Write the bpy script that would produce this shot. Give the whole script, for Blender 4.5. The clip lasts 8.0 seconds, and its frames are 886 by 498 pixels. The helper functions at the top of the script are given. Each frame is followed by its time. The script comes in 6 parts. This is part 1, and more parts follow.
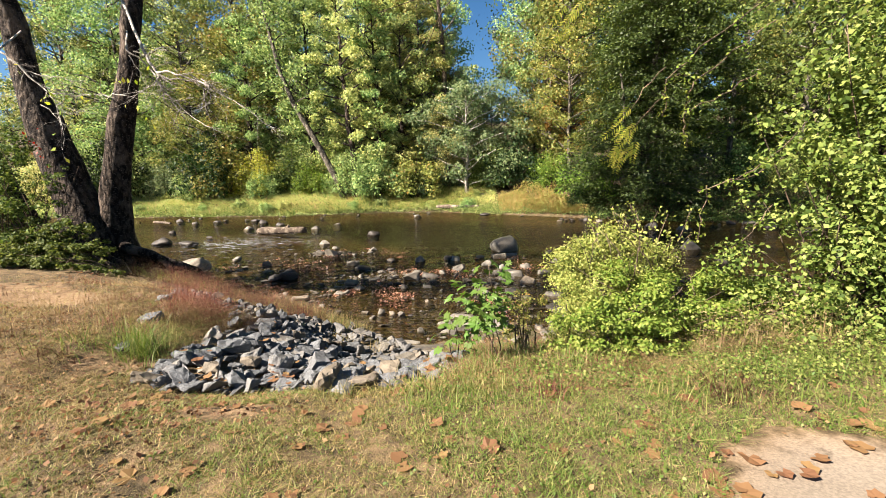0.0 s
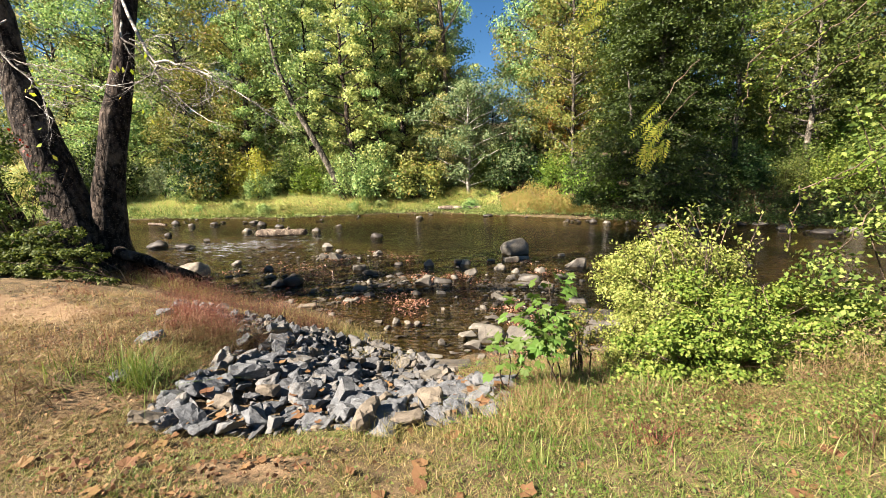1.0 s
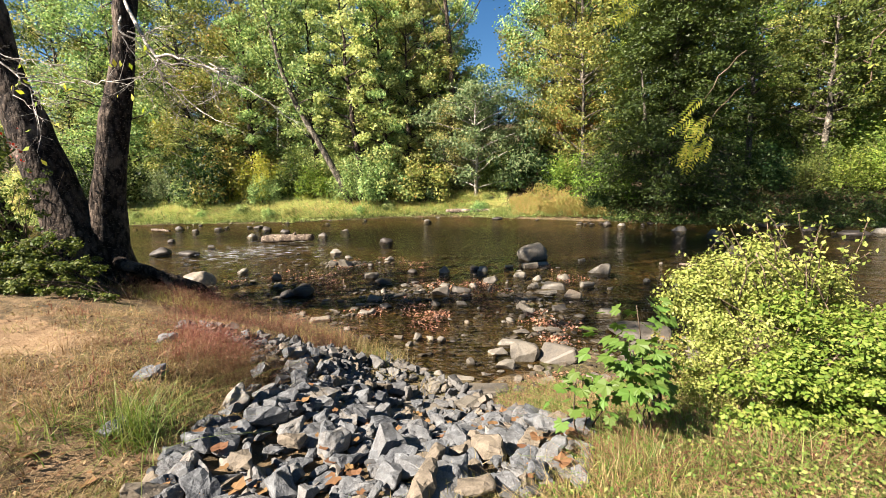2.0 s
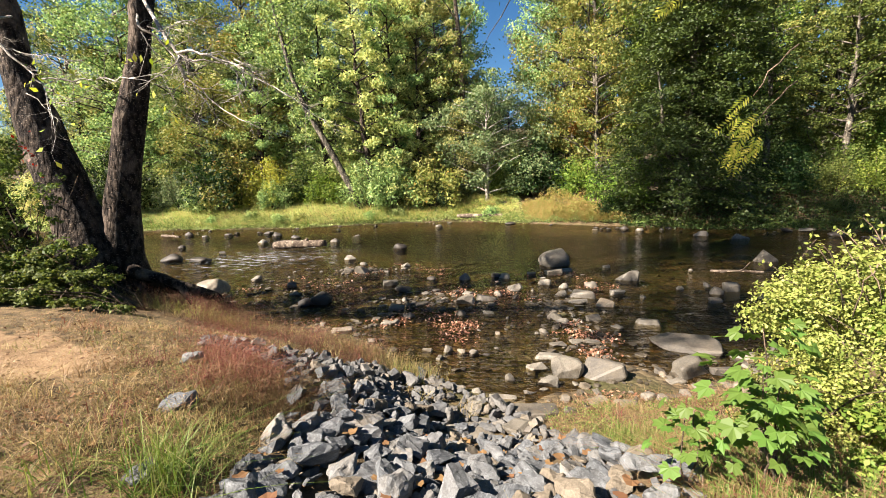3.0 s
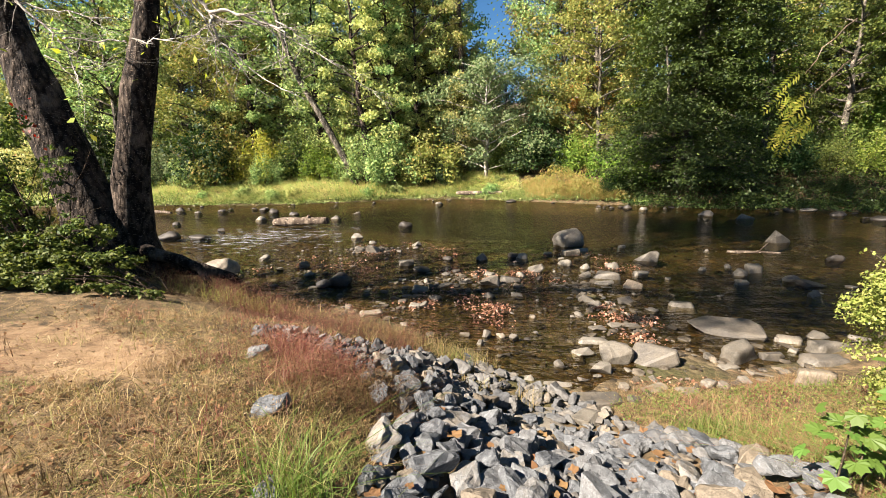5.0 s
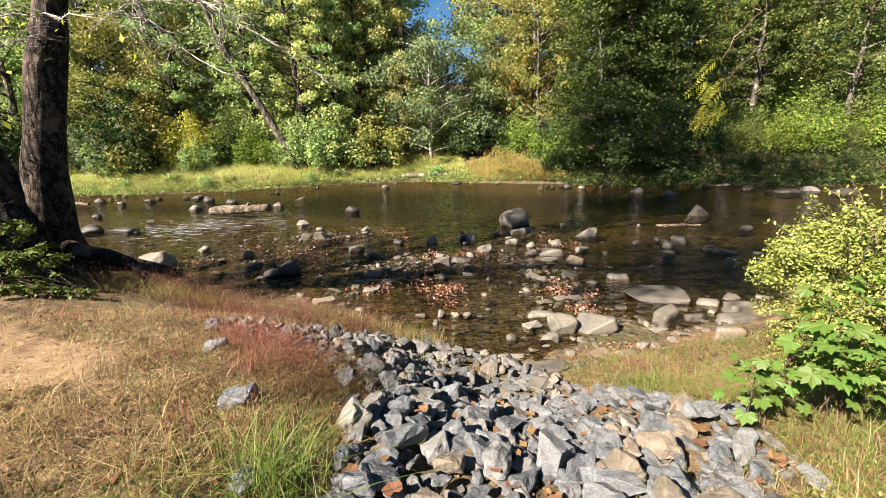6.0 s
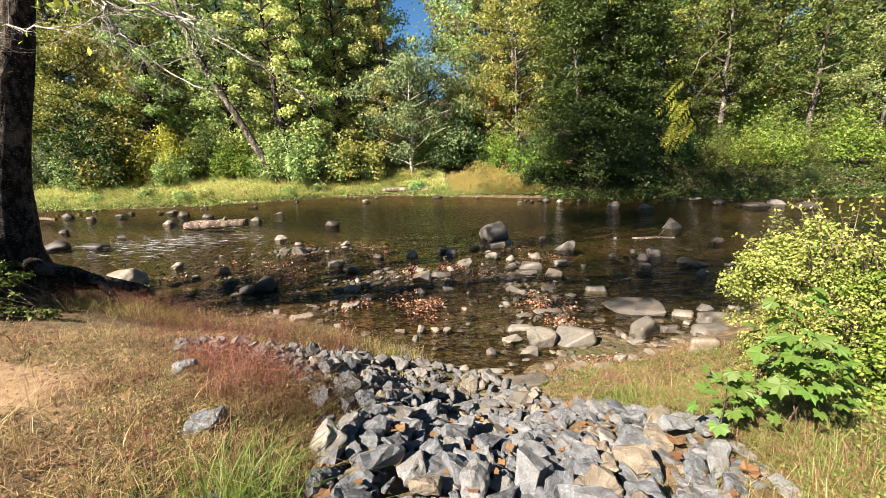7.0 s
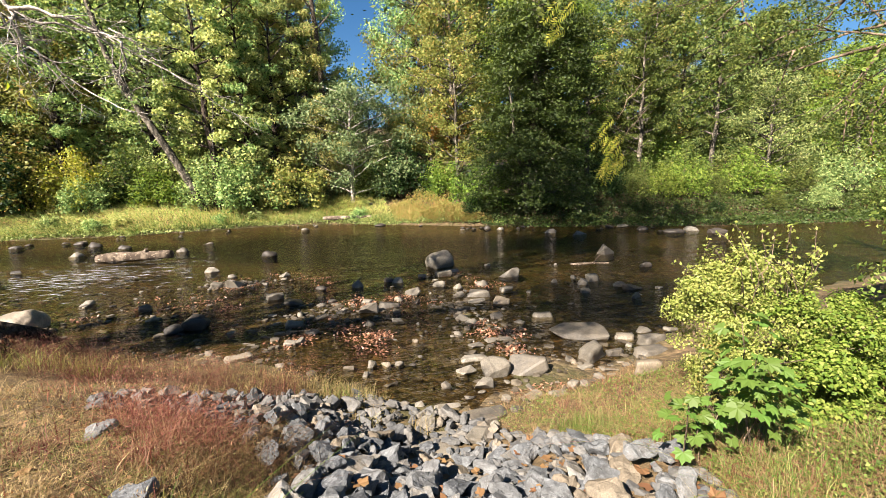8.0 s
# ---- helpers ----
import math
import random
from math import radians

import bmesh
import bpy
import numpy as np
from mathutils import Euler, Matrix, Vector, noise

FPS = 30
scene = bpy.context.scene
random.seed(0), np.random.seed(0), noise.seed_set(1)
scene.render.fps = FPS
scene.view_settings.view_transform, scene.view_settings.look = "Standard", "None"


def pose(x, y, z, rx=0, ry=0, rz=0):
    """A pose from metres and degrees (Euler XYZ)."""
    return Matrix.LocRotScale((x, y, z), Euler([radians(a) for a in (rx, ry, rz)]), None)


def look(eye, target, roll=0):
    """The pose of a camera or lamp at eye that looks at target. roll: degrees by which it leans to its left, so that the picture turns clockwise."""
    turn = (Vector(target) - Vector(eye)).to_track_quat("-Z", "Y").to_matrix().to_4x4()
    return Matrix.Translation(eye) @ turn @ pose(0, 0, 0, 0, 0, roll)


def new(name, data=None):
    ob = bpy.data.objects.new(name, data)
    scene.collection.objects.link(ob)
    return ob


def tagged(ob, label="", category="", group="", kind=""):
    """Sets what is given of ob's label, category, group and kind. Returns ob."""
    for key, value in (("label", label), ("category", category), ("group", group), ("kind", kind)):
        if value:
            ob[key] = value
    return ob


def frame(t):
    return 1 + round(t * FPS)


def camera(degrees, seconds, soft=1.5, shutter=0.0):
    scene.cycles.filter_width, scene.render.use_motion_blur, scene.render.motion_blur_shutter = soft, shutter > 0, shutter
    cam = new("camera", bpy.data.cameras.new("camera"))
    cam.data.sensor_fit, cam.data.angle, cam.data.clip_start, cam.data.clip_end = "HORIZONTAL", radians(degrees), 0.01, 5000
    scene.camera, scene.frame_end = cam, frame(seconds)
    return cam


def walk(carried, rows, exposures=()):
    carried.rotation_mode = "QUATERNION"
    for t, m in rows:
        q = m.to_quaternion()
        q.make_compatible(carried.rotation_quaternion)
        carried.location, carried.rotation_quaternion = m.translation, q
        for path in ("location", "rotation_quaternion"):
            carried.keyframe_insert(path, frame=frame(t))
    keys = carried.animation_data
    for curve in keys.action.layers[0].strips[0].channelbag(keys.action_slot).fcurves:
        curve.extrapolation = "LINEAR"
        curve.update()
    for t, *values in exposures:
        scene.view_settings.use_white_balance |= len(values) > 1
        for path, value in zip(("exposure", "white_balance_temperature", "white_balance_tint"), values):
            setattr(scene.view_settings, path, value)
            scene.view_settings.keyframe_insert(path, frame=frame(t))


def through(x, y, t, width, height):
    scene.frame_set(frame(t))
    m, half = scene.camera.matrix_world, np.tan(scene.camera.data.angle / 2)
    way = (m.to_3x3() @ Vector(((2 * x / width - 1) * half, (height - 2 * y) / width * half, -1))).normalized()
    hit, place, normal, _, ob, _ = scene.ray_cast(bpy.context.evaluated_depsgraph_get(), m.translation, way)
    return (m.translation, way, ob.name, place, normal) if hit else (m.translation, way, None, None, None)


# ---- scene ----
cam = camera(94.0, 8.0, soft=0.5)
PATH = [
    (0, (0.455, -0.199, 3.079), (0.296, 1.762, 2.718), -1.2),
    (0.5, (0.14, 0.132, 3.074), (-0.014, 2.094, 2.718), -1.3),
    (1, (-0.078, 0.374, 3.065), (-0.217, 2.337, 2.707), -1.2),
    (1.5, (-0.294, 0.714, 3.089), (-0.434, 2.677, 2.732), -1.4),
    (3, (-1.082, 1.439, 3.065), (-1.256, 3.405, 2.743), -1.9),
    (3.5, (-1.303, 1.584, 3.053), (-1.484, 3.548, 2.72), -1.5),
    (4, (-1.657, 1.679, 3.076), (-1.841, 3.638, 2.721), -0.9),
    (4.2, (-1.787, 1.705, 3.066), (-1.98, 3.662, 2.699), -0.8),
    (5.3, (-2.103, 1.686, 3.16), (-2.13, 3.631, 2.693), -1.4),
    (5.5, (-2.138, 1.631, 3.173), (-2.097, 3.57, 2.685), -1.4),
    (6, (-2.134, 1.581, 3.165), (-1.993, 3.506, 2.641), -1.8),
    (6.5, (-2.115, 1.576, 3.172), (-1.934, 3.503, 2.665), -1.8),
    (7, (-2.088, 1.594, 3.177), (-1.856, 3.526, 2.714), -1.6),
    (7.5, (-2.082, 1.653, 3.178), (-1.767, 3.586, 2.775), -1.1),
    (8, (-2.235, 1.75, 3.21), (-1.716, 3.652, 2.87), -0.9),
]
walk(cam, [(t, look(eye, target, lean)) for t, eye, target, lean in PATH])

# ---- world, sun, exposure ----
SUN_TO = Vector((-0.79, -0.53, 0.80)).normalized()
scene.view_settings.exposure = 2.5
world = bpy.data.worlds.new("sky")
scene.world = world
world.use_nodes = True
wn, wl = world.node_tree.nodes, world.node_tree.links
wn.clear()
sky = wn.new("ShaderNodeTexSky")
sky.sky_type, sky.sun_disc = "NISHITA", False
sky.sun_elevation = math.asin(SUN_TO.z)
sky.sun_rotation = math.atan2(SUN_TO.x, SUN_TO.y)
sky.altitude, sky.air_density, sky.dust_density, sky.ozone_density = 300, 1.0, 0.2, 3.0
wbg, wout = wn.new("ShaderNodeBackground"), wn.new("ShaderNodeOutputWorld")
wbg.inputs["Strength"].default_value = 0.024
tint = wn.new("ShaderNodeHueSaturation")
tint.inputs["Saturation"].default_value = 1.25
wl.new(sky.outputs[0], tint.inputs["Color"])
wl.new(tint.outputs[0], wbg.inputs[0])
wl.new(wbg.outputs[0], wout.inputs[0])
sun_data = bpy.data.lights.new("sun", "SUN")
sun_data.energy, sun_data.angle, sun_data.color = 5.0, radians(0.53), (1.0, 0.875, 0.75)
sun = new("sun", sun_data)
sun.matrix_world = look(SUN_TO * 100, (0, 0, 0))


# ---- materials ----
class Mat:
    """A small node builder for one material."""

    def __init__(self, name):
        self.m = bpy.data.materials.new(name)
        self.m.use_nodes = True
        self.n, self.l = self.m.node_tree.nodes, self.m.node_tree.links
        self.n.clear()
        self.out = self.n.new("ShaderNodeOutputMaterial")

    def put(self, socket, value):
        if isinstance(value, bpy.types.NodeSocket):
            self.l.new(value, socket)
        elif isinstance(value, tuple) and len(value) == 3 and socket.type == "RGBA":
            socket.default_value = (*value, 1)
        else:
            socket.default_value = value

    def node(self, kind, **inputs):
        nd = self.n.new(kind)
        for k, v in inputs.items():
            self.put(nd.inputs[k.replace("_", " ")], v)
        return nd

    def coords(self, world_space=False, scale=(1, 1, 1)):
        src = self.n.new("ShaderNodeNewGeometry").outputs["Position"] if world_space else self.n.new("ShaderNodeTexCoord").outputs["Object"]
        mp = self.node("ShaderNodeMapping", Vector=src, Scale=scale)
        return mp.outputs[0]

    def noise(self, scale, detail=4.0, rough=0.55, vec=None, world_space=False):
        nd = self.node("ShaderNodeTexNoise", Scale=scale, Detail=detail, Roughness=rough)
        self.put(nd.inputs["Vector"], vec if vec is not None else self.coords(world_space))
        return nd.outputs["Fac"]

    def ramp(self, fac, *stops, constant=False):
        nd = self.node("ShaderNodeValToRGB", Fac=fac)
        e = nd.color_ramp.elements
        while len(e) < len(stops):
            e.new(0.5)
        for el, (p, c) in zip(e, stops):
            el.position = p
            el.color = (*c, 1) if isinstance(c, tuple) else (c, c, c, 1)
        if constant:
            nd.color_ramp.interpolation = "CONSTANT"
        return nd.outputs["Color"]

    def mix(self, fac, a, b, how="MIX"):
        nd = self.n.new("ShaderNodeMix")
        nd.data_type, nd.blend_type = "RGBA", how
        self.put(nd.inputs[0], fac)
        self.put(nd.inputs[6], a)
        self.put(nd.inputs[7], b)
        return nd.outputs[2]

    def math(self, how, a, b=0.5):
        nd = self.n.new("ShaderNodeMath")
        nd.operation = how
        self.put(nd.inputs[0], a)
        self.put(nd.inputs[1], b)
        return nd.outputs[0]

    def bump(self, height, strength=0.5, distance=0.01):
        return self.node("ShaderNodeBump", Height=height, Strength=strength, Distance=distance).outputs[0]

    def object_random(self):
        return self.n.new("ShaderNodeObjectInfo").outputs["Random"]

    def island(self):
        return self.n.new("ShaderNodeNewGeometry").outputs["Random Per Island"]

    def principled(self, color, rough=0.8, normal=None, spec=0.4):
        nd = self.node("ShaderNodeBsdfPrincipled", Base_Color=color, Roughness=rough)
        nd.inputs["Specular IOR Level"].default_value = spec
        if normal is not None:
            self.l.new(normal, nd.inputs["Normal"])
        return nd.outputs[0]

    def finish(self, shader):
        self.l.new(shader, self.out.inputs["Surface"])
        return self.m


def hsv(m, color, hue=0.5, sat=1.0, val=1.0):
    nd = m.node("ShaderNodeHueSaturation", Color=color)
    m.put(nd.inputs["Hue"], hue)
    m.put(nd.inputs["Saturation"], sat)
    m.put(nd.inputs["Value"], val)
    return nd.outputs[0]


def leaf_material(name, stops, through=0.28, gloss=0.16, spread=0.03, rough=0.55, tone=0.62):
    """Leaves: each one takes its own tint from the stops; each plant shifts a little."""
    m = Mat(name)
    col = m.ramp(m.island(), *[(p, tuple(v * tone for v in c)) for p, c in stops])
    rnd = m.object_random()
    col = hsv(m, col, m.math("ADD", m.math("MULTIPLY", rnd, spread), 0.5 - spread / 2), 1.0,
              m.math("ADD", m.math("MULTIPLY", rnd, 0.35), 0.82))
    front = m.principled(col, rough, spec=gloss)
    back = m.node("ShaderNodeBsdfTranslucent", Color=hsv(m, col, 0.49, 1.1, 1.25)).outputs[0]
    mx = m.n.new("ShaderNodeMixShader")
    mx.inputs[0].default_value = through
    m.l.new(front, mx.inputs[1])
    m.l.new(back, mx.inputs[2])
    return m.finish(mx.outputs[0])


LEAF_YELLOWGREEN = leaf_material("leaf_yellow_green", [(0, (0.12, 0.165, 0.05)), (0.45, (0.26, 0.30, 0.10)), (0.85, (0.39, 0.40, 0.15)), (1, (0.52, 0.45, 0.18))], 0.36, spread=0.05, tone=1.12)
LEAF_GREEN = leaf_material("leaf_green", [(0, (0.06, 0.115, 0.032)), (0.5, (0.155, 0.225, 0.08)), (1, (0.33, 0.39, 0.14))], 0.36, spread=0.05, tone=1.1)
# green darkened to paint the shade in and under the far woods
LEAF_SHADE = leaf_material("leaf_shade_dark_green", [(0, (0.022, 0.06, 0.014)), (0.7, (0.045, 0.10, 0.022)), (1, (0.14, 0.21, 0.05))], 0.25, tone=0.31)
LEAF_GREY = leaf_material("leaf_grey_green", [(0, (0.07, 0.12, 0.045)), (0.6, (0.15, 0.20, 0.085)), (1, (0.28, 0.32, 0.15))], 0.3, tone=0.72)
LEAF_OLIVE = leaf_material("leaf_olive_gold", [(0, (0.13, 0.16, 0.035)), (0.55, (0.23, 0.26, 0.06)), (0.9, (0.36, 0.34, 0.10)), (1, (0.46, 0.28, 0.08))], tone=0.68)
# mid green of near plants; in the far woods a shaded copy of green
LEAF_MID_SHADED = leaf_material("leaf_mid_and_shaded_green", [(0, (0.05, 0.09, 0.02)), (0.6, (0.12, 0.17, 0.035)), (1, (0.24, 0.28, 0.07))], 0.34, tone=0.62)
LEAF_VINE = leaf_material("leaf_vine", [(0, (0.06, 0.10, 0.02)), (0.5, (0.18, 0.25, 0.05)), (1, (0.38, 0.42, 0.12))], 0.36, tone=0.62)
LEAF_RUST = leaf_material("leaf_rust", [(0, (0.20, 0.10, 0.03)), (0.5, (0.34, 0.17, 0.04)), (1, (0.42, 0.30, 0.06))])
LEAF_YELLOW = leaf_material("leaf_bright_yellow", [(0, (0.20, 0.27, 0.04)), (0.5, (0.38, 0.42, 0.06)), (1, (0.54, 0.50, 0.10))], 0.36, tone=0.66)
LEAF_GOLD = leaf_material("leaf_yellowing", [(0, (0.18, 0.23, 0.04)), (0.4, (0.34, 0.38, 0.09)), (0.75, (0.48, 0.49, 0.13)), (1, (0.62, 0.57, 0.20))], 0.38, tone=0.51)
LEAF_BUSH = leaf_material("leaf_bush", [(0, (0.13, 0.22, 0.03)), (0.5, (0.24, 0.33, 0.05)), (1, (0.42, 0.46, 0.11))], 0.36, tone=0.49)
LEAF_MAPLE = leaf_material("leaf_fresh", [(0, (0.11, 0.22, 0.03)), (0.6, (0.19, 0.33, 0.06)), (1, (0.34, 0.46, 0.16))], 0.42, 0.3, tone=0.44)
LEAF_FRESH = leaf_material("leaf_fresh_green", [(0, (0.08, 0.15, 0.02)), (0.5, (0.17, 0.27, 0.04)), (1, (0.34, 0.42, 0.08))], 0.36, spread=0.04, tone=0.62)
# dark boughs; the far bank's low leaves take this tone as painted shade
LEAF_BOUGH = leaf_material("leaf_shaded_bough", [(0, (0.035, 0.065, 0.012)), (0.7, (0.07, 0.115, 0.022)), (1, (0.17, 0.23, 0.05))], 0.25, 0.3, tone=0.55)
LEAF_RED = leaf_material("leaf_red", [(0, (0.30, 0.02, 0.02)), (1, (0.5, 0.05, 0.03))], tone=0.42)
LITTER = leaf_material("leaf_litter", [(0, (0.14, 0.075, 0.04)), (0.4, (0.26, 0.14, 0.07)), (0.75, (0.42, 0.24, 0.11)), (1, (0.56, 0.37, 0.18))], 0.3, 0.2, rough=0.65, tone=0.46)
LITTER_WET = leaf_material("wet_leaf_litter", [(0, (0.12, 0.06, 0.035)), (0.5, (0.32, 0.15, 0.085)), (1, (0.56, 0.33, 0.20))], 0.15, 0.5, rough=0.45, tone=0.62)
GRASS_MIX = leaf_material("lawn_grass", [(0, (0.15, 0.15, 0.035)), (0.4, (0.27, 0.24, 0.07)), (0.7, (0.42, 0.33, 0.14)), (1, (0.56, 0.44, 0.22))], 0.3, 0.3, tone=0.60)
GRASS_DRY = leaf_material("dry_grass", [(0, (0.26, 0.18, 0.08)), (0.6, (0.44, 0.31, 0.15)), (1, (0.60, 0.46, 0.25))], 0.3, 0.3, tone=0.52)
GRASS_BROWN = leaf_material("brown_grass", [(0, (0.12, 0.06, 0.03)), (0.5, (0.24, 0.13, 0.06)), (0.85, (0.30, 0.20, 0.09)), (1, (0.20, 0.24, 0.05))], 0.25, 0.2, tone=0.33)
GRASS_GREEN = leaf_material("green_grass", [(0, (0.09, 0.19, 0.025)), (0.6, (0.18, 0.28, 0.05)), (1, (0.40, 0.41, 0.14))], 0.35, 0.3, tone=0.57)
GRASS_FAR = leaf_material("meadow_grass", [(0, (0.20, 0.30, 0.09)), (0.5, (0.34, 0.38, 0.13)), (0.85, (0.46, 0.38, 0.17)), (1, (0.54, 0.34, 0.20))], 0.4, 0.12, tone=1.1)
GRASS_MOUND = leaf_material("mound_grass", [(0, (0.20, 0.26, 0.05)), (0.4, (0.36, 0.34, 0.10)), (0.8, (0.46, 0.33, 0.12)), (1, (0.48, 0.26, 0.11))], 0.3, 0.15, tone=0.62)
MEADOW_WEED = leaf_material("meadow_weed", [(0, (0.15, 0.25, 0.06)), (0.5, (0.29, 0.35, 0.10)), (1, (0.46, 0.40, 0.16))], 0.35, 0.12, tone=1.08)
RED_STEM = leaf_material("red_weed", [(0, (0.20, 0.06, 0.045)), (0.5, (0.40, 0.14, 0.10)), (1, (0.52, 0.32, 0.20))], 0.25, 0.2, tone=0.4)


def bark_material(name, dark, light, scale=9.0, strength=0.9):
    m = Mat(name)
    dark, light = tuple(v * 0.6 for v in dark), tuple(v * 0.6 for v in light)
    vec = m.coords(False, (1, 1, 0.3))
    ridges = m.noise(scale, 6, 0.65, vec)
    plates = m.node("ShaderNodeTexVoronoi", Scale=scale * 1.3)
    m.put(plates.inputs["Vector"], m.coords(False, (1, 1, 0.45)))
    fine = m.noise(scale * 6, 4, 0.6, vec)
    patch = m.noise(1.6, 4, 0.6)
    crack = m.math("ADD", m.math("MULTIPLY", plates.outputs["Distance"], -0.8), m.math("ADD", ridges, 0.25))
    col = m.ramp(crack, (0.25, dark), (0.48, tuple((a + b) / 2 for a, b in zip(dark, light))), (0.68, light))
    col = m.mix(m.ramp(patch, (0.54, 0.0), (0.64, 0.75)), col, tuple(min(1, c * 1.9 + 0.01) for c in light))
    col = m.mix(1.0, col, m.ramp(fine, (0.3, 0.6), (0.7, 1.4)), "MULTIPLY")
    fleck = m.noise(scale * 2.6, 3, 0.6, m.coords(False, (1, 1, 1.9)))
    col = m.mix(m.ramp(fleck, (0.60, 0.0), (0.66, 0.8)), col, tuple(min(1, c * 2.6 + 0.015) for c in light))
    h = m.math("ADD", crack, m.math("MULTIPLY", fine, 0.4))
    return m.finish(m.principled(col, 0.9, m.bump(h, strength, 0.09), 0.15))


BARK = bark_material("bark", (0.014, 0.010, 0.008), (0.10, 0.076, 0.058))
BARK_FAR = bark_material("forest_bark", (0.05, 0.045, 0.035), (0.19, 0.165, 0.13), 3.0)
BARK_PALE = bark_material("pale_bark", (0.08, 0.06, 0.045), (0.20, 0.16, 0.12), 3.0, 0.4)
TWIG = bark_material("weathered_twig", (0.26, 0.235, 0.205), (0.56, 0.52, 0.46), 20.0, 0.3)
TWIG_DARK = bark_material("brown_twig", (0.06, 0.045, 0.03), (0.18, 0.13, 0.09), 20.0, 0.3)


def stone_material(name, tones, vein=0.0, dust=(0.30, 0.25, 0.18), rough=0.75, scale=1.0, shade=0.42, loose=False):
    """Stone with stains, grain and pits; loose: many small stones in one mesh, each with its own tone."""
    m = Mat(name)
    base = m.ramp(m.island() if loose else m.object_random(), *[(p, tuple(v * shade for v in c)) for p, c in tones])
    dust = tuple(v * shade for v in dust)
    big = m.noise(5 * scale, 5, 0.6)
    fine = m.noise(38 * scale, 5, 0.65)
    col = m.mix(m.ramp(big, (0.40, 0.0), (0.64, 0.8)), base, dust)
    col = m.mix(1.0, col, m.ramp(fine, (0.3, 0.66), (0.7, 1.3)), "MULTIPLY")
    stain = m.noise(2.3 * scale, 6, 0.7)
    col = m.mix(1.0, col, m.ramp(stain, (0.36, 0.62), (0.5, 1.0), (0.66, 1.2)), "MULTIPLY")
    if vein:
        streak = m.noise(4.0 * scale, 5, 0.7, m.coords(False, (0.8, 3.0, 3.6)))
        col = m.mix(m.ramp(streak, (0.54, 0.0), (0.60, vein), (0.66, 0.0)), col, (0.26, 0.27, 0.285))
    h = m.math("ADD", big, m.math("MULTIPLY", fine, 0.16))
    return m.finish(m.principled(col, rough, m.bump(h, 0.8, 0.025), 0.35))


QUARRY = stone_material("quarry_stone", [(0.0, (0.105, 0.115, 0.13)), (0.45, (0.165, 0.175, 0.185)), (0.75, (0.24, 0.24, 0.24)), (0.9, (0.31, 0.30, 0.28)), (1.0, (0.38, 0.33, 0.26))], 0.3, (0.20, 0.215, 0.225), shade=0.40)
QUARRY_TAN = stone_material("tan_stone", [(0.0, (0.24, 0.20, 0.15)), (1.0, (0.36, 0.30, 0.22))], 0.0, (0.22, 0.18, 0.13))
RIVER = stone_material("river_stone", [(0.0, (0.15, 0.135, 0.115)), (0.45, (0.27, 0.245, 0.20)), (0.8, (0.40, 0.37, 0.31)), (1.0, (0.38, 0.30, 0.21))], 0.0, (0.17, 0.145, 0.11), 0.6, shade=0.45)
BED_STONE = stone_material("bed_gravel", [(0.0, (0.08, 0.065, 0.045)), (0.5, (0.17, 0.14, 0.10)), (0.85, (0.27, 0.23, 0.175)), (1.0, (0.40, 0.36, 0.30))], 0.0, (0.11, 0.085, 0.05), 0.7, 1.0, 0.36, True)
CHIPS = stone_material("stone_chips", [(0.0, (0.10, 0.11, 0.125)), (0.5, (0.18, 0.185, 0.19)), (0.8, (0.26, 0.25, 0.235)), (1.0, (0.36, 0.29, 0.20))], 0.0, (0.21, 0.20, 0.18), 0.75, 1.0, 0.37, True)
RIVER_DARK = stone_material("dark_wet_stone", [(0.0, (0.045, 0.04, 0.035)), (1.0, (0.10, 0.085, 0.07))], 0.0, (0.07, 0.055, 0.04), 0.6)

# soil, thatch, dry leaf crumbs and gravel bed in one sheet, by two painted masks
gm = Mat("soil")
cover = gm.n.new("ShaderNodeVertexColor")
cover.layer_name = "cover"
sep = gm.node("ShaderNodeSeparateColor", Color=cover.outputs[0])
g_big, g_mid, g_fine = gm.noise(0.8, 4, 0.6, None, True), gm.noise(6, 5, 0.65, None, True), gm.noise(60, 4, 0.7, None, True)
thatch = gm.ramp(g_mid, (0.32, (0.06, 0.045, 0.024)), (0.5, (0.16, 0.112, 0.058)), (0.68, (0.32, 0.22, 0.12)))
earth = gm.ramp(g_mid, (0.32, (0.19, 0.115, 0.06)), (0.5, (0.32, 0.21, 0.115)), (0.7, (0.40, 0.28, 0.165)))
dirt_fac = gm.ramp(gm.math("ADD", sep.outputs[0], gm.math("MULTIPLY", gm.math("SUBTRACT", g_mid, 0.5), 1.3)), (0.38, 0.0), (0.66, 1.0))
path_tan = gm.ramp(g_big, (0.35, (0.26, 0.215, 0.165)), (0.65, (0.33, 0.275, 0.215)))
earth = gm.mix(cover.outputs["Alpha"], earth, path_tan)
land = gm.mix(dirt_fac, thatch, earth)
vor = gm.node("ShaderNodeTexVoronoi", Scale=11.0)
gm.put(vor.inputs["Vector"], gm.coords(True))
vcol = gm.ramp(gm.node("ShaderNodeSeparateColor", Color=vor.outputs["Color"]).outputs[0],
               (0.0, (0.05, 0.037, 0.02)), (0.5, (0.13, 0.096, 0.052)), (0.85, (0.22, 0.17, 0.10)), (1.0, (0.26, 0.15, 0.075)))
bed = gm.mix(gm.ramp(g_big, (0.42, 0.0), (0.58, 0.85)), vcol, (0.075, 0.075, 0.026))
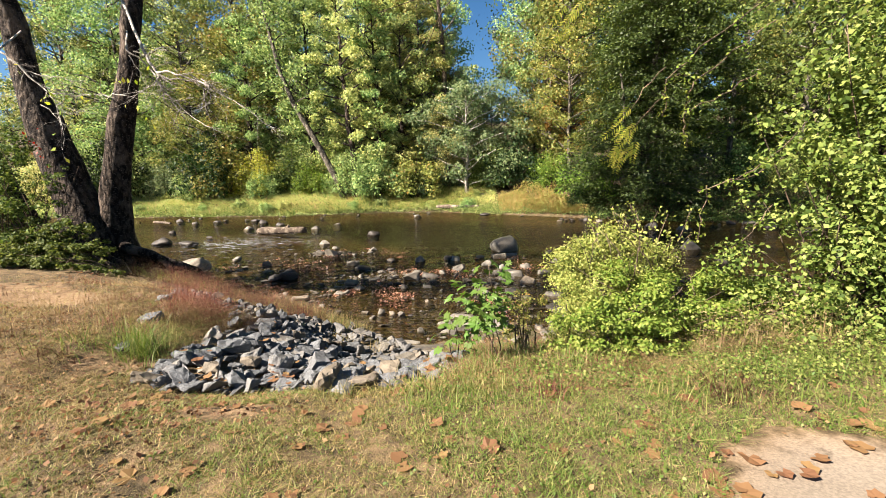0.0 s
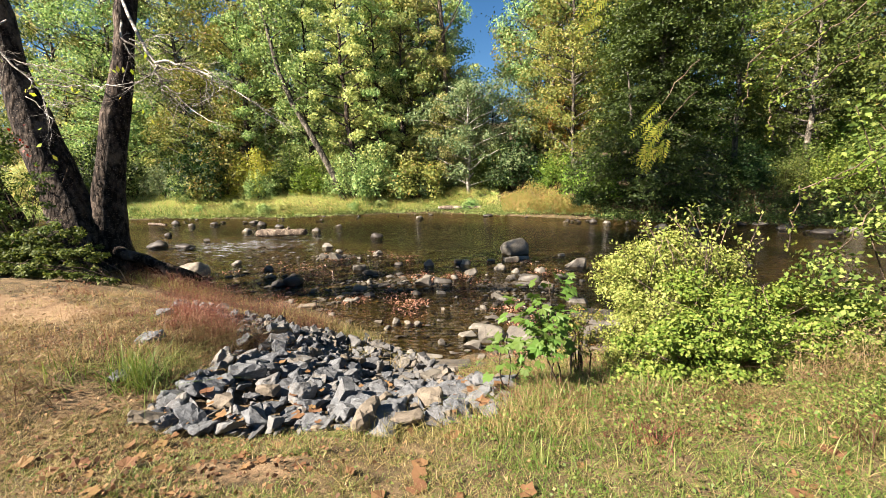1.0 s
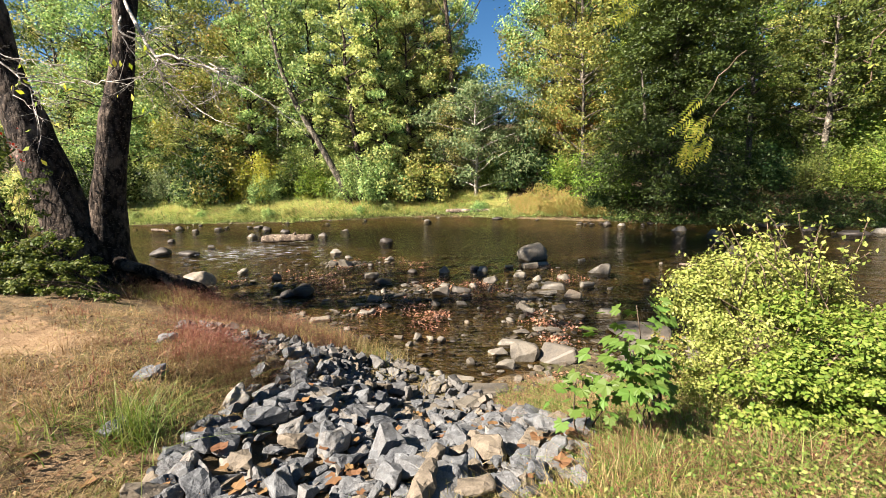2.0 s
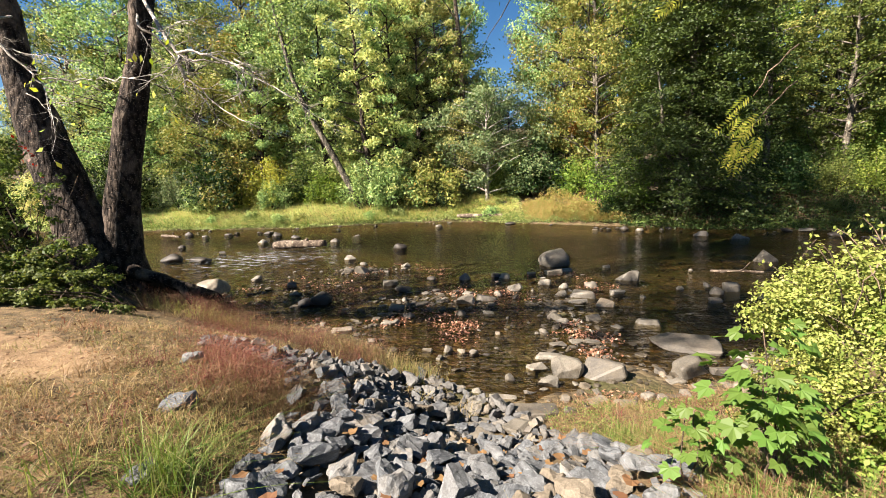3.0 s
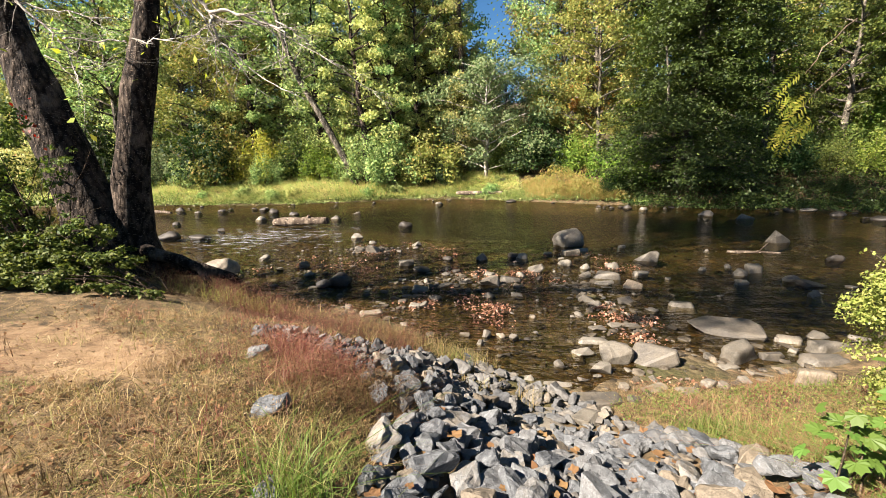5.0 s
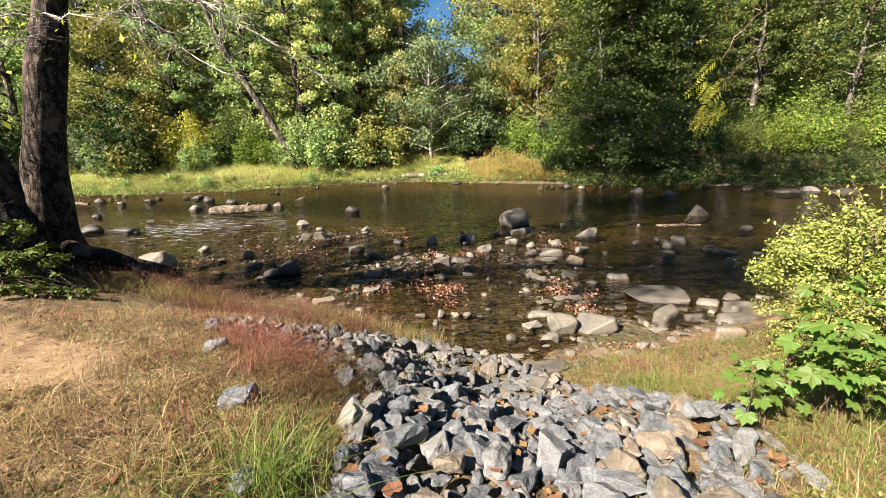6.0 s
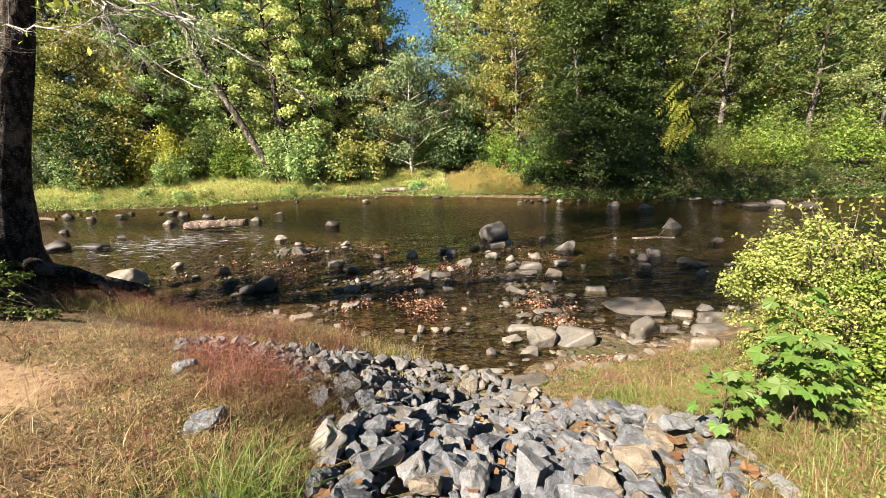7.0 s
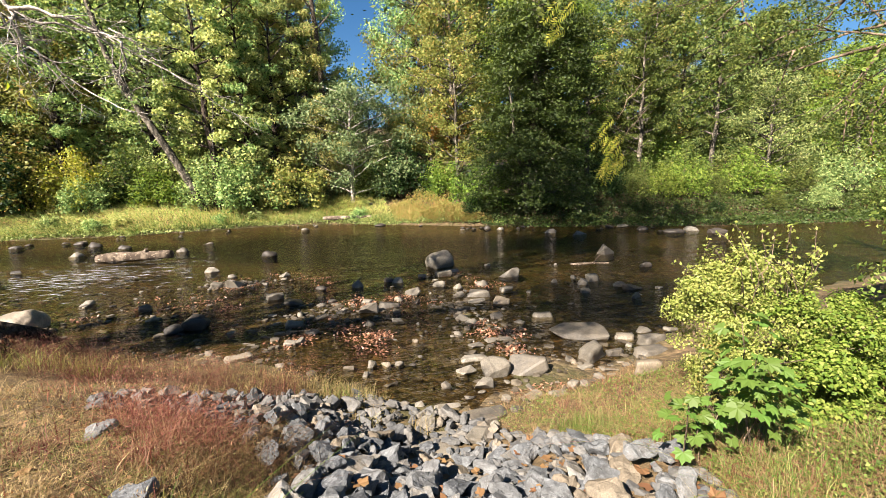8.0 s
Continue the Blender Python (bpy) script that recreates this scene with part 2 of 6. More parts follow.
# woodland floor; past x = 9 it also paints shade onto the shore
floor_shade_col = gm.ramp(g_mid, (0.3, (0.05, 0.04, 0.02)), (0.6, (0.11, 0.08, 0.04)), (0.75, (0.16, 0.11, 0.05)))
land = gm.mix(sep.outputs[2], land, floor_shade_col)
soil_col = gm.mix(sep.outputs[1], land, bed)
# darker with depth: light lost in the water, put into the bed colour
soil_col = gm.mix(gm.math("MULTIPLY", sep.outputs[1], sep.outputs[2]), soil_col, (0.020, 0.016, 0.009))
soil_col = gm.mix(1.0, soil_col, gm.ramp(g_fine, (0.3, 0.38), (0.7, 0.72)), "MULTIPLY")
soil_h = gm.math("ADD", gm.math("MULTIPLY", g_mid, 0.7), gm.math("MULTIPLY", g_fine, 0.4))
soil_h = gm.math("ADD", soil_h, gm.math("MULTIPLY", gm.math("MULTIPLY", vor.outputs["Distance"], -0.9), sep.outputs[1]))
soil_h = gm.math("MULTIPLY", soil_h, gm.math("SUBTRACT", 1.0, gm.math("MULTIPLY", cover.outputs["Alpha"], 0.85)))
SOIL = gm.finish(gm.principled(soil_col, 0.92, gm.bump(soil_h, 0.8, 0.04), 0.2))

# clear brownish water: gloss by angle over a tinted see-through body
wm = Mat("creek_water")
ripple = wm.noise(1.35, 4, 0.62, wm.coords(True, (0.5, 1.4, 1.0)))
middling = wm.noise(3.4, 3, 0.6, wm.coords(True, (0.4, 1.5, 1.0)))
small = wm.noise(8.5, 3, 0.6, wm.coords(True, (0.9, 1.1, 1.0)))
where = wm.noise(0.22, 3, 0.5, wm.coords(True, (0.5, 1.0, 1.0)))
wpos = wm.node("ShaderNodeSeparateXYZ", Vector=wm.n.new("ShaderNodeNewGeometry").outputs["Position"])
slope = wm.math("ADD", wm.math("MULTIPLY", wpos.outputs[0], -0.035), wm.math("MULTIPLY", wpos.outputs[1], 0.03))
riffle = wm.ramp(wm.math("ADD", wm.math("SUBTRACT", slope, 0.4), where), (0.2, 0.6), (0.9, 1.0))
chop = wm.math("ADD", wm.math("MULTIPLY", middling, 0.34), wm.math("MULTIPLY", small, 0.2))
wh = wm.math("MULTIPLY", wm.math("ADD", wm.math("MULTIPLY", ripple, 0.75), chop), riffle)
wnor = wm.bump(wh, 1.0, 0.34)
fres = wm.node("ShaderNodeFresnel", IOR=1.33, Normal=wnor)
gloss = wm.node("ShaderNodeBsdfGlossy", Color=(0.9, 0.9, 0.9), Roughness=0.04, Normal=wnor)
clear = wm.node("ShaderNodeBsdfTransparent", Color=(0.67, 0.61, 0.44))
wmx = wm.n.new("ShaderNodeMixShader")
wm.l.new(wm.math("MULTIPLY", fres.outputs[0], 0.7), wmx.inputs[0])
wm.l.new(clear.outputs[0], wmx.inputs[1])
wm.l.new(gloss.outputs[0], wmx.inputs[2])
# broken white water where the creek drops over stones, with glints painted white
wx = wm.math("SUBTRACT", 1.0, wm.math("ABSOLUTE", wm.math("MULTIPLY", wm.math("ADD", wpos.outputs[0], 10.5), 0.16)))
wy = wm.math("SUBTRACT", 1.0, wm.math("ABSOLUTE", wm.math("MULTIPLY", wm.math("SUBTRACT", wpos.outputs[1], 18.5), 0.2)))
drop = wm.math("MULTIPLY", wm.math("MAXIMUM", wx, 0.0), wm.math("MAXIMUM", wy, 0.0))
streaks = wm.noise(3.4, 5, 0.75, wm.coords(True, (0.45, 1.7, 1.0)))
foam_glints = wm.ramp(wm.math("ADD", streaks, wm.math("MULTIPLY", drop, 0.16)), (0.65, 0.0), (0.74, 0.7))
froth_glint = wm.node("ShaderNodeBsdfDiffuse", Color=(0.30, 0.31, 0.33))
wmx2 = wm.n.new("ShaderNodeMixShader")
wm.l.new(wm.math("MULTIPLY", foam_glints, wm.ramp(drop, (0.05, 0.0), (0.3, 1.0))), wmx2.inputs[0])
wm.l.new(wmx.outputs[0], wmx2.inputs[1])
wm.l.new(froth_glint.outputs[0], wmx2.inputs[2])
WATER = wm.finish(wmx2.outputs[0])


# ---- mesh helpers ----


def part(name, data, material, parent=None, label=""):
    """One mesh object under a thing or a part."""
    if isinstance(data, bmesh.types.BMesh):
        me = bpy.data.meshes.new(name)
        data.to_mesh(me)
        data.free()
        data = me
    if material is not None and not data.materials:
        data.materials.append(material)
    ob = new(name, data)
    if parent is not None:
        ob.parent = parent
    return tagged(ob, label)


def polys(name, verts, corners, smooth=False):
    """A mesh of loose polygons, each of the given number of corners, from an (n * corners, 3) array."""
    verts = np.asarray(verts, np.float32).reshape(-1, 3)
    count = len(verts) // corners
    me = bpy.data.meshes.new(name)
    me.vertices.add(len(verts))
    me.vertices.foreach_set("co", verts.ravel())
    me.loops.add(len(verts))
    me.loops.foreach_set("vertex_index", np.arange(len(verts), dtype=np.int32))
    me.polygons.add(count)
    me.polygons.foreach_set("loop_start", np.arange(0, len(verts), corners, dtype=np.int32))
    me.update()
    me.validate()
    return me


def strips(name, lines, widths, side):
    """Ribbons: lines (n, k, 3), widths (n, k), side (n, 3); joined quads along each line."""
    n, k, _ = lines.shape
    off = side[:, None, :] * (widths / 2)[:, :, None]
    verts = np.stack([lines - off, lines + off], 2).reshape(-1, 3).astype(np.float32)
    base = (np.arange(n)[:, None] * 2 * k + 2 * np.arange(k - 1)[None, :]).ravel()
    quads = np.stack([base, base + 1, base + 3, base + 2], 1).astype(np.int32)
    me = bpy.data.meshes.new(name)
    me.vertices.add(len(verts))
    me.vertices.foreach_set("co", verts.ravel())
    me.loops.add(quads.size)
    me.loops.foreach_set("vertex_index", quads.ravel())
    me.polygons.add(len(quads))
    me.polygons.foreach_set("loop_start", np.arange(0, quads.size, 4, dtype=np.int32))
    me.update()
    return me


def unit(v):
    return v / np.maximum(np.linalg.norm(v, axis=-1, keepdims=True), 1e-9)


def leaves(name, centres, sizes, lift=0.6, slim=0.55, seed=1, out=None, far=False):
    """Folded pointed leaves, one quad each (one triangle for far woods), at the centres; lift: how far they face up."""
    r = np.random.default_rng(seed)
    n = len(centres)
    nor = r.normal(size=(n, 3))
    nor[:, 2] += lift * 1.6
    if out is not None:
        nor += out
    nor = unit(nor)
    along = unit(np.cross(nor, r.normal(size=(n, 3))))
    across = np.cross(nor, along)
    s = np.asarray(sizes)[:, None]
    fold = nor * s * 0.10
    a, b = along * s * 0.5, across * s * 0.5 * slim
    if far:
        return polys(name, np.stack([centres - a * 0.8 - b, centres - a * 0.3 + b * 1.1, centres + a * 1.1 + fold * 2], 1), 3)
    quads = np.stack([centres - a, centres + b + fold - a * 0.1, centres + a, centres - b + fold - a * 0.1], 1)
    return polys(name, quads, 4)


class Tubes:
    """Collects tapered tubes into one mesh."""

    def __init__(self):
        self.v, self.f = [], []

    def add(self, points, radii, seg=6, wobble=0.0, seed=0):
        pts = [Vector(p) for p in points]
        r = random.Random(seed)
        start, up = len(self.v), Vector((0.31, 0.17, 0.93))
        for i, p in enumerate(pts):
            d = (pts[min(i + 1, len(pts) - 1)] - pts[max(i - 1, 0)]).normalized()
            a = d.cross(up)
            a = (a if a.length > 0.05 else d.cross(Vector((1, 0, 0)))).normalized()
            b = d.cross(a)
            for k in range(seg):
                ang = 2 * math.pi * k / seg
                rad = radii[i] * (1 + wobble * (r.random() - 0.5))
                self.v.append(p + (a * math.cos(ang) + b * math.sin(ang)) * rad)
        for i in range(len(pts) - 1):
            for k in range(seg):
                q, k2 = start + i * seg, (k + 1) % seg
                self.f.append((q + k, q + k2, q + seg + k2, q + seg + k))
        self.f.append(tuple(range(start + seg - 1, start - 1, -1)))
        self.f.append(tuple(start + (len(pts) - 1) * seg + k for k in range(seg)))

    def mesh(self, name):
        me = bpy.data.meshes.new(name)
        me.from_pydata([tuple(v) for v in self.v], [], self.f)
        for p in me.polygons:
            p.use_smooth = len(p.vertices) == 4
        return me


def bend(a, b, n, sag=0.0, wander=0.0, seed=0):
    """Points from a to b, sagging and wandering."""
    r = random.Random(seed)
    a, b = Vector(a), Vector(b)
    out = []
    for i in range(n):
        t = i / (n - 1)
        w = wander * math.sin(math.pi * min(t, 1)) if i < n - 1 else wander * 0.5
        p = a.lerp(b, t) + Vector((r.uniform(-1, 1), r.uniform(-1, 1), r.uniform(-1, 1))) * (w if i else 0)
        p.z -= sag * 4 * t * (1 - t)
        out.append(p)
    return out


# ---- the lie of the land ----
NEAR_X = [-400, -90, -40, -20, -9, -5.7, -3.85, -2.2, -1.4, -0.6, 0.5, 1.4, 3.5, 5.5, 9, 15, 30, 90, 400]
NEAR_Y = [36, 30, 22, 15.5, 12.3, 10.2, 9.3, 8.0, 7.3, 6.8, 7.0, 7.2, 7.9, 9.0, 9.5, 10.5, 11.5, 12, 12]
FAR_X = [-400, -60, -25, -14, -10.6, -6.8, -2.6, 1.2, 4.1, 7.5, 11.0, 14.7, 18.0, 22, 27, 33, 80, 400]
FAR_Y = [48, 34, 31.5, 31.0, 32.0, 33.2, 33.2, 31.2, 29.6, 27.8, 25.6, 24.4, 23.0, 22.0, 21.0, 20.4, 22, 24]
NEAR_D = [-15, -8.5, -3, -1, 0, 0.5, 1.5, 2.6, 3.5, 4.5, 6, 30, 400]
NEAR_Z = [-0.55, -0.22, -0.16, -0.08, 0.0, 0.12, 0.40, 0.87, 1.20, 1.43, 1.60, 1.8, 4.0]
FAR_D = [-8, -2, -0.5, 0, 0.4, 2, 5, 15, 30, 60, 120, 400]
FAR_Z = [-0.55, -0.22, -0.06, 0.03, 0.2, 0.75, 1.55, 2.1, 3.0, 8, 20, 42]
# the last two are hollows, deep enough for the painted bed darkening
BARS = [(-2.2, 12.0, 2.4, 1.9, 0.15), (-5.3, 15.7, 1.8, 0.8, 0.2), (0.9, 10.6, 1.0, 2.8, 0.15), (1.6, 14.6, 1.2, 0.6, 0.16), (6.0, 11.2, 0.9, 0.8, 0.14), (-6.6, 13.0, 1.6, 0.7, 0.1), (5.0, 10.4, 1.4, 2.4, -0.22), (8.5, 15.5, 2.5, 2.0, -0.15)]


def wobble(x, y, s):
    return (np.sin(x * 1.7 * s + 1.3 * np.sin(y * 0.9 * s)) + np.sin(y * 2.1 * s + 0.7 + 1.1 * np.sin(x * 1.3 * s)) + np.sin((x + y) * 3.7 * s + 2.0) * 0.5) / 2.5


def land_z(x, y):
    """Height of ground and bed; the water stands at 0."""
    x, y = np.asarray(x, float), np.asarray(y, float)
    dn = np.interp(x, NEAR_X, NEAR_Y) + 0.12 * wobble(x, y, 1.5) - y
    df = y - np.interp(x, FAR_X, FAR_Y) - 0.25 * wobble(x, y, 0.5)
    z = np.maximum(np.interp(dn, NEAR_D, NEAR_Z), np.interp(df, FAR_D, FAR_Z))
    swale = 0.28 * np.exp(-(((x + 2.1) - (y - 3) * 0.25) / 1.25) ** 2) * np.clip((y - 1.8) / 1.2, 0, 1) * np.clip(dn / 1.5, 0, 1)
    z = z - swale
    for bx, by, rx, ry, h in BARS:
        z = z + h * np.exp(-((x - bx) / rx) ** 2 - ((y - by) / ry) ** 2) * (z < 0.02)
    rough = np.where(z > 0.03, 0.02, 0.015)
    z = z + rough * wobble(x, y, 3.1) + 0.008 * wobble(x, y, 9.0)
    side = np.clip((np.abs(x) - 60) / 150, 0, 1)
    return z + side * np.clip(df, 0, 60) * 0.1


def path_mask(x, y):
    """The grey-tan footpath that ends at the bank."""
    back = np.maximum(1.15 - y, 0)
    mid = 2.4 + 0.35 * back + 0.1 * wobble(x, y, 1.2)
    return np.clip(1.3 * np.exp(-(((x - mid) / (0.74 + 0.03 * back)) ** 2 + ((np.maximum(y, 1.15) - 1.15) / 1.0) ** 2) ** 2), 0, 1)


def dirt_mask(x, y):
    """Bare trodden earth: the landing among the weeds, the footpath, worn patches."""
    m = np.exp(-(((x + 5.6 + 0.2 * wobble(x, y, 3.3)) / 1.4) ** 2 + ((y - 4.8 + 0.25 * (x + 5.3) + 0.2 * wobble(x, y, 2.5)) / 0.6) ** 2) ** 2)
    m = np.maximum(m, 0.85 * np.exp(-(((x + 5.9) / 0.9) ** 2 + ((y - 3.5 + 0.2 * wobble(x, y, 2.2)) / 0.7) ** 2)))
    m = np.maximum(m, np.exp(-(((x + 8.0) / 2.4) ** 2 + ((y - 5.0) / 0.7) ** 2) ** 2) * 0.7)
    m = np.maximum(m, path_mask(x, y))
    m = np.maximum(m, 0.62 * np.exp(-(((x + 1.45) / 0.6) ** 2 + ((y - 2.45) / 0.3) ** 2)))
    m = np.maximum(m, 0.55 * np.exp(-(((x + 3.2) / 1.2) ** 2 + ((y - 3.1) / 0.7) ** 2)))
    return np.clip(m, 0, 1)


# ---- ground and water ----
def ground():
    xs = np.unique(np.concatenate([np.arange(-12, 8, 0.2), np.arange(-48, 62, 0.7), np.linspace(-400, -50, 22), np.linspace(64, 400, 22)]).round(3))
    ys = np.unique(np.concatenate([np.arange(-3, 17, 0.2), np.arange(17, 60, 0.5), np.linspace(62, 500, 40), np.linspace(-250, -4, 25)]).round(3))
    gx, gy = np.meshgrid(xs, ys)
    gz = land_z(gx, gy)
    nx, ny = len(xs), len(ys)
    verts = np.stack([gx, gy, gz], -1).reshape(-1, 3)
    i = (np.arange(ny - 1)[:, None] * nx + np.arange(nx - 1)[None, :]).ravel()
    quads = np.stack([i, i + 1, i + nx + 1, i + nx], 1).astype(np.int32)
    me = bpy.data.meshes.new("ground")
    me.vertices.add(len(verts))
    me.vertices.foreach_set("co", verts.astype(np.float32).ravel())
    me.loops.add(quads.size)
    me.loops.foreach_set("vertex_index", quads.ravel())
    me.polygons.add(len(quads))
    me.polygons.foreach_set("loop_start", np.arange(0, quads.size, 4, dtype=np.int32))
    me.polygons.foreach_set("use_smooth", np.ones(len(quads), bool))
    me.update()
    wet = np.clip(1 - (gz - 0.02) / 0.12, 0, 1)
    # blue: woods floor, painted shade on the right shore, darkening with depth
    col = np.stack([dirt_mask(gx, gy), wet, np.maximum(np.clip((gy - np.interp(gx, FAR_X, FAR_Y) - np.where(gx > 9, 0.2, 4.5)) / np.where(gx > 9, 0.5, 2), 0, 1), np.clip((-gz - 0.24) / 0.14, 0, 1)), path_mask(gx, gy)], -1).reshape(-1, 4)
    at = me.color_attributes.new("cover", "FLOAT_COLOR", "POINT")
    at.data.foreach_set("color", col.astype(np.float32).ravel())
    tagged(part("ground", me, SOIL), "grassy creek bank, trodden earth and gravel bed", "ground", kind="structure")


ground()
bm = bmesh.new()
bmesh.ops.create_grid(bm, x_segments=40, y_segments=10, size=1)
bmesh.ops.scale(bm, vec=(300, 20, 1), verts=bm.verts)
bmesh.ops.translate(bm, vec=(0, 24, 0), verts=bm.verts)
tagged(part("water", bm, WATER), "shallow clear brown creek water with ripples", "water", kind="structure")


# ---- rocks ----
def hull_stone(seed, dims, points=15, round_off=0.04, fracture=0.0):
    """An angular broken stone, about 1 long."""
    r = random.Random(seed)
    bm = bmesh.new()
    for _ in range(points):
        v = Vector((r.uniform(-1, 1), r.uniform(-1, 1), r.uniform(-1, 1)))
        v /= max(abs(v.x), abs(v.y), abs(v.z)) ** 0.75 * v.length ** 0.25
        bm.verts.new((v.x * dims[0] / 2, v.y * dims[1] / 2, v.z * dims[2] / 2))
    hull = bmesh.ops.convex_hull(bm, input=bm.verts)
    bmesh.ops.delete(bm, geom=[g for g in hull["geom_interior"] + hull["geom_unused"] if isinstance(g, bmesh.types.BMVert)], context="VERTS")
    bmesh.ops.dissolve_limit(bm, angle_limit=0.22, verts=bm.verts, edges=bm.edges)
    if round_off:
        bmesh.ops.bevel(bm, geom=list(bm.edges), offset=round_off, segments=1, affect="EDGES", clamp_overlap=True)
    bmesh.ops.triangulate(bm, faces=bm.faces)
    if fracture:
        long_edges = [e for e in bm.edges if e.calc_length() > 0.2]
        bmesh.ops.subdivide_edges(bm, edges=long_edges, cuts=2)
        bmesh.ops.triangulate(bm, faces=bm.faces)
        for v in bm.verts:
            v.co += v.normal * fracture * noise.noise(v.co * 4.5 + Vector((seed * 1.9, seed, 0)))
    me = bpy.data.meshes.new("stone")
    bm.to_mesh(me)
    bm.free()
    return me


def round_stone(seed, dims, level=3, rough=0.16, facet=0.0):
    """A water-worn stone, about 1 long."""
    bm = bmesh.new()
    bmesh.ops.create_icosphere(bm, subdivisions=level, radius=0.5)
    o = Vector((seed * 3.1, seed * 1.7, seed * 0.9))
    for v in bm.verts:
        p = v.co.copy()
        k = 1 + rough * noise.noise(p * 2.2 + o) + rough * 0.4 * noise.noise(p * 5.5 + o)
        if facet:
            q = Vector([math.copysign(abs(c * 2) ** (1 - facet), c) / 2 for c in p])
            p = p.lerp(q * 0.85, facet)
        v.co = Vector((p.x * dims[0], p.y * dims[1], p.z * dims[2])) * k
    me = bpy.data.meshes.new("stone")
    bm.to_mesh(me)
    bm.free()
    for f in me.polygons:
        f.use_smooth = True
    return me


def worn_block(seed, dims):
    """A blocky stone, skewed, with its corners worn round."""
    r = random.Random(seed)
    bm = bmesh.new()
    bmesh.ops.create_cube(bm, size=1)
    for v in bm.verts:
        v.co = Vector((v.co.x * r.uniform(0.6, 1.15), v.co.y * r.uniform(0.6, 1.1), v.co.z * r.uniform(0.55, 1.1))) * (0.88 if v.co.z > 0 else 1.05) + Vector((r.uniform(-0.1, 0.1), r.uniform(-0.1, 0.1), 0))
    bmesh.ops.subdivide_edges(bm, edges=bm.edges, cuts=4, use_grid_fill=True)
    for _ in range(2):
        bmesh.ops.smooth_vert(bm, verts=bm.verts, factor=0.5, use_axis_x=True, use_axis_y=True, use_axis_z=True)
    o = Vector((seed * 2.3, seed * 1.1, seed * 0.7))
    for v in bm.verts:
        k = 1.08 + 0.22 * noise.noise(v.co * 2.0 + o) + 0.12 * noise.noise(v.co * 5 + o)
        v.co = Vector((v.co.x * dims[0], v.co.y * dims[1], v.co.z * dims[2])) * k
    me = bpy.data.meshes.new("stone")
    bm.to_mesh(me)
    bm.free()
    for f in me.polygons:
        f.use_smooth = True
    return me


def inside(x, y, poly):
    hit = np.zeros(np.shape(x), bool)
    for (x0, y0), (x1, y1) in zip(poly, poly[1:] + poly[:1]):
        cross = ((y0 > y) != (y1 > y)) & (x < (x1 - x0) * (y - y0) / (y1 - y0 + 1e-12) + x0)
        hit ^= cross
    return hit


PILE = [(-2.55, 2.88), (-2.0, 2.98), (-1.4, 3.08), (-0.7, 3.15), (0.1, 3.3), (0.32, 4.0), (0.28, 4.7), (-0.2, 5.7), (-0.65, 6.45), (-1.3, 7.0), (-1.8, 7.5),
        (-2.9, 7.4), (-3.6, 6.5), (-4.45, 6.15), (-4.35, 5.8), (-3.5, 5.75), (-3.05, 5.35), (-2.8, 4.7), (-2.65, 4.0), (-2.65, 3.4)]


def spread(count, box, gap, keep, seed):
    """Random places in a box, no two closer than gap(x, y)."""
    r = random.Random(seed)
    out, cells = [], {}
    for _ in range(count):
        x, y = r.uniform(box[0], box[1]), r.uniform(box[2], box[3])
        if not keep(x, y):
            continue
        g = gap(x, y)
        i, j = int(x // 0.4), int(y // 0.4)
        near = [q for a in (-1, 0, 1) for b in (-1, 0, 1) for q in cells.get((i + a, j + b), ())]
        if all((x - q[0]) ** 2 + (y - q[1]) ** 2 > g * g for q in near):
            cells.setdefault((i, j), []).append((x, y))
            out.append((x, y))
    return out


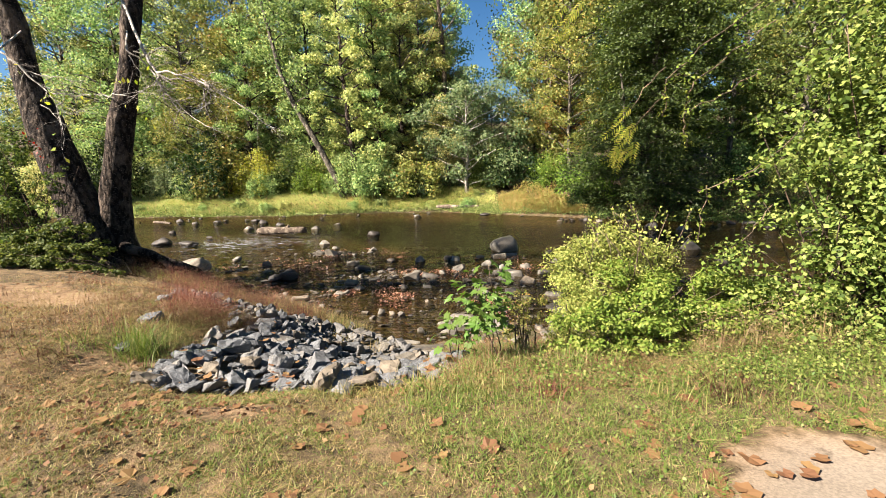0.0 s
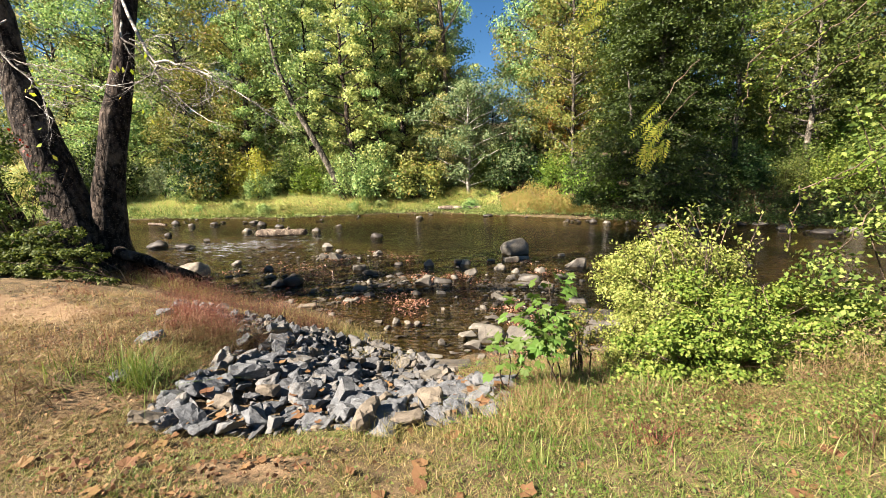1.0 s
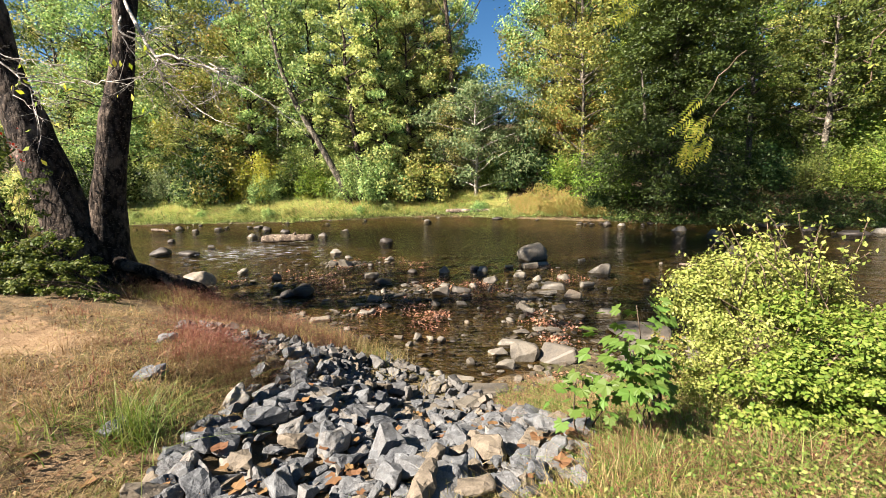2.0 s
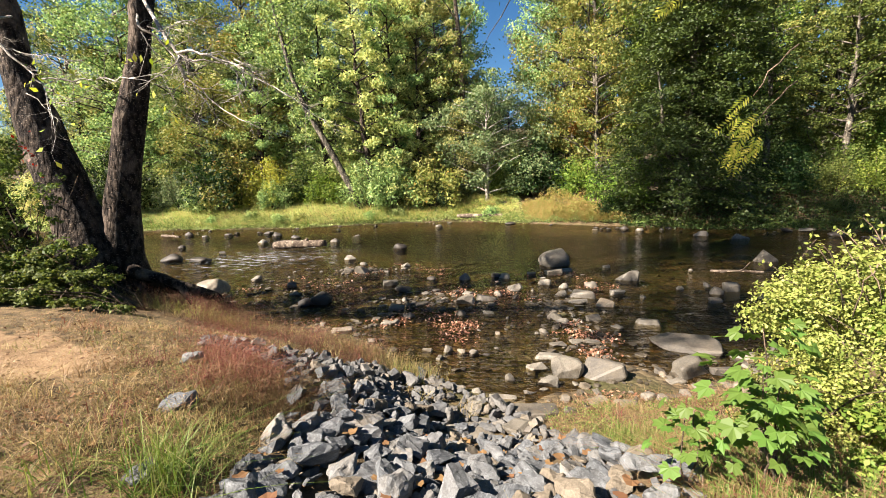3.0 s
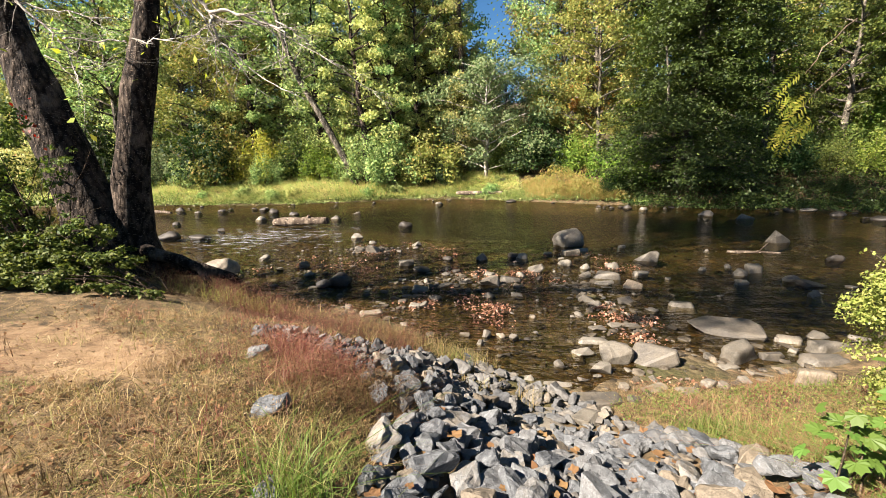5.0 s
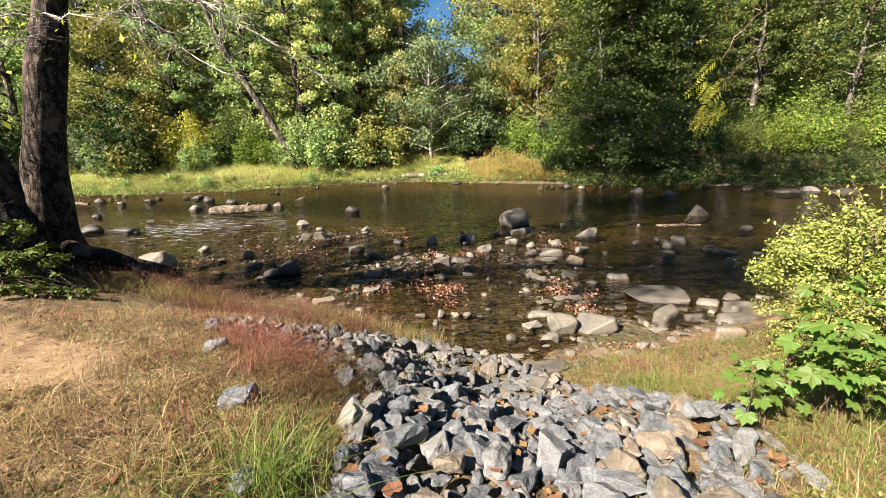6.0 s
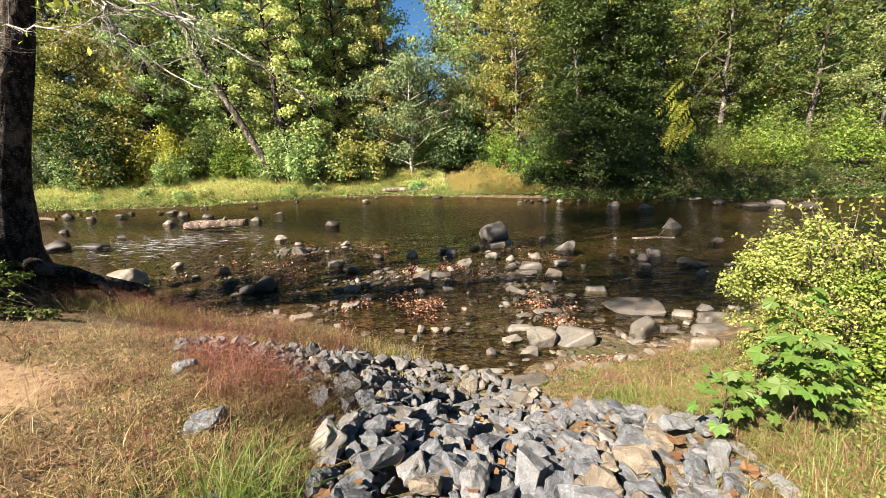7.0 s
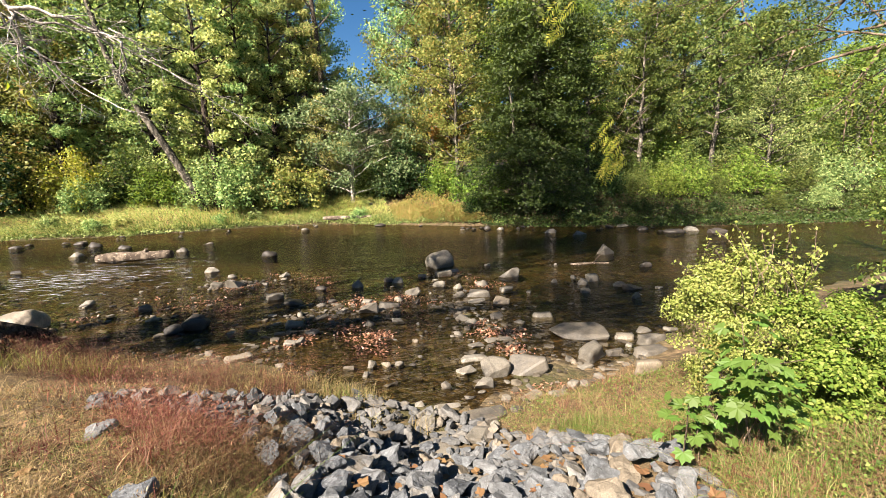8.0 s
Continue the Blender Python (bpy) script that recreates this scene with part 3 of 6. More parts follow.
def riprap():
    r = random.Random(11)
    shapes = [hull_stone(s, (1.0, r.uniform(0.55, 0.85), r.uniform(0.34, 0.62)), r.randint(12, 19), 0.045, 0.09) for s in range(18)]
    slabs = [hull_stone(s + 40, (1.0, r.uniform(0.4, 0.6), r.uniform(0.22, 0.32)), 13, 0.04, 0.07) for s in range(4)]
    chips = [hull_stone(s + 60, (1.0, 0.75, 0.5), 12, 0.0) for s in range(8)]
    for me in shapes + slabs:
        me.materials.append(QUARRY)
    places = spread(9000, (-4.6, 0.6, 2.6, 7.5), lambda x, y: 0.128 + 0.035 * math.sin(x * 3 + y * 2), lambda x, y: bool(inside(x, y, PILE)), 3)
    places.sort(key=lambda p: (p[0] + 2.0) ** 2 + (p[1] - 3.5) ** 2)
    rest = []
    for n, (x, y) in enumerate(places):
        size = r.choice((0.15, 0.17, 0.2, 0.22, 0.25, 0.28, 0.34)) * (0.85 if y > 5.5 else 1.0) * (0.72 if x < -3.0 else 1.0)
        me = r.choice(slabs) if r.random() < 0.16 else r.choice(shapes)
        z = float(land_z(x, y)) + size * r.uniform(0.0, 0.34) + 0.02
        lean = 24 if x < -1.9 else 13
        m = pose(x, y, z, r.gauss(0, lean), r.gauss(0, lean), r.uniform(0, 360)) @ Matrix.Diagonal((size, size * r.uniform(0.9, 1.15), size * r.uniform(0.85, 1.1), 1))
        if n < 296:
            ob = new("quarry_stone", me)
            ob.matrix_basis = m
            tan = r.random() < (0.08 if x < -1.6 else 0.2)
            if tan:
                ob.material_slots[0].link = "OBJECT"
                ob.material_slots[0].material = QUARRY_TAN
            tagged(ob, "tan weathered stone lying among broken bank rocks" if tan else "angular blue-grey broken stone in a loose bank pile", "stone", "bank riprap")
        else:
            rest.append((me, m))
    bm = bmesh.new()
    for me, m in rest:
        tmp = me.copy()
        tmp.transform(m)
        bm.from_mesh(tmp)
        bpy.data.meshes.remove(tmp)
    for k in range(1700):
        x, y = r.uniform(-4.5, 0.5), r.uniform(2.6, 7.4)
        if inside(x, y, PILE):
            tmp = r.choice(chips).copy()
            s = r.uniform(0.05, 0.17)
            tmp.transform(pose(x, y, float(land_z(x, y)) + 0.02, r.uniform(0, 40), r.uniform(0, 40), r.uniform(0, 360)) @ Matrix.Scale(s, 4))
            bm.from_mesh(tmp)
            bpy.data.meshes.remove(tmp)
    tagged(part("loose_stones", bm, CHIPS), "small grey stone chips between the bank rocks", "stones", kind="stuff")


riprap()

# place of the front foot, width across, height shown; shape r: round, b: blocky, f: flat, d: dark and wet, R: boulder
SHOAL_STONES = [
    (1.59, 15.78, 1.14, 0.62, "R"), (3.34, 13.75, 0.75, 0.32, "r"), (1.75, 14.98, 0.52, 0.12, "f"), (0.61, 14.75, 0.38, 0.06, "f"), (1.28, 14.50, 0.56, 0.20, "f"),
    (-0.56, 14.38, 0.29, 0.39, "d"), (-0.29, 14.17, 0.36, 0.18, "r"), (-0.60, 12.24, 0.24, 0.26, "r"), (-0.14, 12.65, 0.56, 0.15, "b"), (-0.19, 11.93, 0.21, 0.11, "d"),
    (0.84, 13.32, 0.39, 0.16, "r"), (1.28, 12.95, 0.26, 0.13, "r"), (2.05, 12.97, 0.35, 0.16, "r"), (1.60, 11.92, 0.61, 0.20, "b"), (2.54, 12.29, 0.57, 0.09, "f"),
    (1.04, 12.10, 0.29, 0.13, "r"), (1.34, 11.49, 0.51, 0.05, "f"), (1.91, 11.17, 0.43, 0.16, "b"), (3.03, 11.88, 0.15, 0.10, "r"), (1.38, 10.18, 0.36, 0.14, "f"),
]
CHANNEL_STONES = [
    (0.56, 10.27, 0.34, 0.16, "f"), (0.65, 10.02, 0.31, 0.10, "f"), (0.19, 9.48, 0.21, 0.06, "r"), (0.74, 8.96, 0.34, 0.04, "f"), (1.01, 8.88, 0.31, 0.06, "f"),
    (0.34, 8.78, 0.33, 0.06, "f"), (-0.75, 9.38, 0.15, 0.12, "b"), (2.42, 9.92, 0.46, 0.15, "f"), (4.53, 11.37, 0.42, 0.09, "f"), (4.97, 12.16, 0.35, 0.17, "r"),
    (5.48, 12.37, 0.56, 0.19, "f"), (5.12, 12.95, 0.19, 0.10, "r"), (4.28, 12.66, 0.22, 0.09, "r"), (5.65, 14.93, 0.14, 0.07, "r"), (3.23, 15.56, 0.26, 0.10, "f"),
    (5.89, 11.58, 0.46, 0.12, "r"), (6.05, 11.20, 0.60, 0.10, "d"), (5.50, 10.49, 0.36, 0.17, "f"), (8.48, 13.56, 0.39, 0.30, "d"), (8.71, 16.08, 0.85, 0.33, "b"),
]
EDGE_STONES = [
    (0.11, 8.20, 0.49, 0.10, "f"), (-0.18, 7.80, 0.36, 0.08, "f"), (0.27, 7.57, 0.53, 0.24, "b"), (0.80, 7.42, 0.71, 0.25, "b"), (-0.09, 7.23, 0.34, 0.12, "b"),
    (-0.65, 7.45, 0.17, 0.10, "b"), (2.58, 8.55, 1.20, 0.07, "f"), (2.11, 7.60, 0.61, 0.31, "b"), (1.70, 7.72, 0.16, 0.15, "r"), (1.70, 7.61, 0.14, 0.09, "r"),
    (3.32, 8.23, 0.48, 0.07, "f"), (3.14, 7.95, 0.18, 0.06, "f"), (3.13, 8.33, 0.13, 0.10, "r"), (2.62, 7.66, 0.34, 0.11, "f"), (3.57, 7.84, 0.66, 0.22, "f"),
    (3.22, 7.33, 0.66, 0.15, "f"), (-1.70, 8.52, 0.20, 0.11, "b"), (-1.43, 8.51, 0.15, 0.08, "b"), (-1.21, 8.45, 0.17, 0.07, "b"), (-1.81, 8.25, 0.18, 0.04, "f"),
]
SHORE_STONES = [
    (1.17, 6.77, 0.22, 0.17, "b"), (1.68, 6.89, 0.21, 0.06, "f"), (0.41, 6.67, 0.41, 0.06, "f"), (0.56, 6.98, 0.20, 0.04, "f"), (-0.39, 6.30, 0.63, 0.11, "f"),
    (-0.40, 6.10, 0.17, 0.08, "r"), (-0.66, 5.87, 0.41, 0.10, "b"), (-1.05, 6.08, 0.45, 0.02, "f"), (-1.40, 6.11, 0.33, 0.02, "f"), (-1.30, 5.74, 0.76, 0.04, "f"),
    (-1.19, 6.44, 0.26, 0.13, "b"), (-1.16, 7.06, 0.13, 0.08, "b"), (-0.78, 6.34, 0.22, 0.02, "f"), (0.86, 6.59, 0.32, 0.03, "f"), (2.36, 6.52, 0.53, 0.19, "f"),
    (2.07, 7.08, 0.36, 0.04, "f"),
]
RIFFLE_STONES = [
    (-3.82, 16.29, 0.38, 0.12, "f"), (-3.82, 13.42, 0.47, 0.37, "r"), (-5.20, 15.11, 0.50, 0.24, "b"), (-5.70, 15.38, 0.35, 0.43, "b"), (-6.41, 17.83, 0.54, 0.17, "f"),
    (-5.55, 16.72, 0.31, 0.14, "r"), (-2.59, 14.13, 0.33, 0.09, "d"), (-2.29, 12.61, 0.23, 0.10, "d"), (-1.55, 14.03, 0.35, 0.22, "r"), (-3.12, 10.99, 0.42, 0.11, "f"),
    (-3.06, 11.76, 0.20, 0.12, "r"), (-2.56, 11.42, 0.35, 0.09, "f"), (-3.41, 10.66, 0.23, 0.04, "f"), (-3.12, 9.97, 0.31, 0.08, "f"), (-2.96, 9.97, 0.21, 0.17, "r"),
    (-2.74, 10.45, 0.28, 0.08, "r"), (-1.45, 11.41, 0.49, 0.21, "b"), (-1.41, 12.36, 0.31, 0.08, "f"), (-0.89, 11.73, 0.47, 0.14, "f"), (-0.79, 11.32, 0.22, 0.10, "f"),
]
UPSTREAM_STONES = [
    (-9.02, 12.46, 0.93, 0.35, "R"), (-10.03, 12.32, 1.04, 0.38, "r"), (-5.25, 11.46, 0.61, 0.29, "d"), (-5.64, 11.42, 0.43, 0.15, "d"), (-13.96, 26.48, 0.7, 0.2, "d"),
    (-13.25, 23.42, 0.56, 0.22, "r"), (-15.21, 27.77, 0.67, 0.17, "d"), (-9.03, 23.23, 0.57, 0.25, "r"), (-8.49, 25.42, 0.63, 0.15, "f"), (-12.16, 25.30, 0.61, 0.33, "d"),
    (-4.89, 20.56, 0.72, 0.25, "d"), (-3.29, 12.72, 0.54, 0.12, "d"), (-14.71, 18.14, 0.98, 0.25, "d"), (-13.29, 17.98, 0.94, 0.10, "d"), (-13.44, 20.10, 0.40, 0.09, "d"),
    (-8.65, 14.45, 0.34, 0.10, "r"), (-6.87, 13.34, 0.32, 0.20, "r"), (-6.41, 12.47, 0.29, 0.08, "f"), (-1.53, 10.58, 0.22, 0.16, "r"), (-4.01, 9.42, 0.44, 0.11, "b"),
]
FAR_STONES = [
    (9.89, 22.61, 0.74, 0.23, "f"), (11.06, 21.51, 0.85, 0.30, "f"), (11.81, 25.23, 0.24, 0.16, "r"), (9.15, 25.30, 0.27, 0.19, "r"), (7.33, 25.97, 0.52, 0.18, "d"),
    (7.90, 25.17, 0.51, 0.17, "r"), (14.58, 23.60, 0.49, 0.14, "d"), (15.59, 23.51, 0.82, 0.12, "r"), (15.61, 21.86, 0.76, 0.20, "d"), (16.41, 20.14, 1.14, 0.22, "d"),
    (17.93, 20.54, 0.88, 0.22, "r"), (18.21, 19.10, 0.96, 0.44, "d"), (-21.02, 28.00, 0.66, 0.20, "d"), (-17.81, 27.45, 0.65, 0.13, "d"), (-17.07, 22.08, 0.46, 0.13, "d"),
    (0.70, 34.74, 0.90, 0.41, "f"), (-1.17, 32.80, 0.8, 0.12, "d"), (1.11, 30.32, 0.7, 0.12, "d"), (-3.83, 29.72, 0.57, 0.16, "r"), (-18.93, 26.74, 0.47, 0.29, "r"),
]


def creek_stones():
    r = random.Random(23)
    broken = [hull_stone(s + 200, (1, 0.78, 0.5), 16, 0.085) for s in range(8)]
    kinds = {"r": [round_stone(s, (1, 0.78, 0.55), 3, 0.36, 0.25) for s in range(9)] + broken[:3], "f": [worn_block(s + 9, (1, 0.56, 0.2)) for s in range(4)] + [hull_stone(s + 230, (1, 0.62, 0.22), 15, 0.05) for s in range(5)],
             "b": [worn_block(s + 20, (1, 0.66, 0.46)) for s in range(4)] + [hull_stone(s + 250, (1, 0.72, 0.48), 18, 0.08) for s in range(6)], "R": [round_stone(36, (1, 0.85, 0.74), 4, 0.26, 0.35)]}
    for group in kinds.values():
        for me in group:
            me.materials.append(RIVER)
    tall = {"r": 0.55, "f": 0.2, "b": 0.46, "R": 0.74}

    def lay(x, y, w, k, h=None):
        """Sets a stone with its front foot at (x, y); it reaches down to the bed."""
        dark, k = k == "d", "r" if k == "d" else k
        h = max({"r": 0.2, "f": 0.1, "b": 0.2, "R": 0.45}[k] * w * r.uniform(0.7, 1.1), 0.0 if h is None else min(h, (0.3 if y > 16.5 else 0.5) * w))
        ob = new("boulder" if w > 0.9 else "creek_stone", r.choice(kinds[k]))
        deep = w * {"r": 0.36, "f": 0.27, "b": 0.31, "R": 0.4}[k]
        bed = float(land_z(x, y + deep))
        top = max(bed, 0.0) + h
        high = max(1.5 * h, top - bed + 0.02 if y > 17 else min(top - bed + 0.02, 2.1 * h))
        word = {"r": "rounded grey-tan", "f": "flat grey-tan", "b": "blocky tan", "R": "large rounded grey"}[k]
        lean = 4 if k in "fR" or w > 0.6 else 11
        turn = r.uniform(-25, 25) + r.choice((0, 180)) if w > 0.25 else r.uniform(0, 360)
        ob.matrix_basis = pose(x, y + deep, top - high / 2, r.gauss(0, lean), r.gauss(0, lean), turn) @ Matrix.Diagonal((w, w * r.uniform(0.85, 1.1), high / tall[k], 1))
        if dark:
            ob.material_slots[0].link = "OBJECT"
            ob.material_slots[0].material = RIVER_DARK
        tagged(ob, "dark wet stone standing in the shaded riffle" if dark else f"{word} water-worn stone standing in the shallow creek", "stone", "creek stones")

    placed = SHOAL_STONES + CHANNEL_STONES + EDGE_STONES + SHORE_STONES + RIFFLE_STONES + UPSTREAM_STONES + FAR_STONES
    for x, y, w, h, k in placed:
        lay(x, y, w, k, h)
    done = [(a, b, w) for a, b, w, _, _ in placed]
    for _ in range(30):
        x = r.uniform(-1.6, 4.6)
        y = float(np.interp(x, NEAR_X, NEAR_Y)) + r.gauss(-0.12, 0.25)
        w = min(0.42, 0.12 + r.expovariate(9))
        if all(math.hypot(x - a, y - b - 0.1) > 0.45 * (w + c) for a, b, c in done):
            done.append((x, y, w))
            lay(x, y, w, r.choice("rffb"))
    bars = [(-2.2, 12.0, 1.9, 1.5, 30), (-5.3, 15.6, 1.7, 0.7, 26), (1.2, 11.2, 1.0, 2.6, 22), (6.0, 11.3, 0.8, 0.8, 8), (-7.2, 13.6, 1.8, 1.0, 18), (0.5, 7.2, 1.2, 0.35, 12), (3.4, 10.6, 1.2, 1.4, 4), (-0.6, 9.6, 0.9, 0.9, 8)]
    for bx, by, sx, sy, n in bars:
        for _ in range(n):
            x, y = r.gauss(bx, sx * 0.7), r.gauss(by, sy * 0.7)
            w = min(0.26, 0.09 + r.expovariate(16))
            if land_z(x, y) < 0.15 and all(math.hypot(x - a, y - b - 0.2) > 0.5 * (w + c) for a, b, c in done):
                done.append((x, y, w))
                lay(x, y, w, "d" if r.random() < 0.25 else r.choice("rrfb"))
    # shoreline cobbles of the far bank
    for _ in range(44):
        x = r.uniform(-26, 24)
        y = float(np.interp(x, FAR_X, FAR_Y)) - r.uniform(0.1, 2.2) ** 1.3
        lay(x, y, r.uniform(0.16, 0.42), "d" if r.random() < (0.4 if x < 3 else 0.7) else r.choice("rff"))
    # gravel too small to count
    beds = [bmesh.new() for _ in range(4)]
    pebble = [hull_stone(s + 70, (1, 0.8, 0.5), 13, 0.0) for s in range(8)]
    for _ in range(4200):
        bx, by, sx, sy, _n = bars[r.choice((0, 0, 0, 1, 1, 2, 2, 4))]
        x, y = r.gauss(bx, sx), r.gauss(by, sy)
        if -0.5 < land_z(x, y) < 0.12:
            tmp = r.choice(pebble).copy()
            tmp.transform(pose(x, y, float(land_z(x, y)) + 0.01, 0, 0, r.uniform(0, 360)) @ Matrix.Scale((r.uniform(0.035, 0.15) * r.uniform(0.6, 1) if r.random() < 0.8 else r.uniform(0.12, 0.22)), 4))
            r.choice(beds).from_mesh(tmp)
            bpy.data.meshes.remove(tmp)
    # cobbles and pebbles all over the shallow bed
    for _ in range(5200):
        y = 6.9 + 12 * r.random() ** 1.5
        x = r.uniform(-9 - 0.4 * (y - 7), 5 + 0.6 * (y - 7))
        z = float(land_z(x, y))
        if z < -0.035:
            tmp = r.choice(pebble).copy()
            w = r.uniform(0.05, 0.11) if r.random() < 0.8 else r.uniform(0.11, 0.26)
            tmp.transform(pose(x, y, z + 0.1 * w, r.gauss(0, 8), r.gauss(0, 8), r.uniform(0, 360)) @ Matrix.Diagonal((w, w, w * 0.7, 1)))
            r.choice(beds).from_mesh(tmp)
            bpy.data.meshes.remove(tmp)
    for bm in beds:
        tagged(part("gravel", bm, BED_STONE), "wet brown gravel on the shallow creek bars", "gravel", kind="stuff")


creek_stones()


def log_thing(name, a, b, radius, label, mat):
    t = Tubes()
    pts = bend(a, b, 9, 0.0, 0.04, 3)
    t.add(pts, [radius * (0.7 if i == 0 else 1.08 - 0.05 * i) for i in range(9)], 14, 0.3, 5)
    mid = pts[5]
    t.add([mid, mid + Vector((0.15, -0.1, 0.28))], [radius * 0.4, radius * 0.25], 7)
    tagged(part(name, t.mesh(name), mat), label, "log")


log_thing("driftwood_log", (-11.6, 21.7, 0.12), (-8.75, 21.4, 0.2), 0.23, "pale bare log stranded in the creek riffle", BARK_PALE)
log_thing("driftwood_log", (-2.7, 33.3, 0.42), (0.7, 32.3, 0.45), 0.17, "pale driftwood log on the far bank", BARK_PALE)
log_thing("driftwood_log", (-22.6, 27.7, 0.06), (-20.3, 26.4, 0.08), 0.1, "thin bleached log lying in the riffle", BARK_PALE)
log_thing("driftwood_stick", (6.1, 14.7, 0.05), (7.4, 14.3, 0.07), 0.045, "bare pinkish stick stranded in the shallow creek", BARK_PALE)


# ---- trees ----
def tree_meshes(seed, height, base, radius, count, size, lift=0.5, lobes=26, droop=0.0):
    """Trunk with limbs, and a crown of single leaves hung in clumps along the limbs."""
    r = random.Random(seed)
    nr = np.random.default_rng(seed)
    t = Tubes()
    lean = Vector((r.uniform(-0.06, 0.06), r.uniform(-0.06, 0.06), 0)) * height
    trunk = bend((0, 0, -0.3), (lean.x, lean.y, height * 0.94), 9, 0, height * 0.012, seed)
    r0 = height * 0.014 + 0.03
    t.add(trunk, [r0 * (1.25 if i == 0 else 1.0) * (1 - i / 8.6) + 0.02 for i in range(9)], 8, 0.1, seed)
    clumps = []
    for k in range(lobes):
        f = (k + r.random()) / lobes
        z = base + (height * 0.93 - base) * f
        j = min(7, int(z / (height * 0.94) * 8))
        root = trunk[j].lerp(trunk[j + 1], (z / (height * 0.94) * 8) % 1)
        ang = k * 2.4 + r.uniform(-0.5, 0.5)
        reach = radius * (0.35 + 0.75 * math.sin(math.pi * (0.18 + 0.78 * f)) ** 0.8) * r.uniform(0.6, 1.12)
        tip = root + Vector((math.cos(ang) * reach, math.sin(ang) * reach, reach * (0.42 - droop) * r.uniform(0.4, 1.3)))
        limb = bend(root, tip, 5, -0.04 * reach, reach * 0.05, seed * 50 + k)
        t.add(limb, [r0 * 0.36 * (1 - f * 0.55) * (1 - i / 5) + 0.012 for i in range(5)], 5)
        for q, s in ((limb[2], 0.7), (limb[3], 0.9), (limb[4], 1.0)):
            if q is limb[2] and r.random() < 0.35:
                continue
            side = Vector((r.gauss(0, 1), r.gauss(0, 1), r.gauss(0, 0.5))) * radius * 0.13
            clumps.append((*(q + side), radius * 0.212 * s * r.uniform(0.6, 1.3)))
    clumps.append((*trunk[-1], radius * 0.25))
    c = np.array(clumps)
    weight = c[:, 3] ** 2
    pick = nr.choice(len(c), count, p=weight / weight.sum())
    d = unit(nr.normal(size=(count, 3))) * (nr.random((count, 1)) ** 0.45)
    d[:, 2] = d[:, 2] * 0.68 - droop * 0.6 * nr.random(count)
    pts = c[pick, :3] + d * c[pick, 3:4] * 1.25
    sizes = size * nr.uniform(0.65, 1.35, count)
    return t.mesh("trunk"), leaves("crown", pts, sizes, lift, 0.85, seed, d * 1.1, True)


def shrub_meshes(seed, height, radius, count, size, lobes=16, lift=0.5):
    r = random.Random(seed)
    nr = np.random.default_rng(seed)
    t = Tubes()
    clumps = []
    for k in range(lobes):
        ang, f = k * 2.4 + r.random(), math.sqrt((k + 0.5) / lobes)
        reach = radius * f * r.uniform(0.75, 1.05)
        top = height * (1.0 - 0.55 * f * f) * r.uniform(0.7, 1.05)
        tip = Vector((math.cos(ang) * reach, math.sin(ang) * reach, top))
        stem = bend((math.cos(ang) * 0.1, math.sin(ang) * 0.1, -0.1), tip, 5, -0.1 * reach, 0.05 * height, seed * 31 + k)
        t.add(stem, [0.012 * height * (1 - i / 5) + 0.006 for i in range(5)], 5)
        clumps += [(*stem[4], radius * 0.30 * r.uniform(0.7, 1.2)), (*stem[3], radius * 0.33), (*stem[2], radius * 0.26)]
        low = Vector((math.cos(ang) * reach * 1.05, math.sin(ang) * reach * 1.05, top * 0.35))
        clumps.append((*low, radius * 0.28))
    c = np.array(clumps)
    w = c[:, 3] ** 2
    pick = nr.choice(len(c), count, p=w / w.sum())
    d = unit(nr.normal(size=(count, 3))) * (nr.random((count, 1)) ** 0.45)
    pts = c[pick, :3] + d * c[pick, 3:4]
    pts[:, 2] = np.maximum(pts[:, 2], 0.03)
    return t.mesh("branchwork"), leaves("foliage", pts, size * nr.uniform(0.6, 1.4, count), lift, 0.85, seed, d * 1.7, True)


def plant(name, meshes, wood, leaf, x, y, scale, turn, label, category, group="", stretch=1.0, z=None, names=("trunk", "crown")):
    top = new(name)
    top.matrix_basis = pose(x, y, float(land_z(x, y)) if z is None else z, 0, 0, turn) @ Matrix.Diagonal((scale, scale, scale * stretch, 1))
    for nm, me, mat in zip(names, meshes, (wood, leaf)):
        if not me.materials:
            me.materials.append(mat)
        ob = new(nm, me)
        ob.parent = top
        ob.material_slots[0].link = "OBJECT"
        ob.material_slots[0].material = mat
    return tagged(top, label, category, group)


TALL = [tree_meshes(s, 20, 2.4, 4.6, 14000, 0.205, lobes=38) for s in (101, 102, 103, 104)]
BUSHY = [tree_meshes(s, 13, 0.5, 4.2, 12500, 0.18, lobes=36) for s in (111, 112, 113)]
SLIM = [tree_meshes(s, 18, 4.0, 2.6, 9000, 0.18, lobes=28) for s in (121, 122)]
SHRUBS = [shrub_meshes(s, 3.2, 2.0, 5600, 0.13) for s in (131, 132, 133)]
WEEDS = [shrub_meshes(s, 3.2, 2.0, 1100, 0.30) for s in (134, 135)]

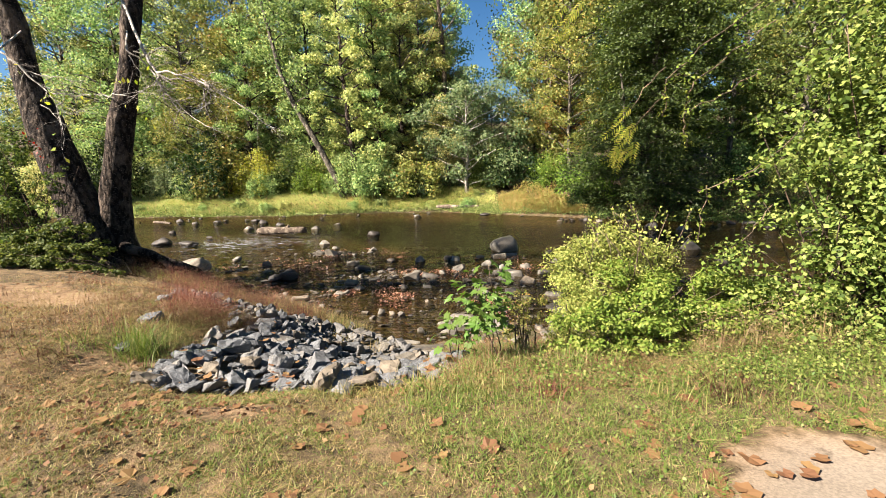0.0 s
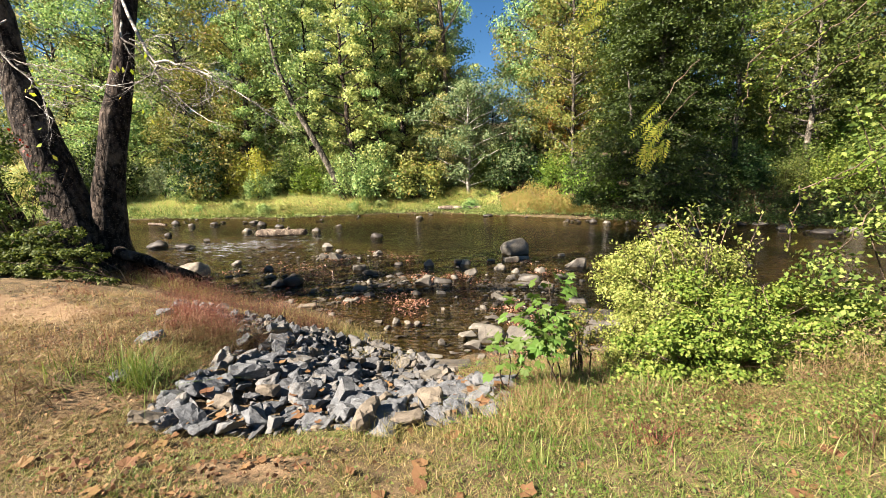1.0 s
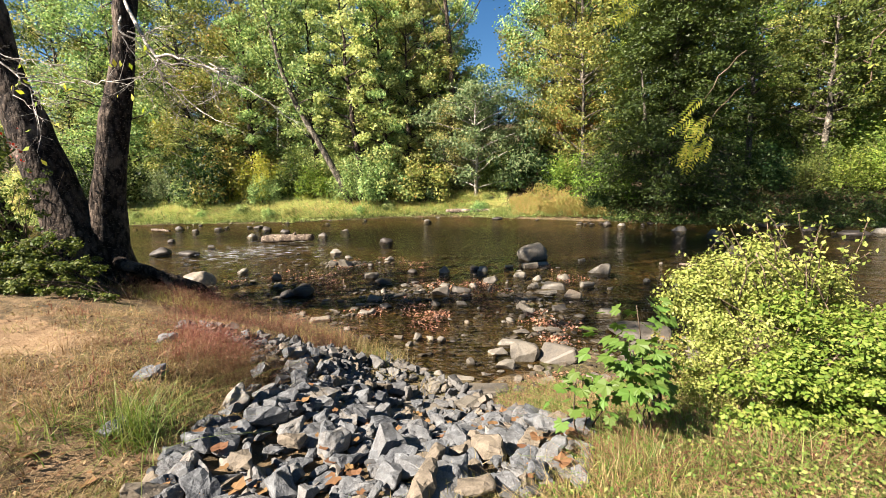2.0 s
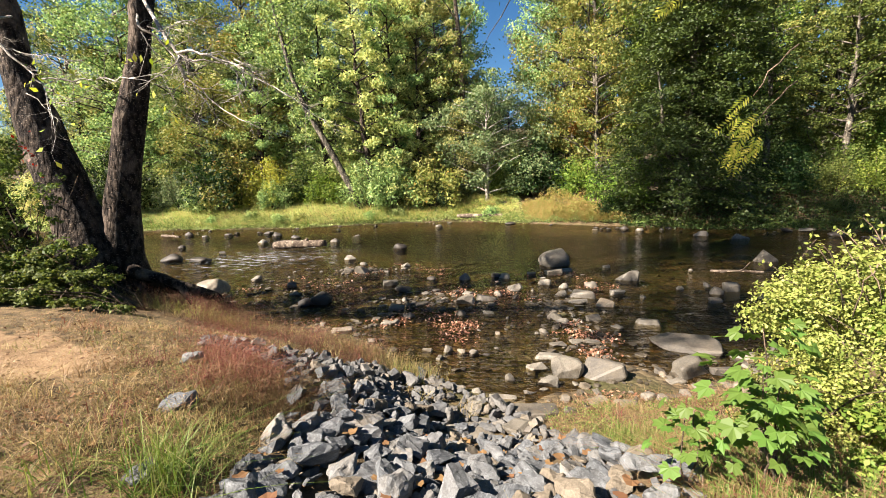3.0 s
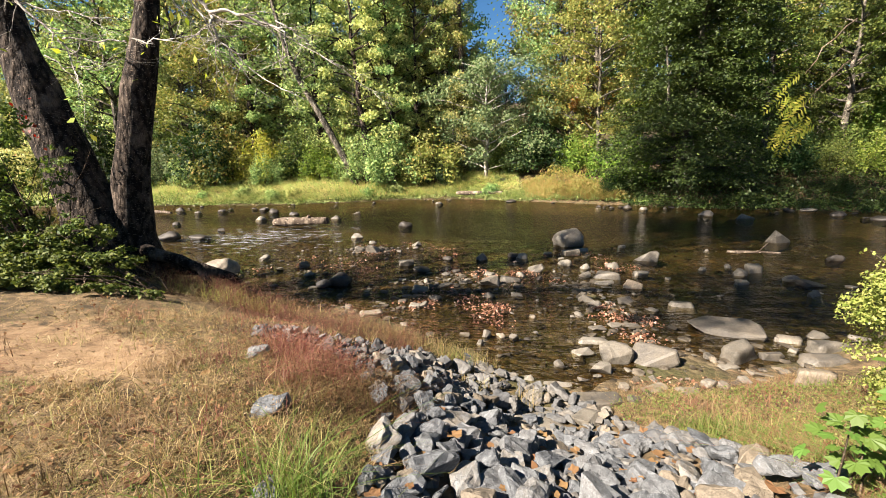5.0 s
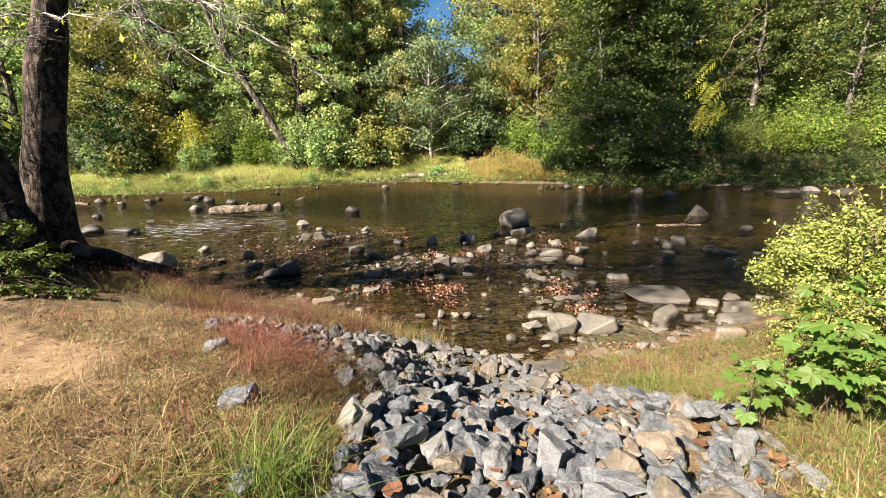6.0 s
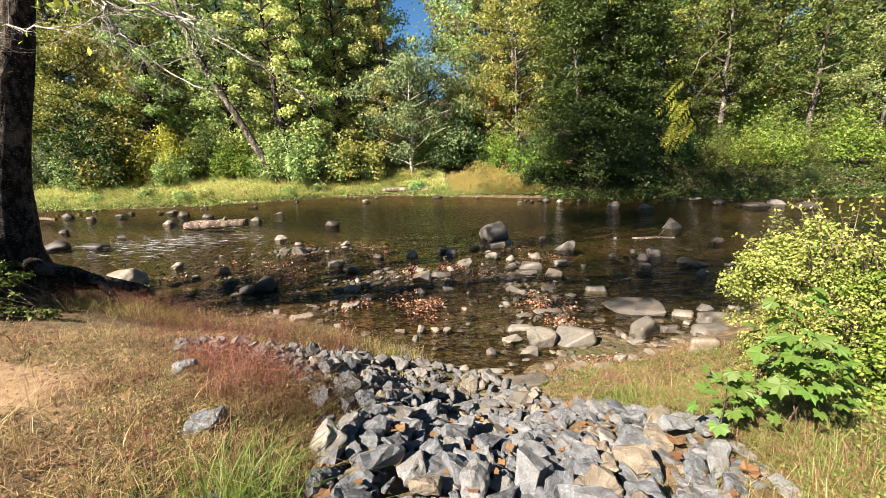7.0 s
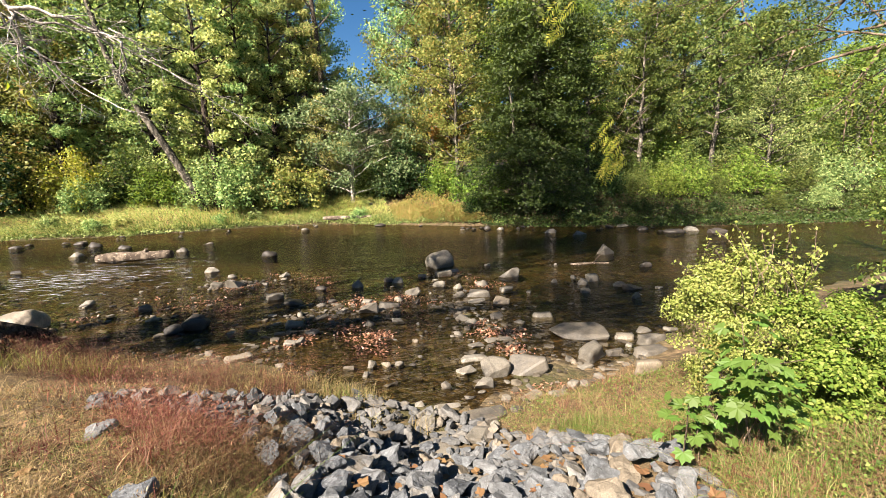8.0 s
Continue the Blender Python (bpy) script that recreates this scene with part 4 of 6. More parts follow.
# base place, scale, turn, mesh, leaf
ROW_A = [(-33, 40, 1.0, 10, "T0", "G"), (-27.5, 42, 1.05, 80, "T1", "G"), (-24, 38.5, 0.85, 140, "B0", "O"), (-20.5, 41, 1.0, 200, "T2", "O"), (-16.5, 42, 1.1, 260, "T3", "G"),
         (-13.2, 39.5, 0.75, 30, "B1", "G"), (-10.2, 40.5, 1.05, 100, "T0", "Y"), (-7.6, 37.6, 0.82, 350, "B2", "Y"), (-6.2, 42, 1.0, 170, "T1", "O"), (-3.4, 39.6, 0.95, 60, "S0", "Y"),
         (-2.6, 37.8, 0.60, 20, "B0", "Y"), (7.9, 40.0, 0.85, 120, "S1", "O"), (-1.6, 41.5, 0.98, 15, "S0", "Y"), (-3.4, 44, 1.0, 75, "T2", "G")]
ROW_B = [(9.6, 38.5, 1.0, 220, "T2", "O"), (13.4, 40, 1.1, 310, "T3", "M"), (12.0, 54, 1.25, 40, "T0", "G"), (18.5, 55, 1.25, 140, "T2", "M"), (7.8, 50, 1.05, 200, "T1", "O"), (8.6, 34.6, 0.62, 45, "T1", "O"),
         (14.6, 33.0, 0.8, 75, "T1", "F"), (17.0, 36.2, 0.9, 190, "T2", "F"), (21.4, 36.0, 0.85, 280, "S0", "M"), (25.0, 33.5, 0.8, 100, "S1", "M"), (28.4, 37.5, 0.95, 130, "S0", "M"), (32.5, 33.0, 0.9, 20, "S1", "M"),
         (29, 47, 1.0, 20, "S0", "M"), (33.5, 50, 1.1, 100, "T1", "M"), (38, 46, 1.0, 180, "S1", "M"), (43, 50, 1.1, 260, "T2", "M"), (48, 44, 1.0, 330, "T3", "M"), (55, 46, 1.1, 50, "T0", "M"), (36.5, 31.0, 0.8, 70, "B0", "G")]
ROW_C = [(-44, 46, 1.1, 33, "T1", "M"), (-38, 50, 1.15, 99, "T2", "O"), (-30, 52, 1.15, 150, "T3", "M"), (-22, 52, 1.2, 210, "T0", "G"), (-14, 53, 1.2, 270, "T1", "Y"), (-8, 50, 1.15, 330, "T2", "G"),
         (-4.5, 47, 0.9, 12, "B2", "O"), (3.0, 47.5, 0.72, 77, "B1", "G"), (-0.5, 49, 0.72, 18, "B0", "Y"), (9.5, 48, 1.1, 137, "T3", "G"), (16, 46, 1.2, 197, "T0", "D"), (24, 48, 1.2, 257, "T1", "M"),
         (36, 62, 1.25, 317, "T2", "M"), (47, 62, 1.3, 17, "T3", "M"), (58, 58, 1.3, 57, "T1", "G")]
# D and M carry painted shade for the dim parts of the woods
LEAVES = {"Y": (LEAF_YELLOWGREEN, "yellow-green"), "G": (LEAF_GREEN, "mid-green"), "D": (LEAF_SHADE, "shade-dark green"), "M": (LEAF_MID_SHADED, "shade-dulled green"), "O": (LEAF_OLIVE, "olive and gold"), "E": (LEAF_GREY, "grey-green"),
          "B": (LEAF_YELLOW, "bright yellow"), "F": (LEAF_FRESH, "fresh green"), "R": (LEAF_RUST, "rust-coloured")}
BANK = {"T": TALL, "B": BUSHY, "S": SLIM}
SIZE_WORD = {"T": "tall broadleaf tree", "B": "bushy low-branched tree", "S": "slim tall tree"}
for x, y, s, turn, kind, tint in ROW_A + ROW_B + ROW_C:
    leaf, word = LEAVES[tint]
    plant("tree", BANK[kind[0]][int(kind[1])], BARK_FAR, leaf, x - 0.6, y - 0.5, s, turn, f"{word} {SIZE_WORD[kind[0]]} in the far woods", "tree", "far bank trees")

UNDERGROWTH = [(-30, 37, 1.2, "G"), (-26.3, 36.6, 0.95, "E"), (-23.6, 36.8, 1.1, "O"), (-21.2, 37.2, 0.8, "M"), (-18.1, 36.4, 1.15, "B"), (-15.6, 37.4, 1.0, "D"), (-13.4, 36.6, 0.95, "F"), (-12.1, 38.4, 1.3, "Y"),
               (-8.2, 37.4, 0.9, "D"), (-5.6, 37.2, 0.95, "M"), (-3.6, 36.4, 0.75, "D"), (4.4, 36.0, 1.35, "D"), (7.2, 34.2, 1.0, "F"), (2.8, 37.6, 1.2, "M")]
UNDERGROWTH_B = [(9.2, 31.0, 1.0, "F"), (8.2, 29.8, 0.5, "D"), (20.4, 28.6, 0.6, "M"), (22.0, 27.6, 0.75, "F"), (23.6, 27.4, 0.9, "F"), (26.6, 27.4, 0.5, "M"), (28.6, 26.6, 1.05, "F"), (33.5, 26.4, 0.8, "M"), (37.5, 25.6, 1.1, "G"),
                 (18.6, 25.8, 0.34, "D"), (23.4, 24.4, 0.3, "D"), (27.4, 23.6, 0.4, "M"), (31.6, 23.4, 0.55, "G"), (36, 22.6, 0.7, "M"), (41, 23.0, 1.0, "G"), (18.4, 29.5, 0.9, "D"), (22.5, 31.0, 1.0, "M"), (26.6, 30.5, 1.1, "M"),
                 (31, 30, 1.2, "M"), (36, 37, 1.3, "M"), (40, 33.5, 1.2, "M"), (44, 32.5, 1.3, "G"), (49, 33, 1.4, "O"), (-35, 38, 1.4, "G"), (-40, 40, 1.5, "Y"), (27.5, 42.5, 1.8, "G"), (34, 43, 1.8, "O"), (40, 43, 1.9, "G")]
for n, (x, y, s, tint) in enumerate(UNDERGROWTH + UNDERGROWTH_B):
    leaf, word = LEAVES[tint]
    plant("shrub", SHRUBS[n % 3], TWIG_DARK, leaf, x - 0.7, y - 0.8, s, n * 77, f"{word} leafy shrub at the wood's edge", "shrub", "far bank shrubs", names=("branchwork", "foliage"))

rw = random.Random(404)
for n in range(52):
    x, y = rw.uniform(-46, 7) if n < 34 else rw.uniform(24, 62), rw.uniform(34.5, 42.0)
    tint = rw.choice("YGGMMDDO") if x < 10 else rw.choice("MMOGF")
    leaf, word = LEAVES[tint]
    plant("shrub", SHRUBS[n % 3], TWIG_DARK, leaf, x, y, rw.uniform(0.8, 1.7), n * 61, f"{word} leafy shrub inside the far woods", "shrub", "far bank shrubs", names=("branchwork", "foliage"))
for n, (x, y) in enumerate([(26.5, 38), (30, 39.5), (34.5, 38.5), (39, 40), (44, 39), (49.5, 40.5), (56, 39), (63, 41), (47, 30.2), (71, 34), (52, 31.5), (60, 30.5)]):
    tint = "MOMGMMOMFMGM"[n]
    leaf, word = LEAVES[tint]
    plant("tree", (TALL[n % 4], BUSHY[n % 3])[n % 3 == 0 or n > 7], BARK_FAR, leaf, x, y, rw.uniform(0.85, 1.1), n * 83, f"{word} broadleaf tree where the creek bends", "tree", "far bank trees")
for n in range(40):
    x, y = (rw.uniform(-62, -4) if n < 22 else rw.uniform(26, 85)), rw.uniform(44, 58)
    if n > 34:
        x, y = rw.uniform(-3, 12), rw.uniform(52, 60)
    tint = rw.choice("YYGGO") if x < 10 else rw.choice("MMOG")
    leaf, word = LEAVES[tint]
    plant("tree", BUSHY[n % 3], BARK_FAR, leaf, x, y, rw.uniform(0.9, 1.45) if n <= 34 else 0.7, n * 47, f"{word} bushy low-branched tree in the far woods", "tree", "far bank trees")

for n in range(34):
    x = rw.uniform(-34, 1.0)
    d = rw.choice((rw.uniform(2.6, 4.6), rw.uniform(2.6, 4.6), rw.uniform(0.5, 1.2)))
    tint = rw.choice("YYGOYB") if d > 2 else rw.choice("YG")
    leaf, word = LEAVES[tint]
    plant("weed_clump", WEEDS[n % 2], TWIG_DARK, leaf, x, float(np.interp(x, FAR_X, FAR_Y)) + d, rw.uniform(0.18, 0.36), n * 53, f"low {word} leafy weed clump in the far meadow", "weed", "meadow weeds", 0.8, names=("branchwork", "foliage"))

# the grey-green small tree with bare twigs over the far bank
plant("tree", tree_meshes(141, 9.5, 0.8, 4.3, 13000, 0.18, lobes=32), TWIG, LEAF_GREY, -0.3, 36.2, 0.95, 0, "grey-green small tree with pale bare twigs", "tree")
# orange tint inside the gold tree
plant("tree", tree_meshes(142, 9, 3.5, 2.2, 3000, 0.22, lobes=16), BARK_FAR, LEAF_RUST, 8.4, 37.6, 0.9, 0, "young rust-orange autumn tree at the wood's edge", "tree")


def dark_bough_tree():
    """The dense dark tree whose flat boughs sweep down over the water's edge."""
    top = tagged(new("bank_tree"), "dense dark-green tree with boughs drooping to the water", "tree")
    r, nr = random.Random(151), np.random.default_rng(151)
    x0, y0 = 11.6, 28.6
    z0 = float(land_z(x0, y0))
    stem = bend((x0, y0, z0 - 0.3), (x0 + 0.8, y0 + 0.6, 15.5), 9, 0, 0.2, 3)
    t = Tubes()
    t.add(stem, [0.32 - 0.032 * i for i in range(9)], 10, 0.1)
    stem2 = bend((x0 - 0.4, y0 - 0.3, z0 - 0.3), (x0 - 2.2, y0 - 0.8, 9.0), 7, 0, 0.2, 4)
    t.add(stem2, [0.16 - 0.02 * i for i in range(7)], 8, 0.1)
    part("trunk", t.mesh("trunk"), BARK_FAR, top)
    limbs, pts, out = Tubes(), [], []
    for k in range(120):
        f = (k + r.random()) / 120
        z = 0.9 + 13.6 * f ** 0.9
        root = stem[min(8, int(f * 8.4))]
        ang = k * 2.399 + r.uniform(-0.4, 0.4)
        reach = 4.9 * (1 - 0.3 * f ** 1.5) * r.uniform(0.5, 1.1) * (1 + 0.28 * math.sin(ang * 2 + 5 * f) * f)
        tip = Vector((root.x + math.cos(ang) * reach * 1.08, root.y + math.sin(ang) * reach * 0.85, z - 0.1 * reach * r.uniform(0.2, 1.4)))
        tip.z = max(tip.z, 0.45 + 0.6 * r.random())
        limb = bend(Vector((root.x, root.y, z + 0.25)), tip, 6, -0.12 * reach, 0.06 * reach, 900 + k)
        limbs.add(limb, [0.055 - 0.008 * i for i in range(6)], 4)
        for q in limb[2:]:
            m = int(120 + 60 * reach / 4)
            a = nr.normal(size=(m, 3)) * (0.52, 0.52, 0.13)
            a[:, 2] -= 0.16 * np.hypot(a[:, 0], a[:, 1])
            pts.append(np.array(q) + a)
            out.append(np.tile((math.cos(ang) * 0.5, math.sin(ang) * 0.5, 0.8), (m, 1)))
    part("branchwork", limbs.mesh("branchwork"), BARK_FAR, top)
    pts, out = np.concatenate(pts), np.concatenate(out)
    pts[:, 2] = np.maximum(pts[:, 2], 0.3)
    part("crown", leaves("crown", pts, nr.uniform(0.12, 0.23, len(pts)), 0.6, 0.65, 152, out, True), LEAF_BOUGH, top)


dark_bough_tree()


def shade_tree():
    """An unseen high tree of the near bank, added to shade the creek."""
    top = tagged(new("bank_tree"), "unseen high broadleaf tree added for its shade on the creek", "tree")
    nr = np.random.default_rng(161)
    t = Tubes()
    stem = [(-17.6, 3.4, 1.3), (-17.5, 3.4, 6), (-17.2, 3.4, 11), (-16.4, 3.6, 16), (-15.4, 3.9, 21)]
    t.add(stem, [0.5, 0.42, 0.35, 0.26, 0.12], 12, 0.1)
    part("trunk", t.mesh("trunk"), BARK, top)
    limbs, pts = Tubes(), []
    for cx, cy, cz, sx, sy, sz, n in [(-10.8, 0.8, 15.6, 1.5, 1.1, 1.0, 26), (-9.6, 6.2, 19.4, 2.2, 1.8, 1.3, 36)]:
        for k in range(n):
            c = nr.normal(size=3) * (sx, sy, sz) * 0.7 + (cx, cy, cz)
            limbs.add(bend(stem[3] if cz > 16 else stem[2], c, 6, -0.6, 0.25, k), [0.06, 0.05, 0.04, 0.03, 0.02, 0.012], 5)
            pts.append(c + nr.normal(size=(95, 3)) * (0.75, 0.75, 0.45))
    part("branchwork", limbs.mesh("branchwork"), BARK, top)
    pts = np.concatenate(pts)
    part("crown", leaves("crown", pts, nr.uniform(0.16, 0.3, len(pts)), 0.5, 0.7, 162, None, True), LEAF_GREEN, top)


shade_tree()


def leaning_tree():
    top = tagged(new("leaning_tree"), "dark leaning tree with sparse foliage on the far bank", "tree")
    t = Tubes()
    path = [(-10.65, 34.9, 0.6), (-11.5, 34.8, 3.0), (-13.0, 34.7, 6.1), (-14.55, 34.7, 9.0), (-15.5, 34.7, 11.5), (-16.3, 34.9, 15.0), (-17.2, 35.2, 19)]
    t.add(path, [0.34, 0.27, 0.24, 0.21, 0.18, 0.14, 0.08], 10, 0.1)
    part("trunk", t.mesh("trunk"), BARK_FAR, top)
    nr = np.random.default_rng(9)
    limbs = Tubes()
    pts = []
    for k in range(14):
        p = Vector(path[3]).lerp(Vector(path[6]), k / 14)
        tip = p + Vector((random.uniform(-3, 3), random.uniform(-2, 1.5), random.uniform(0.3, 2)))
        limb = bend(p, tip, 5, -0.1, 0.15, k)
        limbs.add(limb, [0.06, 0.05, 0.035, 0.025, 0.012], 5)
        for q in limb[2:]:
            pts.append(np.array(q) + nr.normal(size=(80, 3)) * 0.55)
    part("branchwork", limbs.mesh("branchwork"), BARK_FAR, top)
    pts = np.concatenate(pts)
    part("crown", leaves("crown", pts, nr.uniform(0.16, 0.3, len(pts)), 0.5, 0.6, 4), LEAF_GREEN, top)


leaning_tree()
for x, y, s, turn in ((-7.9, 36.4, 0.9, 120), (-5.9, 37.2, 0.85, 200), (-14.2, 36.8, 0.95, 300), (-20.2, 37.6, 0.9, 20)):
    plant("tree", SLIM[1], BARK, LEAF_GREEN, x, y, s, turn, "slim dark-trunked tree at the edge of the far woods", "tree", "far bank trees")
plant("tree", SLIM[0], BARK, LEAF_YELLOWGREEN, -9.9, 35.4, 1.0, 40, "slim dark-trunked tree with yellow-green leaves beside the leaning one", "tree")


def dead_tree():
    top = tagged(new("dead_tree"), "bare white dead trunk rising above the far woods", "tree")
    t = Tubes()
    t.add([(-2.2, 39, 1), (-2.2, 39, 7), (-2.3, 39, 13), (-2.7, 39, 18), (-2.9, 39, 22)], [0.32, 0.27, 0.22, 0.17, 0.08], 8)
    part("trunk", t.mesh("trunk"), BARK_PALE, top)
    for k, (z, dx, dz) in enumerate([(15, 1.8, 2.5), (16.5, -1.6, 2.2), (18.5, 1.2, 2.4)]):
        b = Tubes()
        b.add(bend((-2.45 - 0.1 * k, 39, z), (-2.4 + dx, 38.8, z + dz), 5, 0.1, 0.1, k), [0.08, 0.06, 0.05, 0.03, 0.015], 5)
        part("branch", b.mesh("branch"), BARK_PALE, top)


dead_tree()


def twigs(t, start, end, radius, depth, seed, tips, sag=0.15):
    """A branch that forks into finer twigs; gathers the tips."""
    r = random.Random(seed)
    a, b = Vector(start), Vector(end)
    length = (b - a).length
    pts = bend(a, b, 8, sag * length, 0.014 * length, seed)
    t.add(pts, [radius * (1 - 0.11 * i) for i in range(8)], 4)
    tips.append(pts[-1])
    if depth:
        for k in range(r.randint(3, 4)):
            i = r.randint(2, 7)
            d = (pts[i] - pts[i - 1]).normalized()
            side = Vector((r.gauss(0, 1), r.gauss(0, 1), r.gauss(-0.15, 0.6))).normalized()
            twigs(t, pts[i], pts[i] + (d * 0.7 + side * 0.8) * length * r.uniform(0.28, 0.5), radius * 0.5, depth - 1, seed * 7 + k + 1, tips, sag)


def riverside_tree():
    top = tagged(new("riverside_tree"), "old two-stemmed dark-barked tree with pale drooping twigs beside the water", "tree")
    right = Tubes()
    right.add([(-9.1, 10.1, 0.1), (-9.14, 10.0, 0.9), (-9.1, 9.97, 1.6), (-8.99, 9.95, 2.23), (-8.87, 9.95, 2.84), (-8.71, 9.95, 3.43), (-8.4, 9.95, 4.58), (-8.2, 9.95, 5.13), (-8.02, 9.95, 5.67), (-7.84, 9.98, 6.71), (-7.9, 10.6, 8.5), (-8.1, 11.2, 11), (-8.3, 11.6, 15)],
              [0.78, 0.58, 0.44, 0.37, 0.33, 0.31, 0.29, 0.25, 0.22, 0.21, 0.17, 0.14, 0.08], 22, 0.14, 1)
    part("trunk", right.mesh("trunk"), BARK, top)
    left = Tubes()
    left.add([(-9.4, 9.8, 0.1), (-9.45, 9.75, 1.0), (-9.52, 9.7, 1.6), (-9.66, 9.7, 2.26), (-9.84, 9.7, 2.87), (-9.99, 9.7, 3.46), (-10.15, 9.7, 4.05), (-10.26, 9.7, 4.61), (-10.4, 9.7, 5.18), (-10.5, 9.7, 5.72), (-10.56, 9.7, 6.78), (-11.0, 9.5, 9), (-11.6, 9.2, 12), (-12.2, 9.0, 15)],
             [0.95, 0.72, 0.6, 0.5, 0.45, 0.43, 0.42, 0.39, 0.31, 0.27, 0.26, 0.23, 0.18, 0.09], 22, 0.14, 2)
    part("trunk", left.mesh("trunk"), BARK, top)
    third = Tubes()
    third.add([(-11.2, 10.2, 0.6), (-11.9, 9.9, 3), (-12.6, 9.5, 6), (-13.2, 9.2, 9)], [0.3, 0.24, 0.2, 0.12], 12, 0.1, 3)
    part("trunk", third.mesh("trunk"), BARK, top)
    for k, path in enumerate([[(-9.1, 9.9, 1.45), (-8.4, 9.62, 1.3), (-7.88, 9.6, 1.2), (-7.5, 9.6, 1.02), (-7.36, 9.6, 0.75), (-7.3, 9.65, 0.2)],
                              [(-9.0, 10.1, 1.0), (-8.3, 10.9, 0.6), (-8.4, 11.7, 0.2), (-8.2, 12.3, -0.2)],
                              [(-9.0, 10.0, 1.2), (-7.9, 10.2, 0.85), (-7.5, 10.7, 0.5), (-7.4, 11.2, 0.0)],
                              [(-9.4, 9.8, 0.9), (-9.6, 9.0, 0.8), (-10.0, 8.3, 0.85)]]):
        rt = Tubes()
        rt.add(path, [0.2, 0.125, 0.1, 0.085, 0.075, 0.06][:len(path)], 10, 0.15, k)
        part("root", rt.mesh("root"), BARK, top)
    tips_yellow = []
    high_boughs = [
        ([(-7.9, 9.9, 7.4), (-5.71, 7.6, 5.45)], 7.2, [(-5.25, 5.02), (-5.17, 4.92), (-5.14, 4.74), (-5.11, 4.6), (-5.01, 4.52), (-4.77, 4.29)], 0.03, 2),
        ([], 7.2, [(-5.17, 4.93), (-4.94, 4.95), (-4.62, 4.83), (-4.3, 4.7), (-4.26, 4.45), (-4.37, 4.33)], 0.022, 1),
        ([], 7.3, [(-4.75, 4.94), (-4.61, 4.89), (-4.26, 4.64), (-3.72, 4.33), (-3.33, 4.03)], 0.012, 1),
        ([], 7.1, [(-4.34, 4.79), (-4.15, 4.69), (-3.99, 4.59), (-3.89, 4.44)], 0.011, 1),
    ]
    left_boughs = [
        ([(-10.3, 9.6, 6.6)], 6.3, [(-7.1, 5.15), (-6.86, 4.94), (-6.56, 4.61), (-6.41, 4.46), (-6.25, 4.33), (-6.18, 4.27)], 0.02, 2),
        ([], 6.5, [(-6.63, 4.52), (-6.08, 4.44), (-5.7, 4.48), (-5.34, 4.43), (-4.96, 4.52), (-4.75, 4.58)], 0.01, 2),
        ([], 6.4, [(-6.85, 4.86), (-6.57, 4.78), (-6.29, 4.73), (-6.08, 4.68), (-5.82, 4.67)], 0.009, 1),
        ([], 6.4, [(-6.67, 4.31), (-6.47, 4.2), (-6.1, 4.14)], 0.008, 1),
    ]
    mid_boughs = [
        ([(-7.85, 9.9, 6.6)], 7.4, [(-5.86, 5.42), (-5.61, 5.22), (-5.36, 4.9), (-5.3, 4.65), (-5.27, 4.48)], 0.02, 1),
        ([], 7.4, [(-5.68, 5.36), (-5.52, 5.28), (-5.38, 5.37), (-5.05, 5.42), (-4.71, 5.51)], 0.012, 1),
        ([], 7.4, [(-5.81, 5.31), (-5.72, 5.08), (-5.53, 4.92)], 0.01, 2),
        ([], 7.2, [(-5.22, 4.85), (-4.82, 4.83), (-4.43, 4.75), (-4.35, 4.61), (-4.35, 4.39)], 0.014, 2),
    ]
    for k, (start, y, run, rad, depth) in enumerate(high_boughs + left_boughs + mid_boughs):
        path = start + [(x, y, z) for x, z in run]
        t, tips = Tubes(), []
        r = random.Random(500 + k)
        fine = []
        for a, b in zip(path, path[1:]):
            fine += [Vector(a).lerp(Vector(b), f) + Vector((r.gauss(0, 0.012), r.gauss(0, 0.03), r.gauss(0, 0.012))) for f in (0, 0.33, 0.67)]
        fine.append(Vector(path[-1]))
        t.add(fine, [rad * (1 - 0.75 * i / len(fine)) for i in range(len(fine))], 6, 0.2, k)
        for i in range(3, len(fine)):
            d = (fine[i] - fine[i - 1]).normalized()
            side = Vector((r.gauss(0.2, 0.7), r.gauss(0, 0.7), r.gauss(-0.1, 0.6))).normalized()
            long = r.uniform(0.2, 0.6)
            twigs(t, fine[i], fine[i] + (d * 0.6 + side * 0.8) * long, max(0.004, rad * 0.28), depth, 700 + 40 * k + i, tips, r.uniform(-0.1, 0.15))
        part("branch", t.mesh("branch"), TWIG, top, "bare pale grey branch")
        if k in (4, 5, 7):
            tips_yellow += [np.array(p) for p in tips]
    nr = np.random.default_rng(77)
    yl = np.array(tips_yellow)
    yl = yl[nr.choice(len(yl), 46)] + nr.normal(size=(46, 3)) * 0.06
    part("foliage", leaves("foliage", yl, nr.uniform(0.06, 0.11, 46), 0.2, 0.5, 5), LEAF_YELLOW, top, "few yellow hanging leaves")
    red = np.array((-9.9, 8.95, 3.9)) + nr.normal(size=(26, 3)) * (0.2, 0.08, 0.2)
    part("creeper", leaves("creeper", red, nr.uniform(0.05, 0.09, 26), 0.1, 0.7, 6), LEAF_RED, top, "red autumn creeper leaves")
